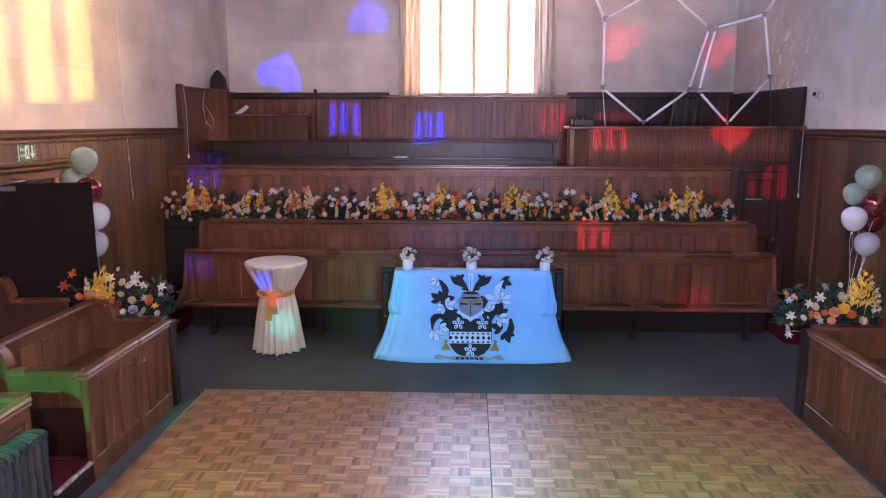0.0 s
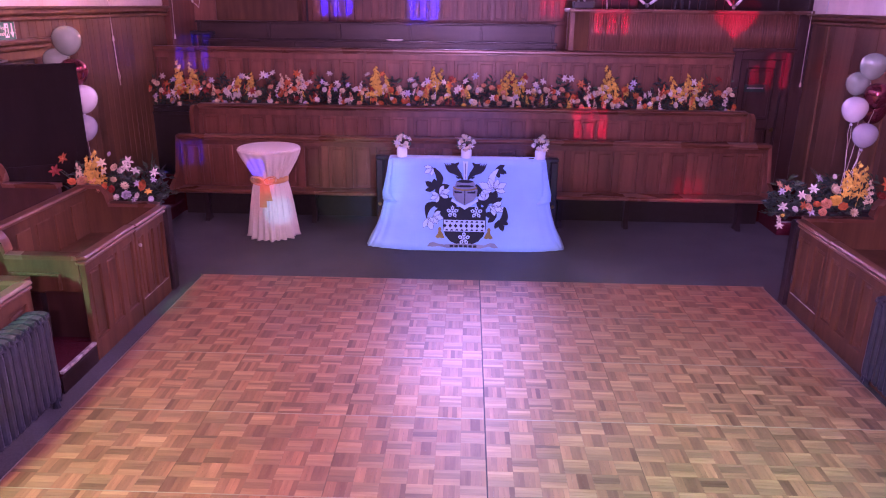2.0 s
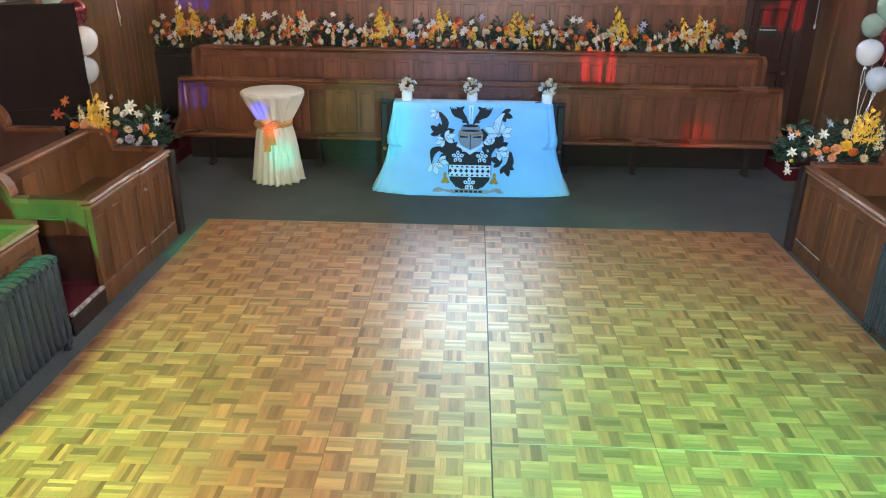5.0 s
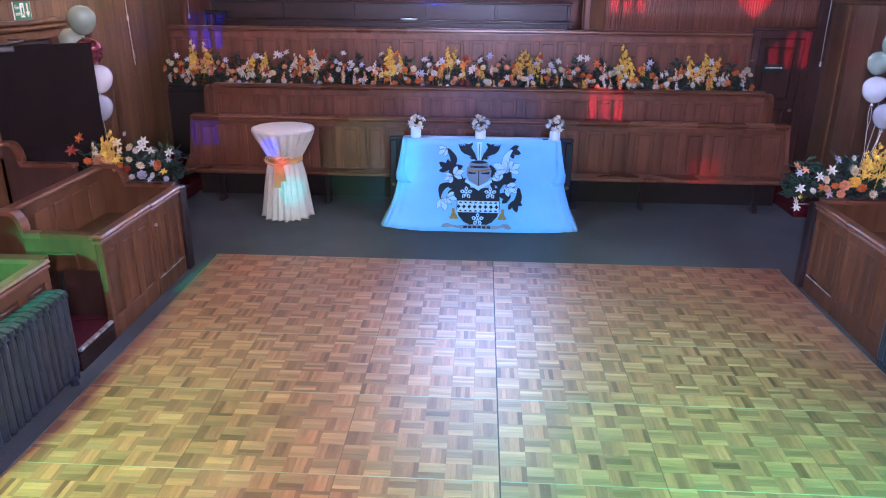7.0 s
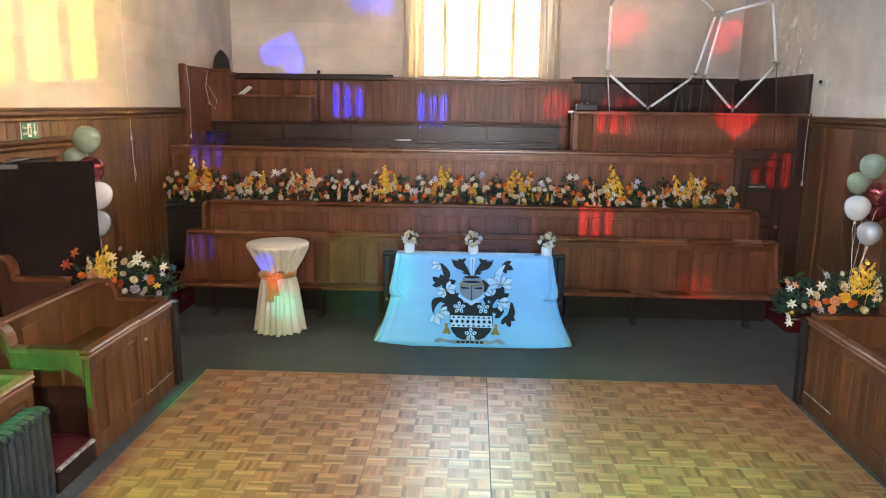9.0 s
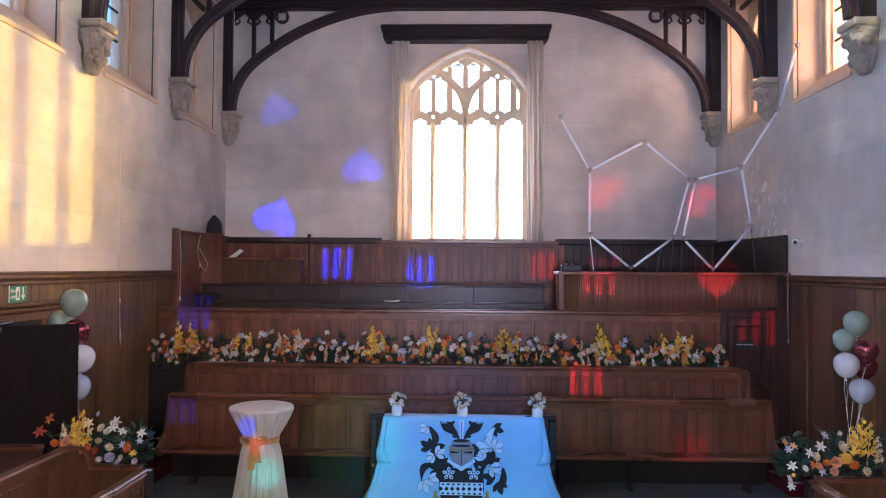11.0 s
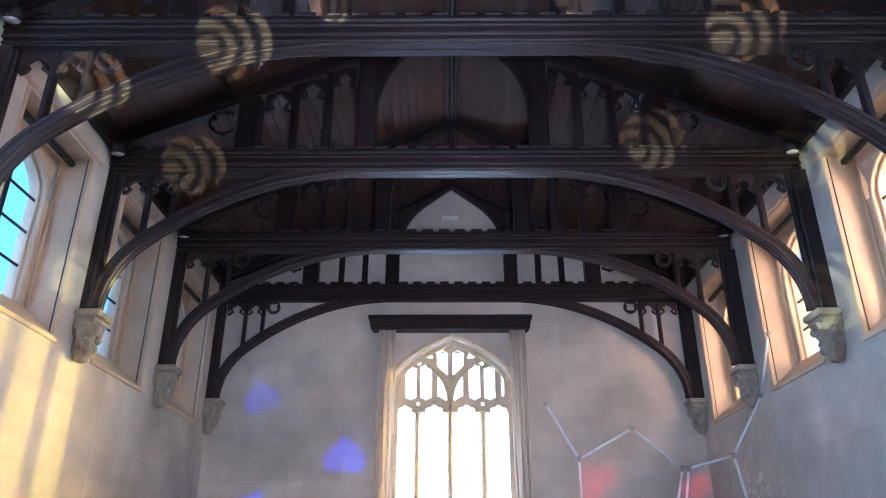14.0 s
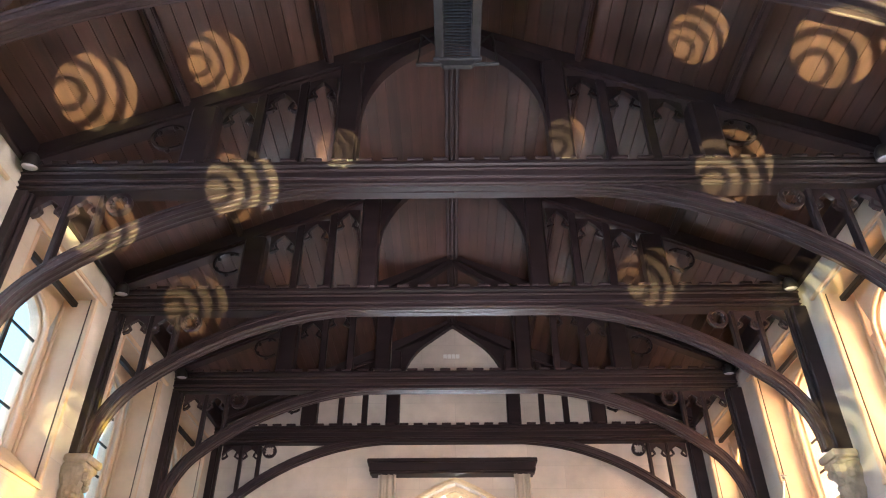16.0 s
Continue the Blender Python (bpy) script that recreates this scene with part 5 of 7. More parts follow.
# ---------- dance floor ----------
DX0, DX1, DY1, NX, NY = -2.725, 3.065, 7.04, 6, 6
PW, PD = (DX1 - DX0) / NX, 0.888
DY0 = DY1 - NY * PD
df = thing("dance_floor", "laid parquet dance floor of square basket-weave panels with seams", "dance floor")
rim = Build()
rim.prism([(DX0 - 0.04, 0.0), (DX0 - 0.036, 0.008), (DX0, 0.034), (DX0 + 0.004, 0.0)], "y", DY0, DY1)
rim.prism([(DX1 + 0.04, 0.0), (DX1 + 0.036, 0.008), (DX1, 0.034), (DX1 - 0.004, 0.0)], "y", DY0, DY1)
rim.prism([(DY1 + 0.035, 0.0), (DY1, 0.032), (DY1 - 0.004, 0.0)], "x", DX0 - 0.035, DX1 + 0.035)
part("edge_ramp", rim, M_EDGE, df, "bevelled brown wooden edge strip")
base_me = Build().box(-PW / 2 + 0.0003, PW / 2 - 0.0003, -PD / 2 + 0.0003, PD / 2 - 0.0003, 0.001, 0.0300).mesh("panel", M_SEAM)
bw, bd = (PW - 0.004) / 6, (PD - 0.004) / 6


def block(b, cx, cy, turned, z0=0.024, z1=0.031):
    """One parquet block of five fingers."""
    g = 0.0007
    for i in range(5):
        if turned:
            y = cy - bd / 2 + bd * i / 5
            b.box(cx - bw / 2 + g, cx + bw / 2 - g, y + g, y + bd / 5 - g, z0, z1)
        else:
            x = cx - bw / 2 + bw * i / 5
            b.box(x + g, x + bw / 5 - g, cy - bd / 2 + g, cy + bd / 2 - g, z0, z1)
    return b


block_me = [block(Build(), 0, 0, t).mesh("block", (M_PARQA, M_PARQB)[1 - t]) for t in (0, 1)]
rest = (Build(), Build())
for i in range(NX):
    for j in range(NY):
        cx, cy = DX0 + PW * (i + 0.5), DY0 + PD * (j + 0.5)
        pn = part("panel", base_me, M_EDGE, df, at=pose(cx, cy, 0))
        for a in range(6):
            for c in range(6):
                x, y = (a - 2.5) * bw, (c - 2.5) * bd
                if 3.19 < cy + y < 4.38:
                    part("block", block_me[(a + c) % 2], None, pn, at=pose(x, y, 0))
                else:
                    block(rest[(a + c) % 2], cx + x, cy + y, (a + c) % 2)
for j in range(1, NY):
    y = DY0 + PD * j
    # the strip's pale tone holds the light reflected along the seam
    part("cross_seam", Build().box(DX0 + 0.01, DX0 + 3 * PW - 0.01, y - 0.003, y + 0.003, 0.0300, 0.0322).box(DX0 + 3 * PW + 0.01, DX1 - 0.01, y - 0.003, y + 0.003, 0.0300, 0.0322), M_TRIM, df, "metal seam strip with its glint in the pale colour")
part("centre_seam", Build().box(DX0 + 3 * PW - 0.0045, DX0 + 3 * PW + 0.0045, DY0 + 0.3, DY1, 0.030, 0.0316), M_BEAM, df)
part("far_blocks", rest[0], M_PARQB, df, kind="stuff")
part("far_blocks", rest[1], M_PARQA, df, kind="stuff")


# ---------- effect light behind the camera ----------
fx = thing("effect_light", "black disco effect light with slotted pattern discs", "stage light")
part("housing", Build().box(EFFECT_EYE.x - 0.16, EFFECT_EYE.x + 0.16, EFFECT_EYE.y - 0.36, EFFECT_EYE.y - 0.05, EFFECT_EYE.z - 0.16, EFFECT_EYE.z + 0.12, 0.02), M_BLACK, fx)
part("stand", Build().tube([(EFFECT_EYE.x, EFFECT_EYE.y - 0.2, 0), (EFFECT_EYE.x, EFFECT_EYE.y - 0.2, EFFECT_EYE.z - 0.15)], 0.02), M_BLACK, fx)
for bx_, by_, bz_, half in BEAMS:
    r = 0.30 * math.tan(radians(half))
    m = look(EFFECT_EYE, (bx_, by_, bz_)) @ Matrix.Translation((0, 0, -0.30))
    disc = Build()
    cx_, cy_ = -0.62 * r, -0.30 * r
    for r0, r1 in ((0.30, 0.46), (0.72, 0.92), (1.16, 1.40)):
        ring = [(cx_ + r * q * math.cos(2 * math.pi * i / 40), cy_ + r * q * math.sin(2 * math.pi * i / 40)) for q in (r0, r1) for i in range(40)]
        disc.add([m @ Vector((x, y, 0)) for x, y in ring], [(i, (i + 1) % 40, 40 + (i + 1) % 40, 40 + i) for i in range(40)])
    part("pattern_disc", disc, M_BLACK, fx)

# slotted plates and heart-shaped apertures of the coloured beams
for bx_, by_, bz_, half, _p, _c in COLOURS:
    r = 0.30 * math.tan(radians(half))
    m = look(COLOUR_EYE, (bx_, by_, bz_)) @ Matrix.Translation((0, 0, -0.30))
    g = Build()
    for a, c in ((-1.5, -0.90), (-0.50, -0.20), (0.20, 0.50), (0.90, 1.5)):
        g.box(a * r, c * r, -1.5 * r, 1.5 * r, -0.0006, 0.0006, 0, m)
    g.box(-1.5 * r, 1.5 * r, 0.9 * r, 1.5 * r, 0.0010, 0.0020, 0, m).box(-1.5 * r, 1.5 * r, -1.5 * r, -0.9 * r, 0.0010, 0.0020, 0, m)
    part("slotted_plate", g, M_BLACK, fx)
for k, (bx_, by_, bz_, half, _p, _c) in enumerate(HEARTS):
    r = 0.30 * math.tan(radians(half))
    m = look(COLOUR_EYE, (bx_, by_, bz_), 180 if k == 5 else 20 * (k - 1)) @ Matrix.Translation((0, 0, -0.30))
    inner, outer = [], []
    for i in range(48):
        v = 2 * math.pi * i / 48
        u = (0.058 * 16 * math.sin(v) ** 3, -0.058 * (13 * math.cos(v) - 5 * math.cos(2 * v) - 2 * math.cos(3 * v) - math.cos(4 * v)))
        inner.append(m @ Vector((r * u[0], r * u[1] - 0.1 * r, 0)))
        outer.append(m @ Vector((2.2 * r * math.sin(v), -2.2 * r * math.cos(v), 0)))
    part("heart_plate", Build().add(inner + outer, [(i, (i + 1) % 48, 48 + (i + 1) % 48, 48 + i) for i in range(48)]), M_BLACK, fx)
part("side_housing", Build().box(COLOUR_EYE.x - 0.14, COLOUR_EYE.x + 0.14, COLOUR_EYE.y - 0.36, COLOUR_EYE.y - 0.05, COLOUR_EYE.z - 0.14, COLOUR_EYE.z + 0.12, 0.02), M_BLACK, fx)


# ---------- side pews ----------
def end_profile(s, x0, x_hi, z_lo, z_hi, x_end):
    """Top outline of a transverse end board, from the aisle outwards: low, a quarter-round shoulder, high."""
    pts = [(x0, z_lo), (x_hi - s * 0.09, z_lo)]
    for i in range(1, 9):
        a = math.pi / 2 * i / 8
        pts.append((x_hi - s * 0.09 * math.cos(a) * 1.0 + 0, z_lo + (z_hi - z_lo) * math.sin(a)))
    pts.append((x_end, z_hi))
    return pts


def end_board(parent, s, y, x0, x_hi, z_lo, z_hi, x_end, base=0.0, mat=None):
    top = end_profile(s, x0, x_hi, z_lo, z_hi, x_end)
    out = [(x_end, base)] + [(x0, base)] + top
    part("end_board", Build().prism(out, "y", y, y + 0.05), mat or M_OAK, parent)
    cap = Build().tube([(x, y + 0.025, z + 0.008) for x, z in top], 0, flat=(0.035, 0.10))
    part("end_cap", cap, M_PEWX, parent)


def aisle_panel(parent, s, x, y0, y1, top, n, name="side_panel", hinge=False):
    """Panelled board along the aisle, facing the middle of the hall."""
    xi = x + s * 0.05
    g = parent if not hinge else part(name, Build().box(xi - s * 0.02, xi, y0 + 0.02, y1 - 0.02, 0.05, top - 0.05), M_OAK, parent)
    fr = Build()
    fr.box(x, xi, y0, y1, top - 0.13, top - 0.03, 0.005)
    fr.box(x, xi, y0, y1, 0.0, 0.17, 0.005)
    w = (y1 - y0) / n
    for i in range(n + 1):
        c = y0 + w * i
        fr.box(x + s * 0.001, xi, max(c - 0.05, y0), min(c + 0.05, y1), 0.16, top - 0.12, 0.005)
    part("frame", fr, M_OAK, g)
    hh, hw = (top - 0.30) / 2, (w - 0.1) / 2
    me = Build().box(x + s * 0.022, x + s * 0.038, -hw - 0.01, hw + 0.01, -hh - 0.01, hh + 0.01).box(x + s * 0.012, x + s * 0.03, -hw + 0.03, hw - 0.03, -hh + 0.03, hh - 0.03, 0.007).mesh("panel", M_OAK)
    for i in range(n):
        part("panel", me, M_OAK, g, at=pose(0, y0 + w * (i + 0.5), 0.17 + hh))
    return g


def cap_rail(parent, s, x, y0, y1, z):
    b = Build().box(x - s * 0.028, x + s * 0.074, y0, y1, z - 0.022, z + 0.012, 0.015)
    b.box(x - s * 0.016, x + s * 0.062, y0, y1, z - 0.055, z - 0.03, 0.008)
    part("cap_rail", b, M_OAKY, parent, "worn lighter wooden cap rail")


# box pew on the left
X0 = -2.91
bp = thing("box_pew", "brown wooden box pew with panelled aisle side and door", "pew", group="box pews")
aisle_panel(bp, -1, X0, 5.13, 5.98, 0.88, 3)
cap_rail(bp, -1, X0, 5.10, 5.98, 0.88)
door = aisle_panel(bp, -1, X0 + 0.002, 6.0, 6.62, 0.87, 3, "pew_door", True)
cap_rail(door, -1, X0, 5.99, 6.66, 0.87)
part("latch", Build().ball((X0 + 0.02, 6.04, 0.68), 0.016), M_METAL, door, smooth=True)
part("kick_strip", Build().box(X0 + 0.004, X0 - 0.01, 6.03, 6.58, 0.158, 0.168, 0.002), M_WORN, door, "scuffed pale strip along the door foot")
part("corner_post", Build().box(X0 + 0.03, X0 - 0.06, 6.64, 6.76, 0.0, 0.86, 0.012), M_BEAM, bp)
end_board(bp, -1, 6.64, X0 - 0.05, -3.52, 0.875, 1.05, -3.72, 0.0, M_OAK)
end_board(bp, -1, 5.12, X0 - 0.05, -3.60, 0.875, 1.05, -3.74, 0.60)
# set back and in darker wood: the nearer pew's shadow put into the panel
part("lower_panel", Build().box(X0 - 0.06, -3.72, 5.20, 5.23, 0.17, 0.64), M_DARKWOOD, bp)
for x0, x1, z0, z1 in ((-3.50, -3.485, 0.62, 0.755), (-3.115, -3.10, 0.62, 0.755), (-3.485, -3.115, 0.74, 0.755)):
    part("panel_bead", Build().box(x0, x1, 5.085, 5.115, z0, z1, 0.004), M_OAK, bp)
bk = Build().box(-3.70, -3.66, 5.15, 6.64, 0.17, 1.02, 0.005)
part("back", bk, M_OAK, bp)
me = Build().box(-3.662, -3.65, -0.10, 0.10, 0.55, 0.93, 0.006).mesh("panel", M_OAK)
for i in range(5):
    part("panel", me, M_OAK, bp, at=pose(0, 5.32 + 0.285 * i, 0))
part("back_rail", Build().box(-3.74, -3.63, 5.12, 6.66, 1.02, 1.06, 0.014), M_OAKY, bp)
part("seat", Build().box(-3.66, -3.28, 5.16, 6.62, 0.56, 0.60, 0.012), M_OAK, bp)
# black sheet put in for the shaded gap under the seat
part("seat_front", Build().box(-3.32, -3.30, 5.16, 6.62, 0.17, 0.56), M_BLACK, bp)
part("floor_board", Build().box(-4.4, X0 - 0.05, 5.13, 6.64, 0.0, 0.17), M_RED, bp)

# raised second row on the left
bp = thing("box_pew", "brown wooden pew with rounded end against the side wall", "pew", group="box pews")
end_board(bp, -1, 6.32, -3.72, -4.315, 1.126, 1.32, XL + 0.01, 0.0, M_DARKWOOD)
part("back", Build().box(XL + 0.03, XL + 0.07, 3.0, 6.6, 0.17, 1.20, 0.006), M_OAK, bp)
part("seat", Build().box(XL + 0.07, -4.05, 3.0, 6.6, 0.60, 0.64, 0.012), M_OAK, bp)

# carpeted step between the pews
st = thing("pew_step", "dark red carpeted step with a worn white nosing", "step", kind="structure")
part("tread", Build().box(-4.4, X0 - 0.02, 4.62, 5.12, 0.0, 0.17), M_RED, st)
part("nosing", Build().box(X0 - 0.03, X0 + 0.006, 4.62, 5.12, 0.150, 0.176, 0.006), M_WORN, st)
part("riser", Build().box(X0 - 0.012, X0, 4.60, 5.12, 0.0, 0.135), M_BENCH, st)

# nearer pew on the left
bp = thing("box_pew", "brown wooden box pew behind a cast-iron radiator", "pew", group="box pews")
aisle_panel(bp, -1, -3.02, 2.4, 4.58, 0.88, 7)
cap_rail(bp, -1, -3.02, 2.4, 4.60, 0.89)
end_board(bp, -1, 4.57, -3.04, -3.60, 0.885, 1.05, -3.80, 0.0)
part("back", Build().box(-3.80, -3.76, 2.4, 4.58, 0.17, 1.02, 0.006), M_OAK, bp)
part("back_rail", Build().box(-3.84, -3.73, 2.4, 4.60, 1.02, 1.06, 0.014), M_OAKY, bp)
part("seat", Build().box(-3.76, -3.38, 2.4, 4.58, 0.56, 0.60, 0.012), M_OAK, bp)

# box pew on the right
X1 = 3.15
bp = thing("box_pew", "brown wooden box pew with panelled aisle side and door", "pew", group="box pews")
door = aisle_panel(bp, 1, X1 - 0.002, 6.02, 6.60, 0.86, 2, "pew_door", True)
cap_rail(door, 1, X1, 6.01, 6.66, 0.86)
part("kick_strip", Build().box(X1 - 0.006, X1 + 0.01, 6.05, 6.57, 0.158, 0.168, 0.002), M_WORN, door, "scuffed pale strip along the door foot")
part("hinge", Build().box(X1 - 0.006, X1 + 0.01, 6.575, 6.595, 0.60, 0.68, 0.003), M_IRON, door)
part("hinge", Build().box(X1 - 0.006, X1 + 0.01, 6.575, 6.595, 0.25, 0.33, 0.003), M_IRON, door)
aisle_panel(bp, 1, X1, 4.2, 6.0, 0.86, 7)
cap_rail(bp, 1, X1, 4.2, 6.0, 0.86)
part("corner_post", Build().box(X1 - 0.03, X1 + 0.06, 6.62, 6.74, 0.0, 0.85, 0.012), M_BEAM, bp)
end_board(bp, 1, 6.64, X1 + 0.05, 3.92, 0.865, 1.06, XR - 0.02, 0.0, M_OAK)
part("back", Build().box(4.00, 4.04, 4.2, 6.64, 0.17, 1.03, 0.006), M_OAK, bp)
part("back_rail", Build().box(3.97, 4.08, 4.2, 6.64, 1.03, 1.07, 0.014), M_OAKY, bp)
part("seat", Build().box(3.62, 4.0, 4.2, 6.62, 0.56, 0.60, 0.012), M_OAK, bp)
part("floor_board", Build().box(X1 + 0.05, 4.6, 4.2, 6.64, 0.0, 0.17), M_RED, bp)


def radiator(x, s, y1, n):
    """Column radiator; s points to the wall side."""
    r = thing("radiator", "dark cast-iron column radiator standing beside the pews", "radiator", group="radiators")
    col = Build()
    for dx in (0.0, 0.055, 0.11):
        col.lathe([(0.022, 0.09), (0.030, 0.12), (0.030, 0.64), (0.026, 0.67)], 10, at=(s * dx, 0, 0))
    col.box(-0.024 if s > 0 else -0.134, 0.134 if s > 0 else 0.024, -0.030, 0.030, 0.645, 0.715, 0.022)
    col.box(-0.024 if s > 0 else -0.134, 0.134 if s > 0 else 0.024, -0.030, 0.030, 0.075, 0.125, 0.02)
    col.prism([(-s * 0.034, 0.690), (s * 0.136, 0.690), (s * 0.136, 0.722), (s * 0.03, 0.738), (-s * 0.02, 0.726)], "y", -0.026, 0.026)
    col.lathe([(0.017, -0.008), (0.017, 0.004), (0.009, 0.008)], 10, m=pose(-s * 0.026, 0, 0.716, 0, -s * 90, 0))
    me = col.mesh("column", M_IRON)
    for i in range(n):
        part("column", me, M_IRON, r, at=pose(x, y1 - 0.04 - 0.074 * i, 0))
    for i in (0, n - 1):
        part("foot", Build().lathe([(0.03, 0.0), (0.022, 0.03), (0.018, 0.09)], 8, at=(x + s * 0.02, y1 - 0.04 - 0.074 * i, 0)).lathe([(0.03, 0.0), (0.022, 0.03), (0.018, 0.09)], 8, at=(x + s * 0.10, y1 - 0.04 - 0.074 * i, 0)), M_IRON, r)
    part("valve", Build().lathe([(0.016, 0.0), (0.016, 0.10), (0.028, 0.12), (0.026, 0.17)], 10, at=(x + s * 0.05, y1 + 0.05, 0)), M_IRON, r)
    return r


radiator(-2.85, -1, 4.46, 24)
radiator(3.10, 1, 5.10, 24)

# side doorway on the left, its leaf standing open
dw = thing("door_2", "dark wooden doorway with a moulded hood on the side wall", "door", kind="structure")
b = Build().box(XL, XL + 0.07, 6.26, 6.36, 0, 2.22, 0.012).box(XL, XL + 0.07, 7.44, 7.56, 0, 2.22, 0.012)
b.box(XL, XL + 0.08, 6.24, 7.58, 2.18, 2.28, 0.012).box(XL, XL + 0.14, 6.18, 7.64, 2.28, 2.34, 0.02).box(XL, XL + 0.18, 6.14, 7.68, 2.34, 2.38, 0.012)
part("casing", b, M_DADO, dw)
# black sheet on the wall surface in place of the doorway's dark recess
part("reveal", Build().box(XL + 0.034, XL + 0.04, 6.36, 7.44, 0, 2.18), M_BLACK, dw)
lf = thing("door_leaf", "tall near-black painted door standing open beside the pews", "door", pose(-4.43, 6.38, 0, 0, 0, 31))
part("leaf", Build().box(0.0, 0.89, 0.0, 0.045, 0.18, 2.19, 0.006), M_DARKDOOR, lf)
part("stile", Build().box(0.79, 0.885, -0.008, 0.0, 0.18, 2.18).box(0.0, 0.10, -0.008, 0.0, 0.18, 2.18).box(0.10, 0.79, -0.008, 0.0, 1.98, 2.18).box(0.10, 0.79, -0.008, 0.0, 1.08, 1.26), M_DARKDOOR, lf)
cl = part("closer", Build().box(0.03, 0.26, -0.045, 0.0, 2.13, 2.18, 0.008), M_VENT, lf, "pale grey door closer with a folding arm")
part("arm", Build().tube([(0.14, 0.0, 2.19), (0.34, 0.14, 2.215), (0.10, 0.34, 2.225)], 0.009, 6), M_METAL, cl)

# side panelling boards, one by one
dado(XL, 1, "left", 5.27, 10.92, wall_left)
dado(XR, -1, "right", 7.6, 10.36, wall_right)
b = Build()
for y in (8.28, 9.86):
    b.box(XR - 0.055, XR, y - 0.05, y + 0.05, 0.0, 2.54, 0.01)
tagged(part("panel_post", b, M_DADO), "dark wooden posts dividing the wall panelling", "post", kind="structure")

# fire exit sign
sg = thing("exit_sign", "green fire exit sign with white figure and arrow", "sign")
part("board", Build().box(XL + 0.03, XL + 0.04, 6.94, 7.20, 2.37, 2.55, 0.002), M_GREENSIGN, sg)
part("border", Build().box(XL + 0.028, XL + 0.036, 6.93, 7.21, 2.36, 2.56, 0.002), M_WHITE, sg)
b = Build().box(XL + 0.041, XL + 0.044, 7.03, 7.09, 2.40, 2.53)
ds = part("doorway_symbol", b, M_WHITE, sg)
b = Build().prism([(7.058, 2.500), (7.072, 2.500), (7.072, 2.514), (7.058, 2.514)], "x", XL + 0.0442, XL + 0.0452)
b.prism([(7.046, 2.49), (7.076, 2.49), (7.068, 2.455), (7.082, 2.42), (7.072, 2.415), (7.056, 2.448), (7.044, 2.412), (7.036, 2.42), (7.050, 2.46)], "x", XL + 0.0442, XL + 0.0452)
part("figure_symbol", b, M_GREENSIGN, ds)
part("arrow", Build().prism([(7.135, 2.53), (7.155, 2.53), (7.155, 2.45), (7.18, 2.45), (7.145, 2.40), (7.11, 2.45), (7.135, 2.45)], "x", XL + 0.041, XL + 0.044), M_WHITE, sg)
for k, (txt, z) in enumerate((("Fire", 2.475), ("exit", 2.42))):
    cu = bpy.data.curves.new("words", "FONT")
    cu.body, cu.size, cu.extrude = txt, 0.055, 0.001
    ob = new("words", cu)
    ob.data.materials.append(M_WHITE)
    ob.parent = sg
    ob.matrix_basis = Matrix.Translation((XL + 0.043, 6.945, z)) @ Matrix(((0, 0, 1, 0), (1, 0, 0, 0), (0, 1, 0, 0), (0, 0, 0, 1)))

# cords and camera
for pts in ([(XL + 0.06, 9.12, 5.1), (XL + 0.05, 9.13, 3.6), (XL + 0.05, 9.18, 2.3), (XL + 0.05, 9.2, 1.95), (XL + 0.07, 9.16, 1.84), (XL + 0.06, 9.2, 1.74), (XL + 0.05, 9.24, 1.84), (XL + 0.05, 9.2, 1.95)],
            [(XL + 0.10, 10.98, 3.3), (XL + 0.12, 11.0, 2.95), (XL + 0.12, 10.98, 2.25)],
            [(XL + 0.20, 11.6, 3.26), (XL + 0.15, 11.6, 3.02), (XL + 0.20, 11.6, 2.76), (XL + 0.29, 11.6, 2.66), (XL + 0.32, 11.6, 2.80), (XL + 0.18, 11.6, 3.05)],
            [(XR - 0.10, 10.25, 2.72), (XR - 0.10, 10.26, 2.2), (XR - 0.09, 10.27, 1.76)]):
    t = thing("pull_cord", "thin pale pull cord hanging down the wall", "cord", group="pull cords")
    part("cord", Build().tube(pts, 0.005, 6), M_SATIN, t, smooth=True)
    part("toggle", Build().lathe([(0.008, 0.0), (0.016, 0.01), (0.012, 0.06), (0.006, 0.07)], 8, at=(pts[2][0], pts[2][1], pts[2][2] - 0.03)), M_SATIN, t, smooth=True)
cc = thing("security_camera", "small white security camera bracketed on the wall", "camera")
part("base", Build().lathe([(0.05, 0.0), (0.05, 0.03), (0.03, 0.04)], 14, m=pose(XR, 10.03, 3.12, 0, -90, 0)), M_WHITE, cc, smooth=True)
part("body", Build().lathe([(0.035, 0.0), (0.04, 0.02), (0.04, 0.13), (0.035, 0.14)], 14, m=pose(XR - 0.06, 10.08, 3.12, 80, 0, -30)), M_WHITE, cc, smooth=True)
part("lens", Build().ball((XR - 0.13, 9.96, 3.135), 0.026, 10, 6), M_BLACK, cc, smooth=True)
part("cable", Build().tube([(XR - 0.012, 10.03, 3.08), (XR - 0.012, 10.02, 2.9), (XR - 0.012, 10.03, 2.7)], 0.006, 6), M_WHITE, cc)


# ---------- tables ----------
TX0, TX1, TY0, TY1, TZ = -0.89, 0.925, 8.36, 8.58, 1.03
tb = thing("trestle_table", "narrow trestle table hidden under a pale blue cloth", "table")
part("tabletop", Build().box(TX0 + 0.02, TX1 - 0.02, TY0 + 0.02, TY1 - 0.02, TZ - 0.045, TZ - 0.012, 0.008), M_OAK, tb)
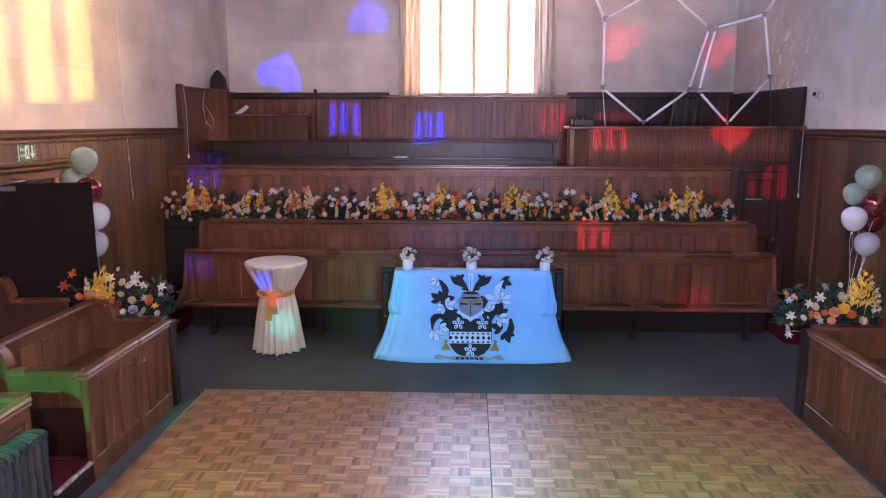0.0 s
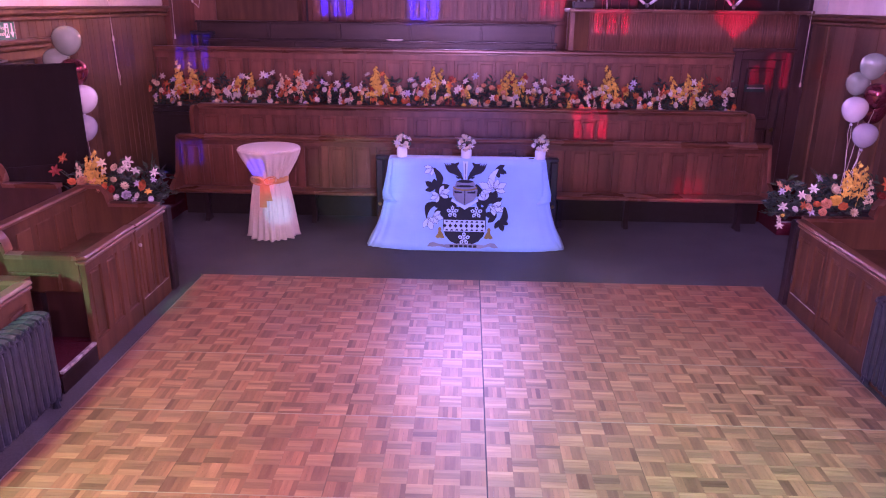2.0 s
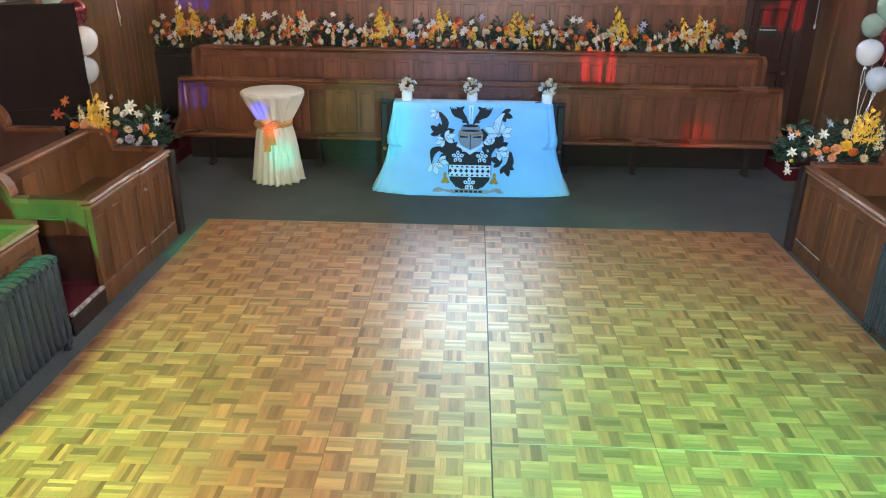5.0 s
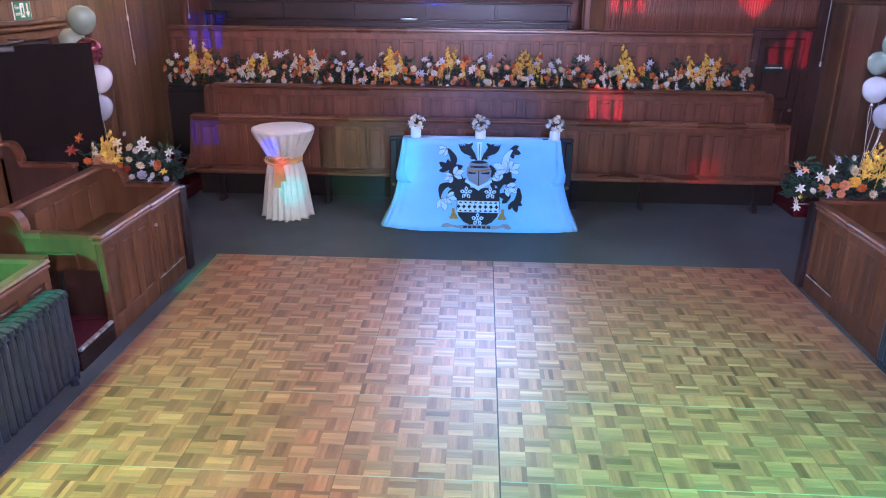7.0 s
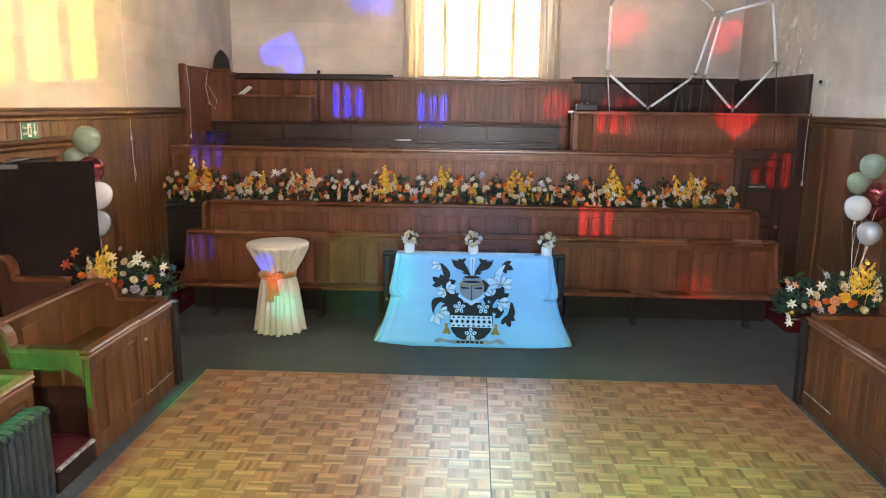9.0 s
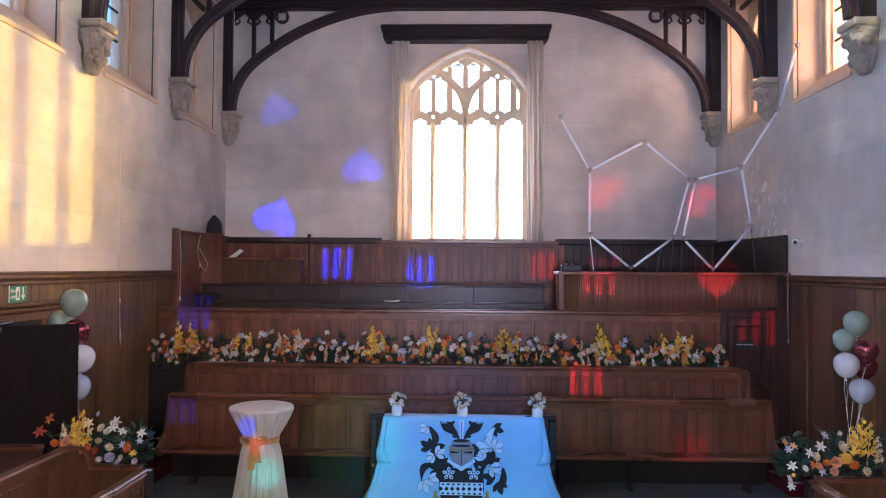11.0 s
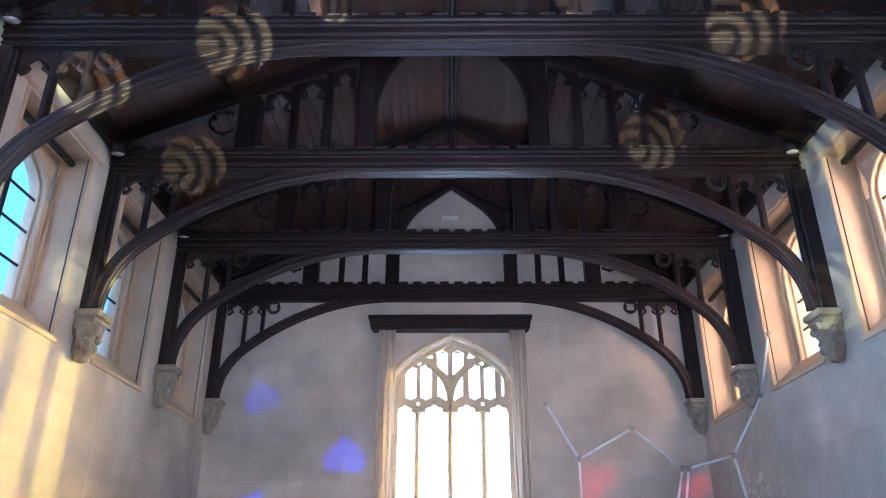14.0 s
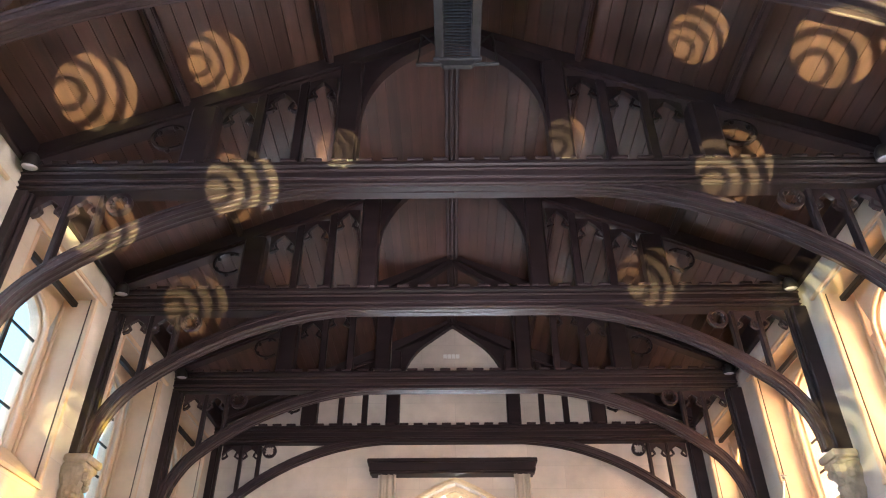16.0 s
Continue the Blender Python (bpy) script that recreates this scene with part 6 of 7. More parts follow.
for x in (TX0 + 0.2, TX1 - 0.2):
    for y in (TY0 + 0.05, TY1 - 0.05):
        part("leg", Build().tube([(x, y, 0), (x, y, TZ - 0.045)], 0.018), M_METAL, tb)


def front_y(z):
    v = min(max((TZ - z) / TZ, 0), 1)
    return TY0 - 0.015 - 0.10 * v - 0.22 * v ** 2.6


tc = thing("tablecloth", "long pale blue tablecloth with a printed coat of arms", "tablecloth")
cxm, cym = (TX0 + TX1) / 2, (TY0 + TY1) / 2
n, h = 120, 16
vs, fs = [], []


def rim_point(a):
    """Rounded rectangle round the tabletop, with its outward way."""
    hx_, hy_ = (TX1 - TX0) / 2, (TY1 - TY0) / 2
    e = 0.16
    c, s = math.cos(a), math.sin(a)
    return Vector((cxm + hx_ * math.copysign(abs(c) ** e, c), cym + hy_ * math.copysign(abs(s) ** e, s), TZ)), Vector((c, s, 0))


angs = []
for i in range(n):
    q = i / n * 4
    k, f = int(q), q - int(q)
    corner = [math.atan2(1, 2.6), math.pi - math.atan2(1, 2.6), math.pi + math.atan2(1, 2.6), 2 * math.pi - math.atan2(1, 2.6), 2 * math.pi + math.atan2(1, 2.6)]
    angs.append(corner[k] + (corner[k + 1] - corner[k]) * f)
for k in range(h + 1):
    v = k / h
    for i, a in enumerate(angs):
        p, _ = rim_point(a)
        front = max(0.0, -(p.y - cym) / ((TY1 - TY0) / 2))
        sx = (p.x - cxm) / ((TX1 - TX0) / 2)
        z = TZ * (1 - v) + 0.012 * v
        out_y = -(0.015 + 0.10 * v + 0.22 * v ** 2.6) * min(1.0, max(0.0, (cym - p.y) / 0.09))
        if p.y > cym:
            out_y = 0.30 * v * (p.y - cym) / 0.11
        edge = max(0.0, abs(sx) - 0.55) / 0.45
        out_x = sx * (0.015 + 0.09 * v + 0.17 * v ** 3.2) * (0.25 + 0.75 * edge)
        rip = 0.012 * v * math.sin(a * 17 + 1.2) * (0.35 + edge) + 0.016 * v * math.sin(sx * 7.3 + 3.1 * v) * (0.4 + 0.6 * edge)
        lift = -0.055 * v ** 3 * edge if p.y < cym else 0
        vs.append((p.x + out_x + rip * 0.4, p.y + out_y * (1 - 0.35 * edge ** 2) + rip * 0.5, max(z + 0.0 * lift, 0.01)))
for k in range(h):
    for i in range(n):
        j = (i + 1) % n
        fs.append((k * n + i, k * n + j, (k + 1) * n + j, (k + 1) * n + i))
fs.append(tuple(range(n)))
cl = part("cloth", Build().add(vs, fs), M_CLOTH, tc, smooth=True)
so = cl.modifiers.new("thickness", "SOLIDIFY")
so.thickness, so.offset = 0.004, -1
# corners of the cloth folded over at both ends
for sx in (-1, 1):
    b = Build()
    xe = cxm + sx * (TX1 - TX0) / 2
    rows = [(0.0, 0.012, 0.0), (0.12, 0.03, 0.02), (0.25, 0.055, 0.035), (0.38, 0.085, 0.04), (0.46, 0.08, 0.0), (0.50, 0.04, -0.05)]
    for d, o, inn in rows:
        b.v += [(xe + sx * o, front_y(TZ - d) - 0.016 - 0.03 * d, TZ - d), (xe - sx * (0.05 - inn), front_y(TZ - d) - 0.020, TZ - d), (xe + sx * o * 0.9, front_y(TZ - d) + 0.06, TZ - d)]
    for i in range(len(rows) - 1):
        k = 3 * i
        b.f += [(k, k + 1, k + 4, k + 3), (k, k + 3, k + 5, k + 2)]
    fl = part("corner_fold", b, M_CLOTH, tc, smooth=True)
    so = fl.modifiers.new("thickness", "SOLIDIFY")
    so.thickness = 0.004

# printed arms, a flat print on the cloth's front
U = 0.00250


def place(x, y, lift=0.012):
    z = 0.03 + (600 - y) * 0.00231
    return (0.0 + (x - 512) * U, front_y(z) - lift, z)


def print_shape(b, outline, lift=0.012):
    """A filled outline laid on the sloping cloth in fine level bands."""
    ys = [p[1] for p in outline]
    lo, hi = min(ys), max(ys)
    steps = max(2, int((hi - lo) / 1.6))
    for k in range(steps):
        ya, yb = lo + (hi - lo) * k / steps, lo + (hi - lo) * (k + 1) / steps
        yy = (ya + yb) / 2
        xs = []
        for i in range(len(outline)):
            (x1, y1), (x2, y2) = outline[i], outline[(i + 1) % len(outline)]
            if (y1 <= yy) != (y2 <= yy):
                xs.append(x1 + (x2 - x1) * (yy - y1) / (y2 - y1))
        xs.sort()
        for p, q in zip(xs[::2], xs[1::2]):
            b.add([place(p, ya, lift), place(q, ya, lift), place(q, yb, lift), place(p, yb, lift)], [(0, 1, 2, 3)])


def crescent(x0, y0, x1, y1, bow, w):
    """A curved tapering stroke."""
    left, right = [], []
    nx, ny = (y1 - y0), -(x1 - x0)
    ln = math.hypot(nx, ny)
    nx, ny = nx / ln, ny / ln
    for i in range(13):
        u = i / 12
        off = bow * math.sin(math.pi * u)
        half = w * math.sin(math.pi * (0.12 + 0.84 * u)) / 2
        x, y = x0 + (x1 - x0) * u + nx * off, y0 + (y1 - y0) * u + ny * off
        left.append((x + nx * half, y + ny * half))
        right.append((x - nx * half, y - ny * half))
    return left + right[::-1]


def lobed(x, y, size, turn, lobes=3):
    """A broad leaf of rounded, pointed lobes fanned forward from its stalk."""
    shapes = []
    for q in range(lobes):
        a = turn + (q - (lobes - 1) / 2) * 0.80
        ln = size * (1.0 - 0.16 * abs(q - (lobes - 1) / 2))
        w = ln * 0.25
        pts = []
        for u, v in ((0, 0.25), (0.3, 0.75), (0.6, 1.0), (0.82, 0.62), (1.0, 0.0), (0.82, -0.62), (0.6, -1.0), (0.3, -0.75), (0, -0.25)):
            pts.append((x + ln * u * math.cos(a) - w * v * math.sin(a), y + ln * u * math.sin(a) + w * v * math.cos(a)))
        shapes.append(pts)
    return shapes


def arms(x, y):
    """From the drawing's grid to the cloth's."""
    return (512 + (x - 535) * 0.91, 308 + (y - 185) * 0.927)


class Print:
    """Flat print, each shape a hair above the last."""

    def __init__(self, lift):
        self.b, self.lift = Build(), lift

    def fill(self, pts, at=None):
        self.lift += 0.00008
        print_shape(self.b, [arms(*p) for p in pts], at or self.lift)

    def line(self, pts, r=0.0026, closed=True):
        self.b.tube([place(*arms(*p), lift=0.0165) for p in pts], r, 4, closed=closed)


def oval(cx, cy, rx, ry, n=18):
    return [(cx + rx * math.cos(2 * math.pi * i / n), cy + ry * math.sin(2 * math.pi * i / n)) for i in range(n)]


ink, white, grey, gold, shield, charge = Print(0.010), Print(0.013), Print(0.012), Print(0.0155), Print(0.012), Print(0.0175)
flip = lambda pts: [(1070 - x, y) for x, y in pts]
# mantling: black strokes and leaves, with pale ones drawn in outline
for x0, y0, x1, y1, bow, w in ((372, 78, 384, 205, 26, 36), (408, 266, 338, 350, -34, 36), (382, 200, 452, 300, 10, 34)):
    ink.fill(crescent(x0, y0, x1, y1, bow, w))
for x0, y0, x1, y1, bow, w in ((742, 282, 690, 385, 26, 36), (672, 205, 640, 300, -8, 40), (590, 165, 640, 225, -6, 30)):
    ink.fill(crescent(x0, y0, x1, y1, bow, w))
for x, y, size, turn, n in ((382, 190, 66, 3.75, 3), (382, 196, 76, 5.95, 3), (420, 292, 76, 5.1, 5), (440, 300, 66, 2.9, 3), (440, 262, 40, 5.6, 3), (690, 80, 62, 0.35, 3), (676, 262, 72, 5.0, 5),
                            (700, 330, 66, 3.3, 3), (716, 350, 62, 1.25, 3), (596, 250, 56, 0.3, 3), (590, 185, 50, 1.3, 3), (478, 262, 40, 2.0, 3)):
    for p in lobed(x, y, size, turn, n):
        ink.fill(p)
for x, y, size, turn, n in ((366, 78, 52, 2.5, 3), (404, 218, 60, 5.9, 3), (400, 226, 50, 2.7, 3), (372, 336, 56, 0.2, 3), (346, 346, 66, 1.2, 3),
                            (676, 190, 78, 3.6, 3), (690, 188, 66, 5.75, 3), (640, 246, 52, 4.3, 3), (676, 276, 66, 0.5, 3)):
    for p in lobed(x, y, size, turn, n):
        white.fill(p)
        ink.line(p, 0.0018)
for pts in (crescent(700, 78, 690, 190, -24, 34), crescent(735, 285, 660, 275, 16, 26)):
    white.fill(pts)
    ink.line(pts, 0.0018)
# shield with its flowers and band
shield.fill([(425, 285), (645, 285), (646, 395), (634, 432), (606, 462), (570, 476), (500, 476), (464, 462), (436, 432), (424, 395)])
white.lift = 0.0150
white.fill([(428, 354), (642, 354), (642, 412), (428, 412)])
for i in range(8):
    charge.fill([(434 + 28 * i, 372), (444 + 28 * i, 383), (434 + 28 * i, 394), (424 + 28 * i, 383)])
    for z in (358, 400):
        charge.fill([(440 + 26 * i, z), (448 + 26 * i, z), (452 + 26 * i, z + 8), (436 + 26 * i, z + 8)])
for cx, cy in ((472, 312), (596, 312), (534, 446)):
    for k in range(5):
        a = -math.pi / 2 + 2 * math.pi * k / 5
        p = []
        for u, v in ((6, 0), (14, 8), (24, 9), (33, 0), (24, -9), (14, -8)):
            p.append((cx + u * math.cos(a) - v * math.sin(a), cy + u * math.sin(a) + v * math.cos(a)))
        white.fill(p)
        charge.fill(oval(cx + 21 * math.cos(a), cy + 21 * math.sin(a), 4, 4, 8))
    white.fill(oval(cx, cy, 6, 6, 8))
# helmet, collar and crest
white.lift = 0.0172
white.fill([(468, 240), (486, 254), (534, 278), (584, 252), (600, 240), (604, 254), (534, 300), (464, 254)])
grey.lift = 0.0180
grey.fill([(470, 190), (600, 190), (596, 226), (580, 250), (534, 276), (490, 252), (474, 226)])
charge.lift = 0.0195
charge.fill([(532, 196), (536, 196), (536, 272), (532, 272)])
for p in ([(478, 200), (520, 205), (520, 212), (482, 212)], [(590, 200), (548, 205), (548, 212), (588, 212)]):
    charge.fill(p)
gold.lift = 0.0190
gold.fill(oval(534, 182, 64, 17))
grey.lift = 0.0200
grey.fill(oval(534, 178, 58, 13))
grey.fill([(482, 172), (490, 148), (520, 138), (550, 138), (580, 148), (588, 172)])
charge.lift = 0.0215
charge.fill(oval(534, 174, 48, 6))
charge.fill(oval(534, 148, 42, 8))
for k in range(6):
    u = k / 5
    for p in (crescent(522 - 2 * k, 140 - 8 * k, 486 - 12 * k, 60 - 2 * k, 6 + 3 * k, 22), crescent(548 + 2 * k, 140 - 8 * k, 584 + 12 * k, 60 - 2 * k, -6 - 3 * k, 22)):
        ink.fill(p)
for s in (1, -1):
    for k in range(5):
        x, y = 512 - 7 * k, 128 - 18 * k
        p = crescent(x, y, x - 26, y - 6, 4, 12)
        ink.fill(p if s > 0 else flip(p))
    p = crescent(500, 48, 432, 66, 14, 26)
    ink.fill(p if s > 0 else flip(p))
white.lift = 0.0185
white.fill([(522, 40), (548, 40), (542, 136), (528, 136)])
charge.fill([(533, 50), (536, 50), (536, 136), (533, 136)])
# tassels and ribbon
tassels = (gold, Print(0.0158))
ribbon = Print(0.0125)
for p in ([(404, 392), (412, 392), (418, 402), (414, 410), (424, 424), (434, 444), (420, 448), (410, 444), (400, 448), (386, 442), (398, 424), (402, 410), (398, 402)],):
    tassels[1].fill(p)
    tassels[1].fill(flip(p))
ribbon.fill([(345, 488), (356, 472), (378, 466), (400, 474), (430, 478), (470, 474), (535, 470), (600, 474), (640, 478), (668, 466), (692, 468), (712, 490), (690, 492), (664, 484), (620, 494), (535, 490), (450, 494), (404, 486), (372, 490)])
for x in (462, 486, 510, 534, 558, 582):
    charge.fill([(x, 478), (x + 18, 478), (x + 18, 489), (x, 489)])
part("black_mantling", ink.b, M_INK, tc, "black heraldic leaves printed on the cloth")
part("white_mantling", white.b, M_PALE, tc)
part("shield", shield.b, M_INK, tc, "black printed shield with white flowers")
part("charge_pattern", charge.b, M_INK, tc, kind="stuff")
part("ribbon", ribbon.b, M_GREYINK, tc)
part("helmet", grey.b, M_GREYINK, tc, "grey printed helmet and ribbon")
part("helmet_wreath", gold.b, M_GOLDINK, tc)
part("tassel_print", tassels[1].b, M_GOLDINK, tc, "gold printed tassels", kind="stuff")

# tall round table in a tied satin cover
rt = thing("cocktail_table", "tall round table in a tied ivory satin cover", "table", pose(-2.37, 8.55, 0))
prof = [(0.285, 0.005), (0.276, 0.03), (0.255, 0.2), (0.230, 0.4), (0.205, 0.58), (0.182, 0.69), (0.176, 0.72), (0.19, 0.75), (0.25, 0.86), (0.31, 0.96), (0.355, 1.04), (0.374, 1.075), (0.372, 1.09), (0.355, 1.096)]


def pleat(a, k):
    d = (0.11, 0.105, 0.10, 0.10, 0.095, 0.085, 0.06, 0.07, 0.07, 0.05, 0.028, 0.010, 0.0, 0.0)[k]
    fold = math.sin(21 * a + 0.4 * math.sin(5 * a))
    return 1 + d * (0.9 * math.copysign(abs(fold) ** 0.7, fold) + 0.5 * math.sin(13 * a + 1.0) + 0.35 * math.sin(8 * a + k * 0.2))


part("cover", Build().lathe(prof, 160, shape=pleat), M_SATIN, rt, smooth=True)
part("top_pad", Build().lathe([(0.358, 1.094), (0.365, 1.099), (0.35, 1.104), (0.02, 1.105)], 48), M_SATIN, rt, smooth=True)
sash = Build().lathe([(0.200, 0.685), (0.213, 0.70), (0.213, 0.74), (0.200, 0.755)], 40, shape=lambda a, k: 1 + 0.03 * math.sin(13 * a + k))
sa = part("sash", sash, M_SASH, rt, "gold satin sash tied in a bow", smooth=True)
for s in (-1, 1):
    lp = []
    for i in range(13):
        a = 2 * math.pi * i / 12
        lp.append((-0.02 + s * (0.075 - 0.075 * math.cos(a)), -0.235 - 0.02 * math.sin(a / 2), 0.725 + 0.045 * math.sin(a) + 0.02 * (1 - math.cos(a))))
    b = Build().tube(lp, 0, flat=(0.012, 0.06))
    part("bow_loop", b, M_SASH, sa)
for s, ln in ((-1, 0.30), (0.5, 0.22)):
    b = Build().add([(-0.05 + s * 0.02, -0.225, 0.72), (0.02 + s * 0.02, -0.23, 0.72), (0.05 + s * 0.05, -0.262, 0.72 - ln), (-0.03 + s * 0.05, -0.27, 0.72 - ln),
                     (-0.05 + s * 0.02, -0.215, 0.72), (0.02 + s * 0.02, -0.22, 0.72), (0.05 + s * 0.05, -0.254, 0.72 - ln), (-0.03 + s * 0.05, -0.262, 0.72 - ln)],
                    [(0, 1, 2, 3), (4, 7, 6, 5), (0, 4, 5, 1), (1, 5, 6, 2), (2, 6, 7, 3), (3, 7, 4, 0)])
    part("sash_tail", b, M_SASH, sa)


# dark timber frame standing behind the draped table
cf = thing("communion_rail", "dark wooden rail on posts just behind the draped table", "rail")
part("rail", Build().box(-1.10, 1.13, 8.66, 8.74, 0.95, 1.0, 0.012), M_BEAM, cf)
for x in (-1.05, 1.08):
    part("post", Build().box(x - 0.045, x + 0.045, 8.66, 8.74, 0.0, 0.95, 0.012), M_BEAM, cf)
    part("knob", Build().ball((x, 8.64, 0.40), 0.022, 8, 6), M_BRASS, cf, smooth=True)
part("panel", Build().box(-1.0, 1.03, 8.69, 8.71, 0.10, 0.95), M_BEAM, cf)


# ---------- flowers ----------
def petal(b, m, length, width, bend, tip=0.3):
    """One curved petal, five vertices long."""
    vs, fs = [], []
    for i in range(4):
        u = i / 3
        w = width * (0.35 + 1.3 * u - 1.5 * u * u + tip * u * 0.2) if i < 3 else width * 0.12
        z = bend * u * u
        vs += [m @ Vector((length * u, -w / 2, z + 0.15 * w)), m @ Vector((length * u, 0, z - 0.05 * w)), m @ Vector((length * u, w / 2, z + 0.15 * w))]
    for i in range(3):
        a = 3 * i
        fs += [(a, a + 1, a + 4, a + 3), (a + 1, a + 2, a + 5, a + 4)]
    b.add(vs, fs)


def lily_mesh(mat, r=0.054):
    b = Build()
    for k in range(6):
        m = Matrix.Rotation(k * math.pi / 3 + (0.1 if k % 2 else 0), 4, "Z") @ Matrix.Rotation(-0.55 if k % 2 else -0.4, 4, "Y")
        petal(b, m, r, r * 0.72, -r * 0.30)
    for k in range(5):
        a = 2 * math.pi * k / 5
        b.tube([(0, 0, 0), (0.018 * math.cos(a), 0.018 * math.sin(a), 0.035)], 0.0022, 4)
    return b.mesh("lily", mat)


def rose_mesh(mat, r=0.034):
    b = Build()
    rng = random.Random(int(r * 1e4))
    for ring, (n, rr, lean, ln) in enumerate(((7, 0.55, 0.25, 1.0), (6, 0.38, 0.7, 0.95), (5, 0.22, 1.1, 0.85), (3, 0.08, 1.35, 0.7))):
        for k in range(n):
            a = 2 * math.pi * k / n + ring * 0.4
            m = Matrix.Rotation(a, 4, "Z") @ Matrix.Translation((r * rr * 0.4, 0, r * (0.1 * ring - 0.2))) @ Matrix.Rotation(-lean, 4, "Y")
            petal(b, m, r * ln, r * 1.25, r * 0.35, 2.0)
    b.ball((0, 0, 0), r * 0.28, 8, 5)
    return b.mesh("rose", mat)


def daisy_mesh(mat, r=0.042):
    b = Build()
    for ring, lean in enumerate((0.15, 0.55, 0.95)):
        for k in range(11):
            m = Matrix.Rotation(2 * math.pi * k / 11 + ring * 0.3, 4, "Z") @ Matrix.Rotation(-lean, 4, "Y")
            petal(b, m, r * (1 - 0.13 * ring), r * 0.42, r * 0.12, 1.0)
    return b.mesh("chrysanthemum", mat)


def spike_mesh(mat, h=0.30, seed=0):
    """An upright spray of small open blossoms."""
    b = Build()
    rng = random.Random(seed)
    bend = rng.uniform(-0.06, 0.06)
    for i in range(14):
        u = i / 13
        z = h * u
        for k in range(2 if u < 0.7 else 1):
            a = rng.uniform(0, 6.28)
            r = 0.046 * (1 - 0.7 * u) * rng.uniform(0.6, 1.3)
            c = Vector((r * math.cos(a) + bend * u * u, r * math.sin(a), z))
            for q in range(4):
                m = Matrix.Translation(c) @ Matrix.Rotation(a, 4, "Z") @ Matrix.Rotation(1.1, 4, "Y") @ Matrix.Rotation(q * math.pi / 2, 4, "Z") @ Matrix.Rotation(-0.4, 4, "Y")
                petal(b, m, 0.042 * (1.05 - 0.5 * u), 0.034, 0.0)
    b.tube([(0, 0, -0.1), (bend * 0.25, 0, h / 2), (bend, 0, h)], 0.004, 5)
    return b.mesh("blossom_spray", mat)


FLOWER = {}


def flower(kind, colour):
    key = (kind, colour)
    if key not in FLOWER:
        make = {"lily": lily_mesh, "rose": rose_mesh, "chrysanthemum": daisy_mesh, "blossom_spray": spike_mesh}[kind]
        FLOWER[key] = make(PETAL[colour])
    return FLOWER[key]


def foliage(rng, w, d, h, n, size=0.055):
    """Many small folded leaves filling a low mound."""
    b = Build()
    for _ in range(n):
        x = rng.uniform(-w / 2, w / 2)
        top = h * (0.55 + 0.45 * math.sin(x * 9 + 1.3) ** 2)
        p = Vector((x, rng.uniform(-d / 2, d / 2), rng.uniform(0.0, top)))
        m = Matrix.Translation(p) @ Euler((rng.uniform(-1.2, 1.2), rng.uniform(-1.0, 0.4), rng.uniform(0, 6.28))).to_matrix().to_4x4()
        s = size * rng.uniform(0.6, 1.5)
        b.add([m @ Vector(q) for q in ((0, 0, 0), (s * 0.5, -s * 0.28, s * 0.10), (s * 1.25, 0, 0), (s * 0.5, s * 0.28, s * 0.10), (s * 0.55, 0, -0.02 * s))],
              [(0, 1, 4), (1, 2, 4), (2, 3, 4), (3, 0, 4)])
    return b


def put_flower(parent, rng, kind, colour, x, y, z, scale=1.0, upright=False):
    tilt = rng.uniform(35, 80) if not upright else rng.uniform(-14, 14)
    m = pose(x, y, z, tilt, rng.uniform(-12, 12), rng.uniform(-50, 50) if not upright else rng.uniform(0, 360))
    part(kind, flower(kind, colour), None, parent, at=m @ Matrix.Scale(scale * rng.uniform(0.85, 1.15), 4))


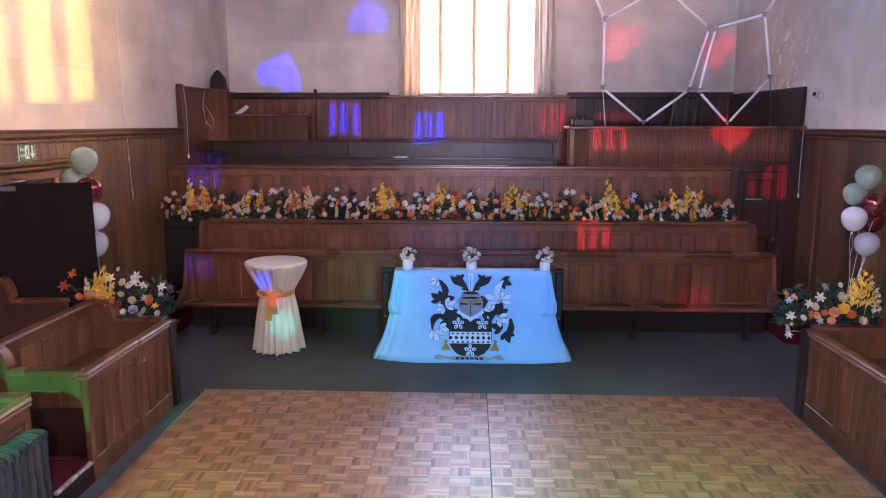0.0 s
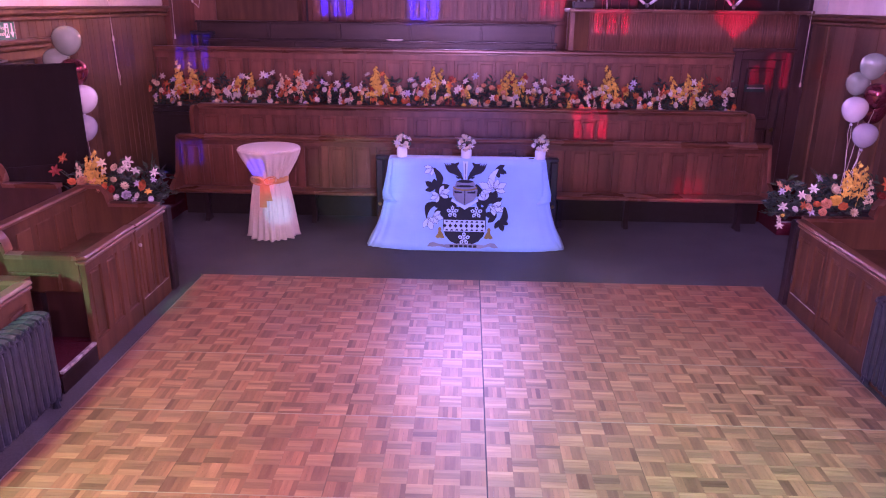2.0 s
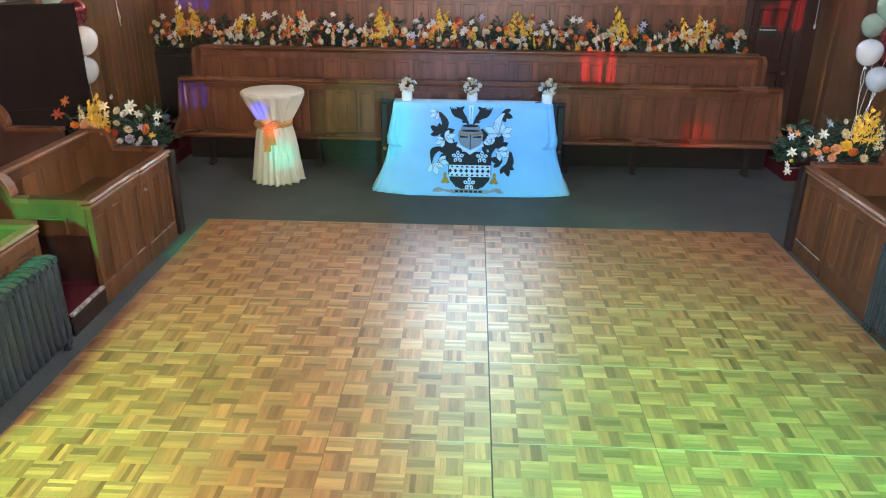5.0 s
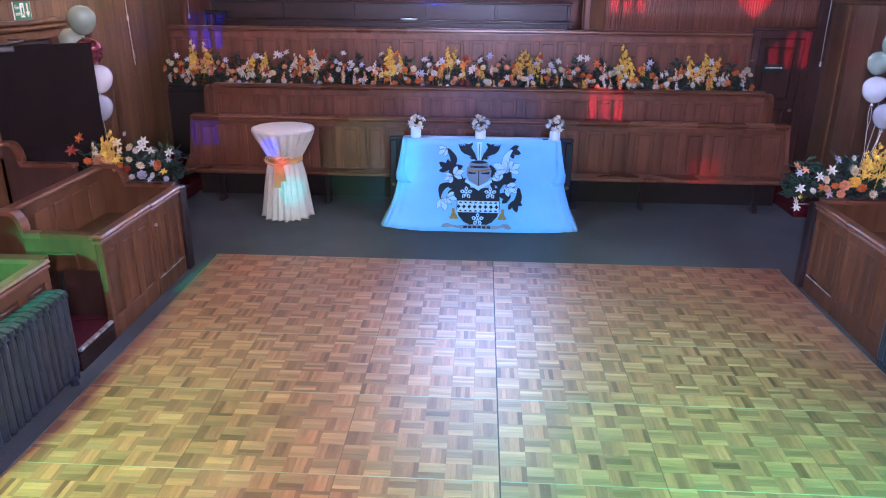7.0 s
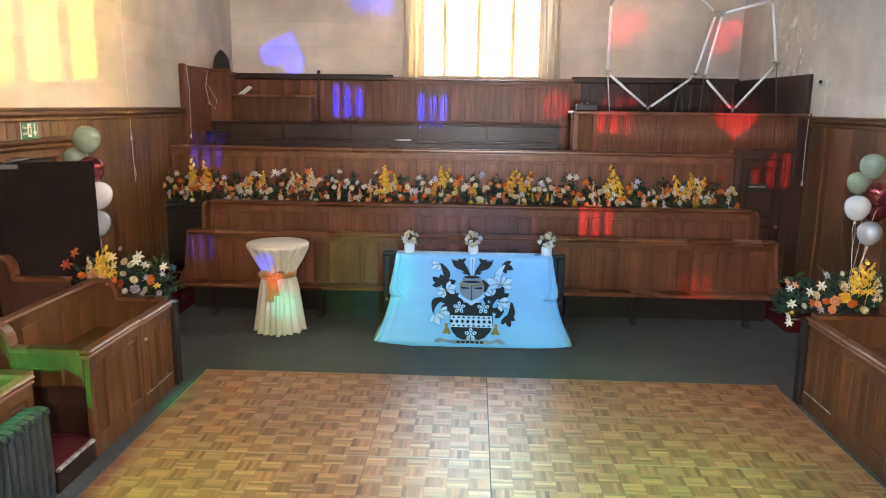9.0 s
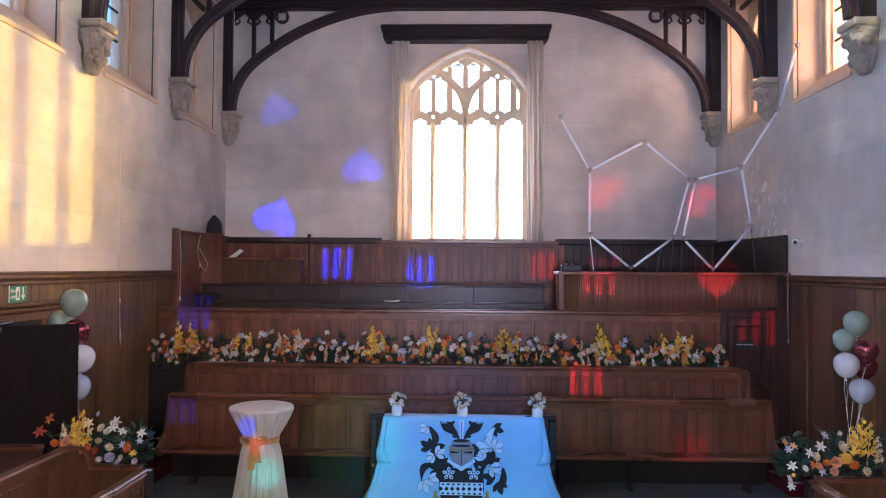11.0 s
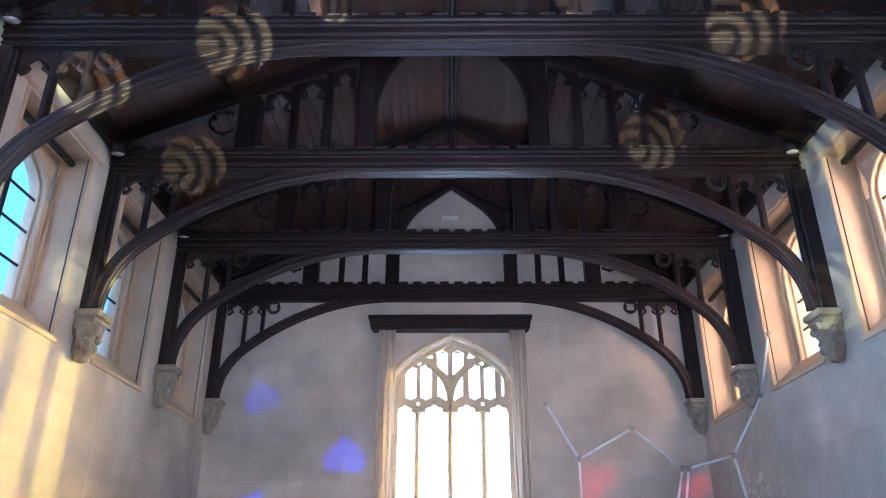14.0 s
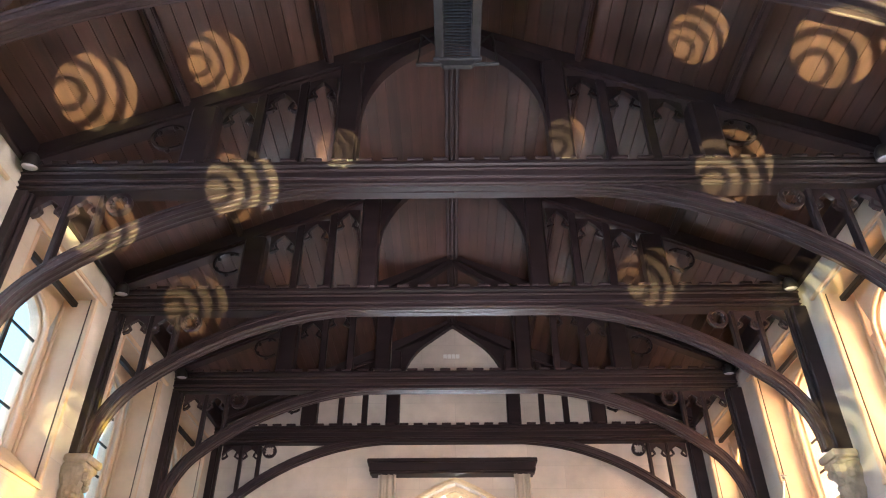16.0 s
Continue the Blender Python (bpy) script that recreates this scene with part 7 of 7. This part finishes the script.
def garland(x0, x1, seed, spray_x, spray_colour="yellow"):
    """One trough of the row on the ledge: dark leaves and mixed blooms."""
    rng = random.Random(seed)
    w = x1 - x0
    cx = (x0 + x1) / 2
    t = thing("flower_arrangement", "low bank of mixed yellow, orange and white flowers", "flowers", pose(cx, 10.235, 1.28), "flower row")
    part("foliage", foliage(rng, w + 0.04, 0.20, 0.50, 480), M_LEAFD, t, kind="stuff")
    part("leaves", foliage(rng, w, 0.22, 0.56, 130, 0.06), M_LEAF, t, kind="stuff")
    part("trough", Build().box(-w / 2 + 0.01, w / 2 - 0.01, -0.08, 0.10, 0, 0.08, 0.01), M_BLACK, t)
    n = int(w / 0.68 * 21)
    kinds = ["lily"] * 6 + ["rose"] * 4 + ["chrysanthemum"] * 5
    cols = ["white", "white", "cream", "peach", "orange", "white", "cream", "peach", "cream", "orange"]
    for i in range(n):
        x = -w / 2 + w * (i + rng.uniform(0.1, 0.9)) / n
        k = rng.choice(kinds)
        c = rng.choice(cols)
        if k == "lily":
            c = rng.choice(["white", "lilac", "white", "orange", "rust"])
        hi = rng.uniform(0.14, 0.42) if k != "lily" else rng.uniform(0.20, 0.56)
        put_flower(t, rng, k, c, x, -0.13 - rng.uniform(0, 0.03), hi, 0.95 if k == "lily" else 1.15)
    for i in range(int(w * 14)):
        put_flower(t, rng, "blossom_spray", rng.choice(["white", "cream", "peach", "orange", "white", "rust", "yellow"]), rng.uniform(-w / 2, w / 2), -0.12 - rng.uniform(0, 0.04), rng.uniform(0.10, 0.34), rng.uniform(0.28, 0.5), True)
    for i in range(int(w * 7)):
        put_flower(t, rng, rng.choice(["rose", "chrysanthemum"]), rng.choice(["white", "yellow", "cream", "peach", "lilac"]), rng.uniform(-w / 2, w / 2), -0.14, rng.uniform(0.09, 0.15), 0.9)
    for sx in spray_x:
        for k in range(4):
            put_flower(t, rng, "blossom_spray", spray_colour, sx - cx + (k - 1.5) * 0.085 + rng.uniform(-0.04, 0.04), -0.11 + rng.uniform(-0.04, 0.03), rng.uniform(0.24, 0.42) - 0.03 * abs(k - 1.5), rng.uniform(0.75, 1.05), True)


SPRAYS = (-3.92, -3.12, -2.40, -1.22, -0.42, 0.60, 1.95, 2.98)
edge = [-4.44 + i * 8.08 / 12 for i in range(13)]
for i in range(12):
    garland(edge[i], edge[i + 1], 20 + i, [s for s in SPRAYS if edge[i] <= s < edge[i + 1]], "cream" if i == 3 else "yellow")


def pew_flowers(items, cx, cy, cz, seed, w, label, fronds=()):
    rng = random.Random(seed)
    t = thing("flower_arrangement", label, "flowers", pose(cx, cy, cz), "pew flowers")
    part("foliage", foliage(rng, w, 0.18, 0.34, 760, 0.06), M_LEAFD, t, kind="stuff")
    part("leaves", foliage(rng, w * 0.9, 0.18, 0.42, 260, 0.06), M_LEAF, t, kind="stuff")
    part("tray", Build().box(-w / 2 + 0.08, w / 2 - 0.08, -0.06, 0.06, 0.0, 0.06, 0.01), M_BLACK, t)
    for kind, col, x, z, s in items:
        put_flower(t, rng, kind, col, x - cx, -0.13 if kind != "blossom_spray" else -0.09, z - cz, s * 1.15, kind == "blossom_spray")
    for x, z, dx, dz in fronds:
        b = Build()
        for k in range(9):
            u = k / 8
            p = Vector((x - cx + dx * u, -0.10, z - cz + dz * u + 0.03 * math.sin(u * 3)))
            for s in (-1, 1):
                ln = 0.05 * (1.1 - u)
                b.add([p, p + Vector((dx * 0.06 - dz * ln * 6 * s * 0.25, -0.01, dz * 0.06 + dx * ln * 6 * s * 0.25 + 0.002)) , p + Vector((dx * 0.12, 0, dz * 0.12))], [(0, 1, 2)])
        b.tube([(x - cx, -0.1, z - cz), (x - cx + dx, -0.1, z - cz + dz)], 0.003, 4)
        part("frond", b, M_LEAF, t)


L_ITEMS = [("lily", "orange", -3.82, 1.32, 0.85), ("lily", "rust", -3.92, 1.20, 0.85), ("blossom_spray", "yellow", -3.58, 1.05, 0.8), ("blossom_spray", "yellow", -3.65, 1.04, 0.7), ("blossom_spray", "yellow", -3.53, 1.07, 0.85), ("blossom_spray", "yellow", -3.60, 1.10, 0.6), ("blossom_spray", "cream", -3.70, 1.06, 0.55),
           ("lily", "cream", -3.46, 1.28, 0.8), ("lily", "cream", -3.44, 1.20, 0.75), ("rose", "orange", -3.78, 1.09, 1.2), ("rose", "peach", -3.67, 1.10, 1.2), ("lily", "peach", -3.57, 1.10, 0.8), ("rose", "cream", -3.34, 1.24, 1.1), ("chrysanthemum", "white", -3.29, 1.21, 0.9),
           ("lily", "white", -3.20, 1.30, 0.8), ("lily", "white", -3.24, 1.25, 0.75), ("lily", "white", -3.15, 1.21, 0.7), ("chrysanthemum", "cream", -3.27, 1.06, 1.0), ("rose", "orange", -3.46, 1.05, 1.0), ("rose", "rust", -3.39, 1.03, 0.9), ("rose", "orange", -3.08, 1.07, 1.25),
           ("lily", "yellow", -3.04, 1.01, 0.7), ("lily", "lilac", -3.14, 1.09, 0.6), ("rose", "cream", -3.37, 1.12, 0.8), ("lily", "white", -2.96, 1.20, 0.8), ("lily", "lilac", -2.98, 1.13, 0.6), ("rose", "lilac", -3.26, 0.97, 1.0), ("rose", "white", -3.15, 0.97, 0.8),
           ("lily", "lilac", -3.19, 0.93, 0.6), ("rose", "lilac", -3.02, 0.94, 0.8), ("rose", "lilac", -3.37, 1.37, 0.6), ("chrysanthemum", "white", -3.36, 0.95, 0.7), ("rose", "peach", -3.52, 1.02, 0.8)]
pew_flowers(L_ITEMS, -3.38, 6.79, 0.88, 5, 0.92, "mixed bouquet of yellow sprays, lilies and roses on the pew end", ((-3.02, 1.05, 0.05, 0.32), (-2.95, 0.95, 0.18, 0.05), (-3.78, 1.1, -0.12, 0.10)))
R_ITEMS = [("lily", "peach", 2.92, 1.19, 0.75), ("lily", "lilac", 2.96, 1.13, 0.7), ("lily", "peach", 3.00, 1.16, 0.65), ("lily", "white", 2.99, 0.98, 0.8), ("lily", "white", 2.96, 0.86, 0.75), ("lily", "white", 2.98, 0.80, 0.6), ("lily", "lilac", 3.27, 1.26, 0.8), ("lily", "white", 3.24, 1.16, 0.8), ("lily", "white", 3.14, 1.10, 0.7), ("rose", "cream", 3.20, 1.07, 1.0), ("rose", "white", 3.10, 0.96, 0.9), ("rose", "peach", 3.22, 0.98, 1.0),
           ("blossom_spray", "yellow", 3.61, 1.14, 0.75), ("blossom_spray", "yellow", 3.55, 1.10, 0.6), ("blossom_spray", "yellow", 3.69, 1.08, 0.7), ("blossom_spray", "cream", 3.77, 1.03, 0.7), ("rose", "cream", 3.43, 1.16, 1.5), ("rose", "yellow", 3.47, 1.05, 1.2),
           ("rose", "peach", 3.39, 1.02, 1.2), ("rose", "orange", 3.30, 1.01, 0.9), ("rose", "peach", 3.37, 0.94, 1.0), ("rose", "orange", 3.55, 0.99, 1.1), ("chrysanthemum", "yellow", 3.00, 0.90, 0.5), ("lily", "lilac", 3.25, 0.94, 0.9), ("lily", "orange", 3.17, 1.00, 0.8), ("chrysanthemum", "cream", 3.65, 0.94, 1.0), ("rose", "rust", 3.87, 1.10, 1.2), ("lily", "orange", 3.90, 1.22, 1.1), ("rose", "white", 3.41, 1.28, 0.7)]
pew_flowers(R_ITEMS, 3.42, 6.80, 0.87, 6, 1.05, "mixed bouquet of white lilies and yellow sprays on the pew end", ((3.0, 1.0, -0.14, 0.10), (3.02, 0.92, -0.22, 0.0), (3.32, 1.2, -0.12, 0.14), (3.7, 0.95, 0.2, 0.05)))

# little jars of flowers on the tablecloth
for k, vx in enumerate((-0.755, 0.005, 0.875)):
    rng = random.Random(70 + k)
    v = thing("flower_vase", "small white jar with a posy of pale flowers", "vase", pose(vx, 8.45, TZ + 0.004), "table vases")
    part("jar", Build().lathe([(0.055, 0.0), (0.062, 0.01), (0.062, 0.09), (0.052, 0.11), (0.050, 0.125), (0.046, 0.125)], 20), M_WHITE, v, smooth=True)
    part("foliage", foliage(rng, 0.20, 0.14, 0.16, 60, 0.035), M_LEAF, v, kind="stuff", at=pose(0, 0, 0.11))
    for i in range(17):
        a = 2 * math.pi * i / 17 * 3
        put_flower(v, rng, rng.choice(["lily", "rose", "chrysanthemum"]), rng.choice(["white", "cream", "white", "white", "cream"]), 0.085 * math.cos(a) * rng.uniform(0.3, 1.1), -0.03 - 0.04 * rng.random(), 0.18 + 0.07 * math.sin(a) + rng.uniform(-0.02, 0.03), 0.75)
dsh = thing("pen", "small pen lying on the blue tablecloth", "pen")
part("barrel", Build().tube([(0.74, 8.42, TZ + 0.01), (0.80, 8.44, TZ + 0.012)], 0.006), M_BLACK, dsh)


# ---------- balloons ----------
def balloon(colour, r):
    prof = []
    for i in range(17):
        a = math.pi * i / 16
        z = -math.cos(a)
        prof.append((max(r * math.sin(a) * (1 + 0.10 * z), 0.006), r * (z * (1.12 if z < 0 else 1.0))))
    b = Build().lathe(prof, 24)
    b.lathe([(0.006, -r * 1.13), (0.016, -r * 1.13 - 0.022), (0.010, -r * 1.13 - 0.024)], 10)
    return b


def bunch(name, items, tie, label):
    t = thing(name, label, "balloons", group="balloon bunches")
    for colour, x, y, z, r in items:
        bl = part("balloon", balloon(colour, r), BALLOON[colour], t, colour + " balloon", smooth=True, at=pose(x, y, z, 0, 3))
        bot = Vector((0, 0, -r * 1.15))
        end = Vector((tie[0] - x, tie[1] - y, tie[2] - z))
        pts = [bot + (end - bot) * (k / 6) + Vector((0.012 * math.sin(k * 2 + x * 9), 0, 0)) for k in range(7)]
        part("ribbon", Build().tube(pts, 0.002, 5), M_SATIN, bl)


bunch("balloon_bunch", [("sage", 3.64, 6.80, 2.27, 0.112), ("sage", 3.56, 6.86, 2.11, 0.10), ("burgundy", 3.69, 6.74, 2.02, 0.108), ("white", 3.505, 6.72, 1.895, 0.11), ("burgundy", 3.75, 6.86, 1.86, 0.105), ("pearl", 3.63, 6.70, 1.665, 0.108)], (3.60, 6.75, 0.98), "bunch of sage, white and burgundy balloons tied beside the flowers")
bunch("balloon_bunch", [("sage", -3.86, 7.10, 2.385, 0.132), ("sage", -4.02, 7.16, 2.18, 0.125), ("burgundy", -3.82, 7.07, 2.09, 0.128), ("white", -3.765, 7.07, 1.835, 0.132), ("pearl", -3.80, 7.07, 1.55, 0.128)], (-3.68, 7.06, 0.03), "bunch of sage, burgundy and white balloons behind the open door")
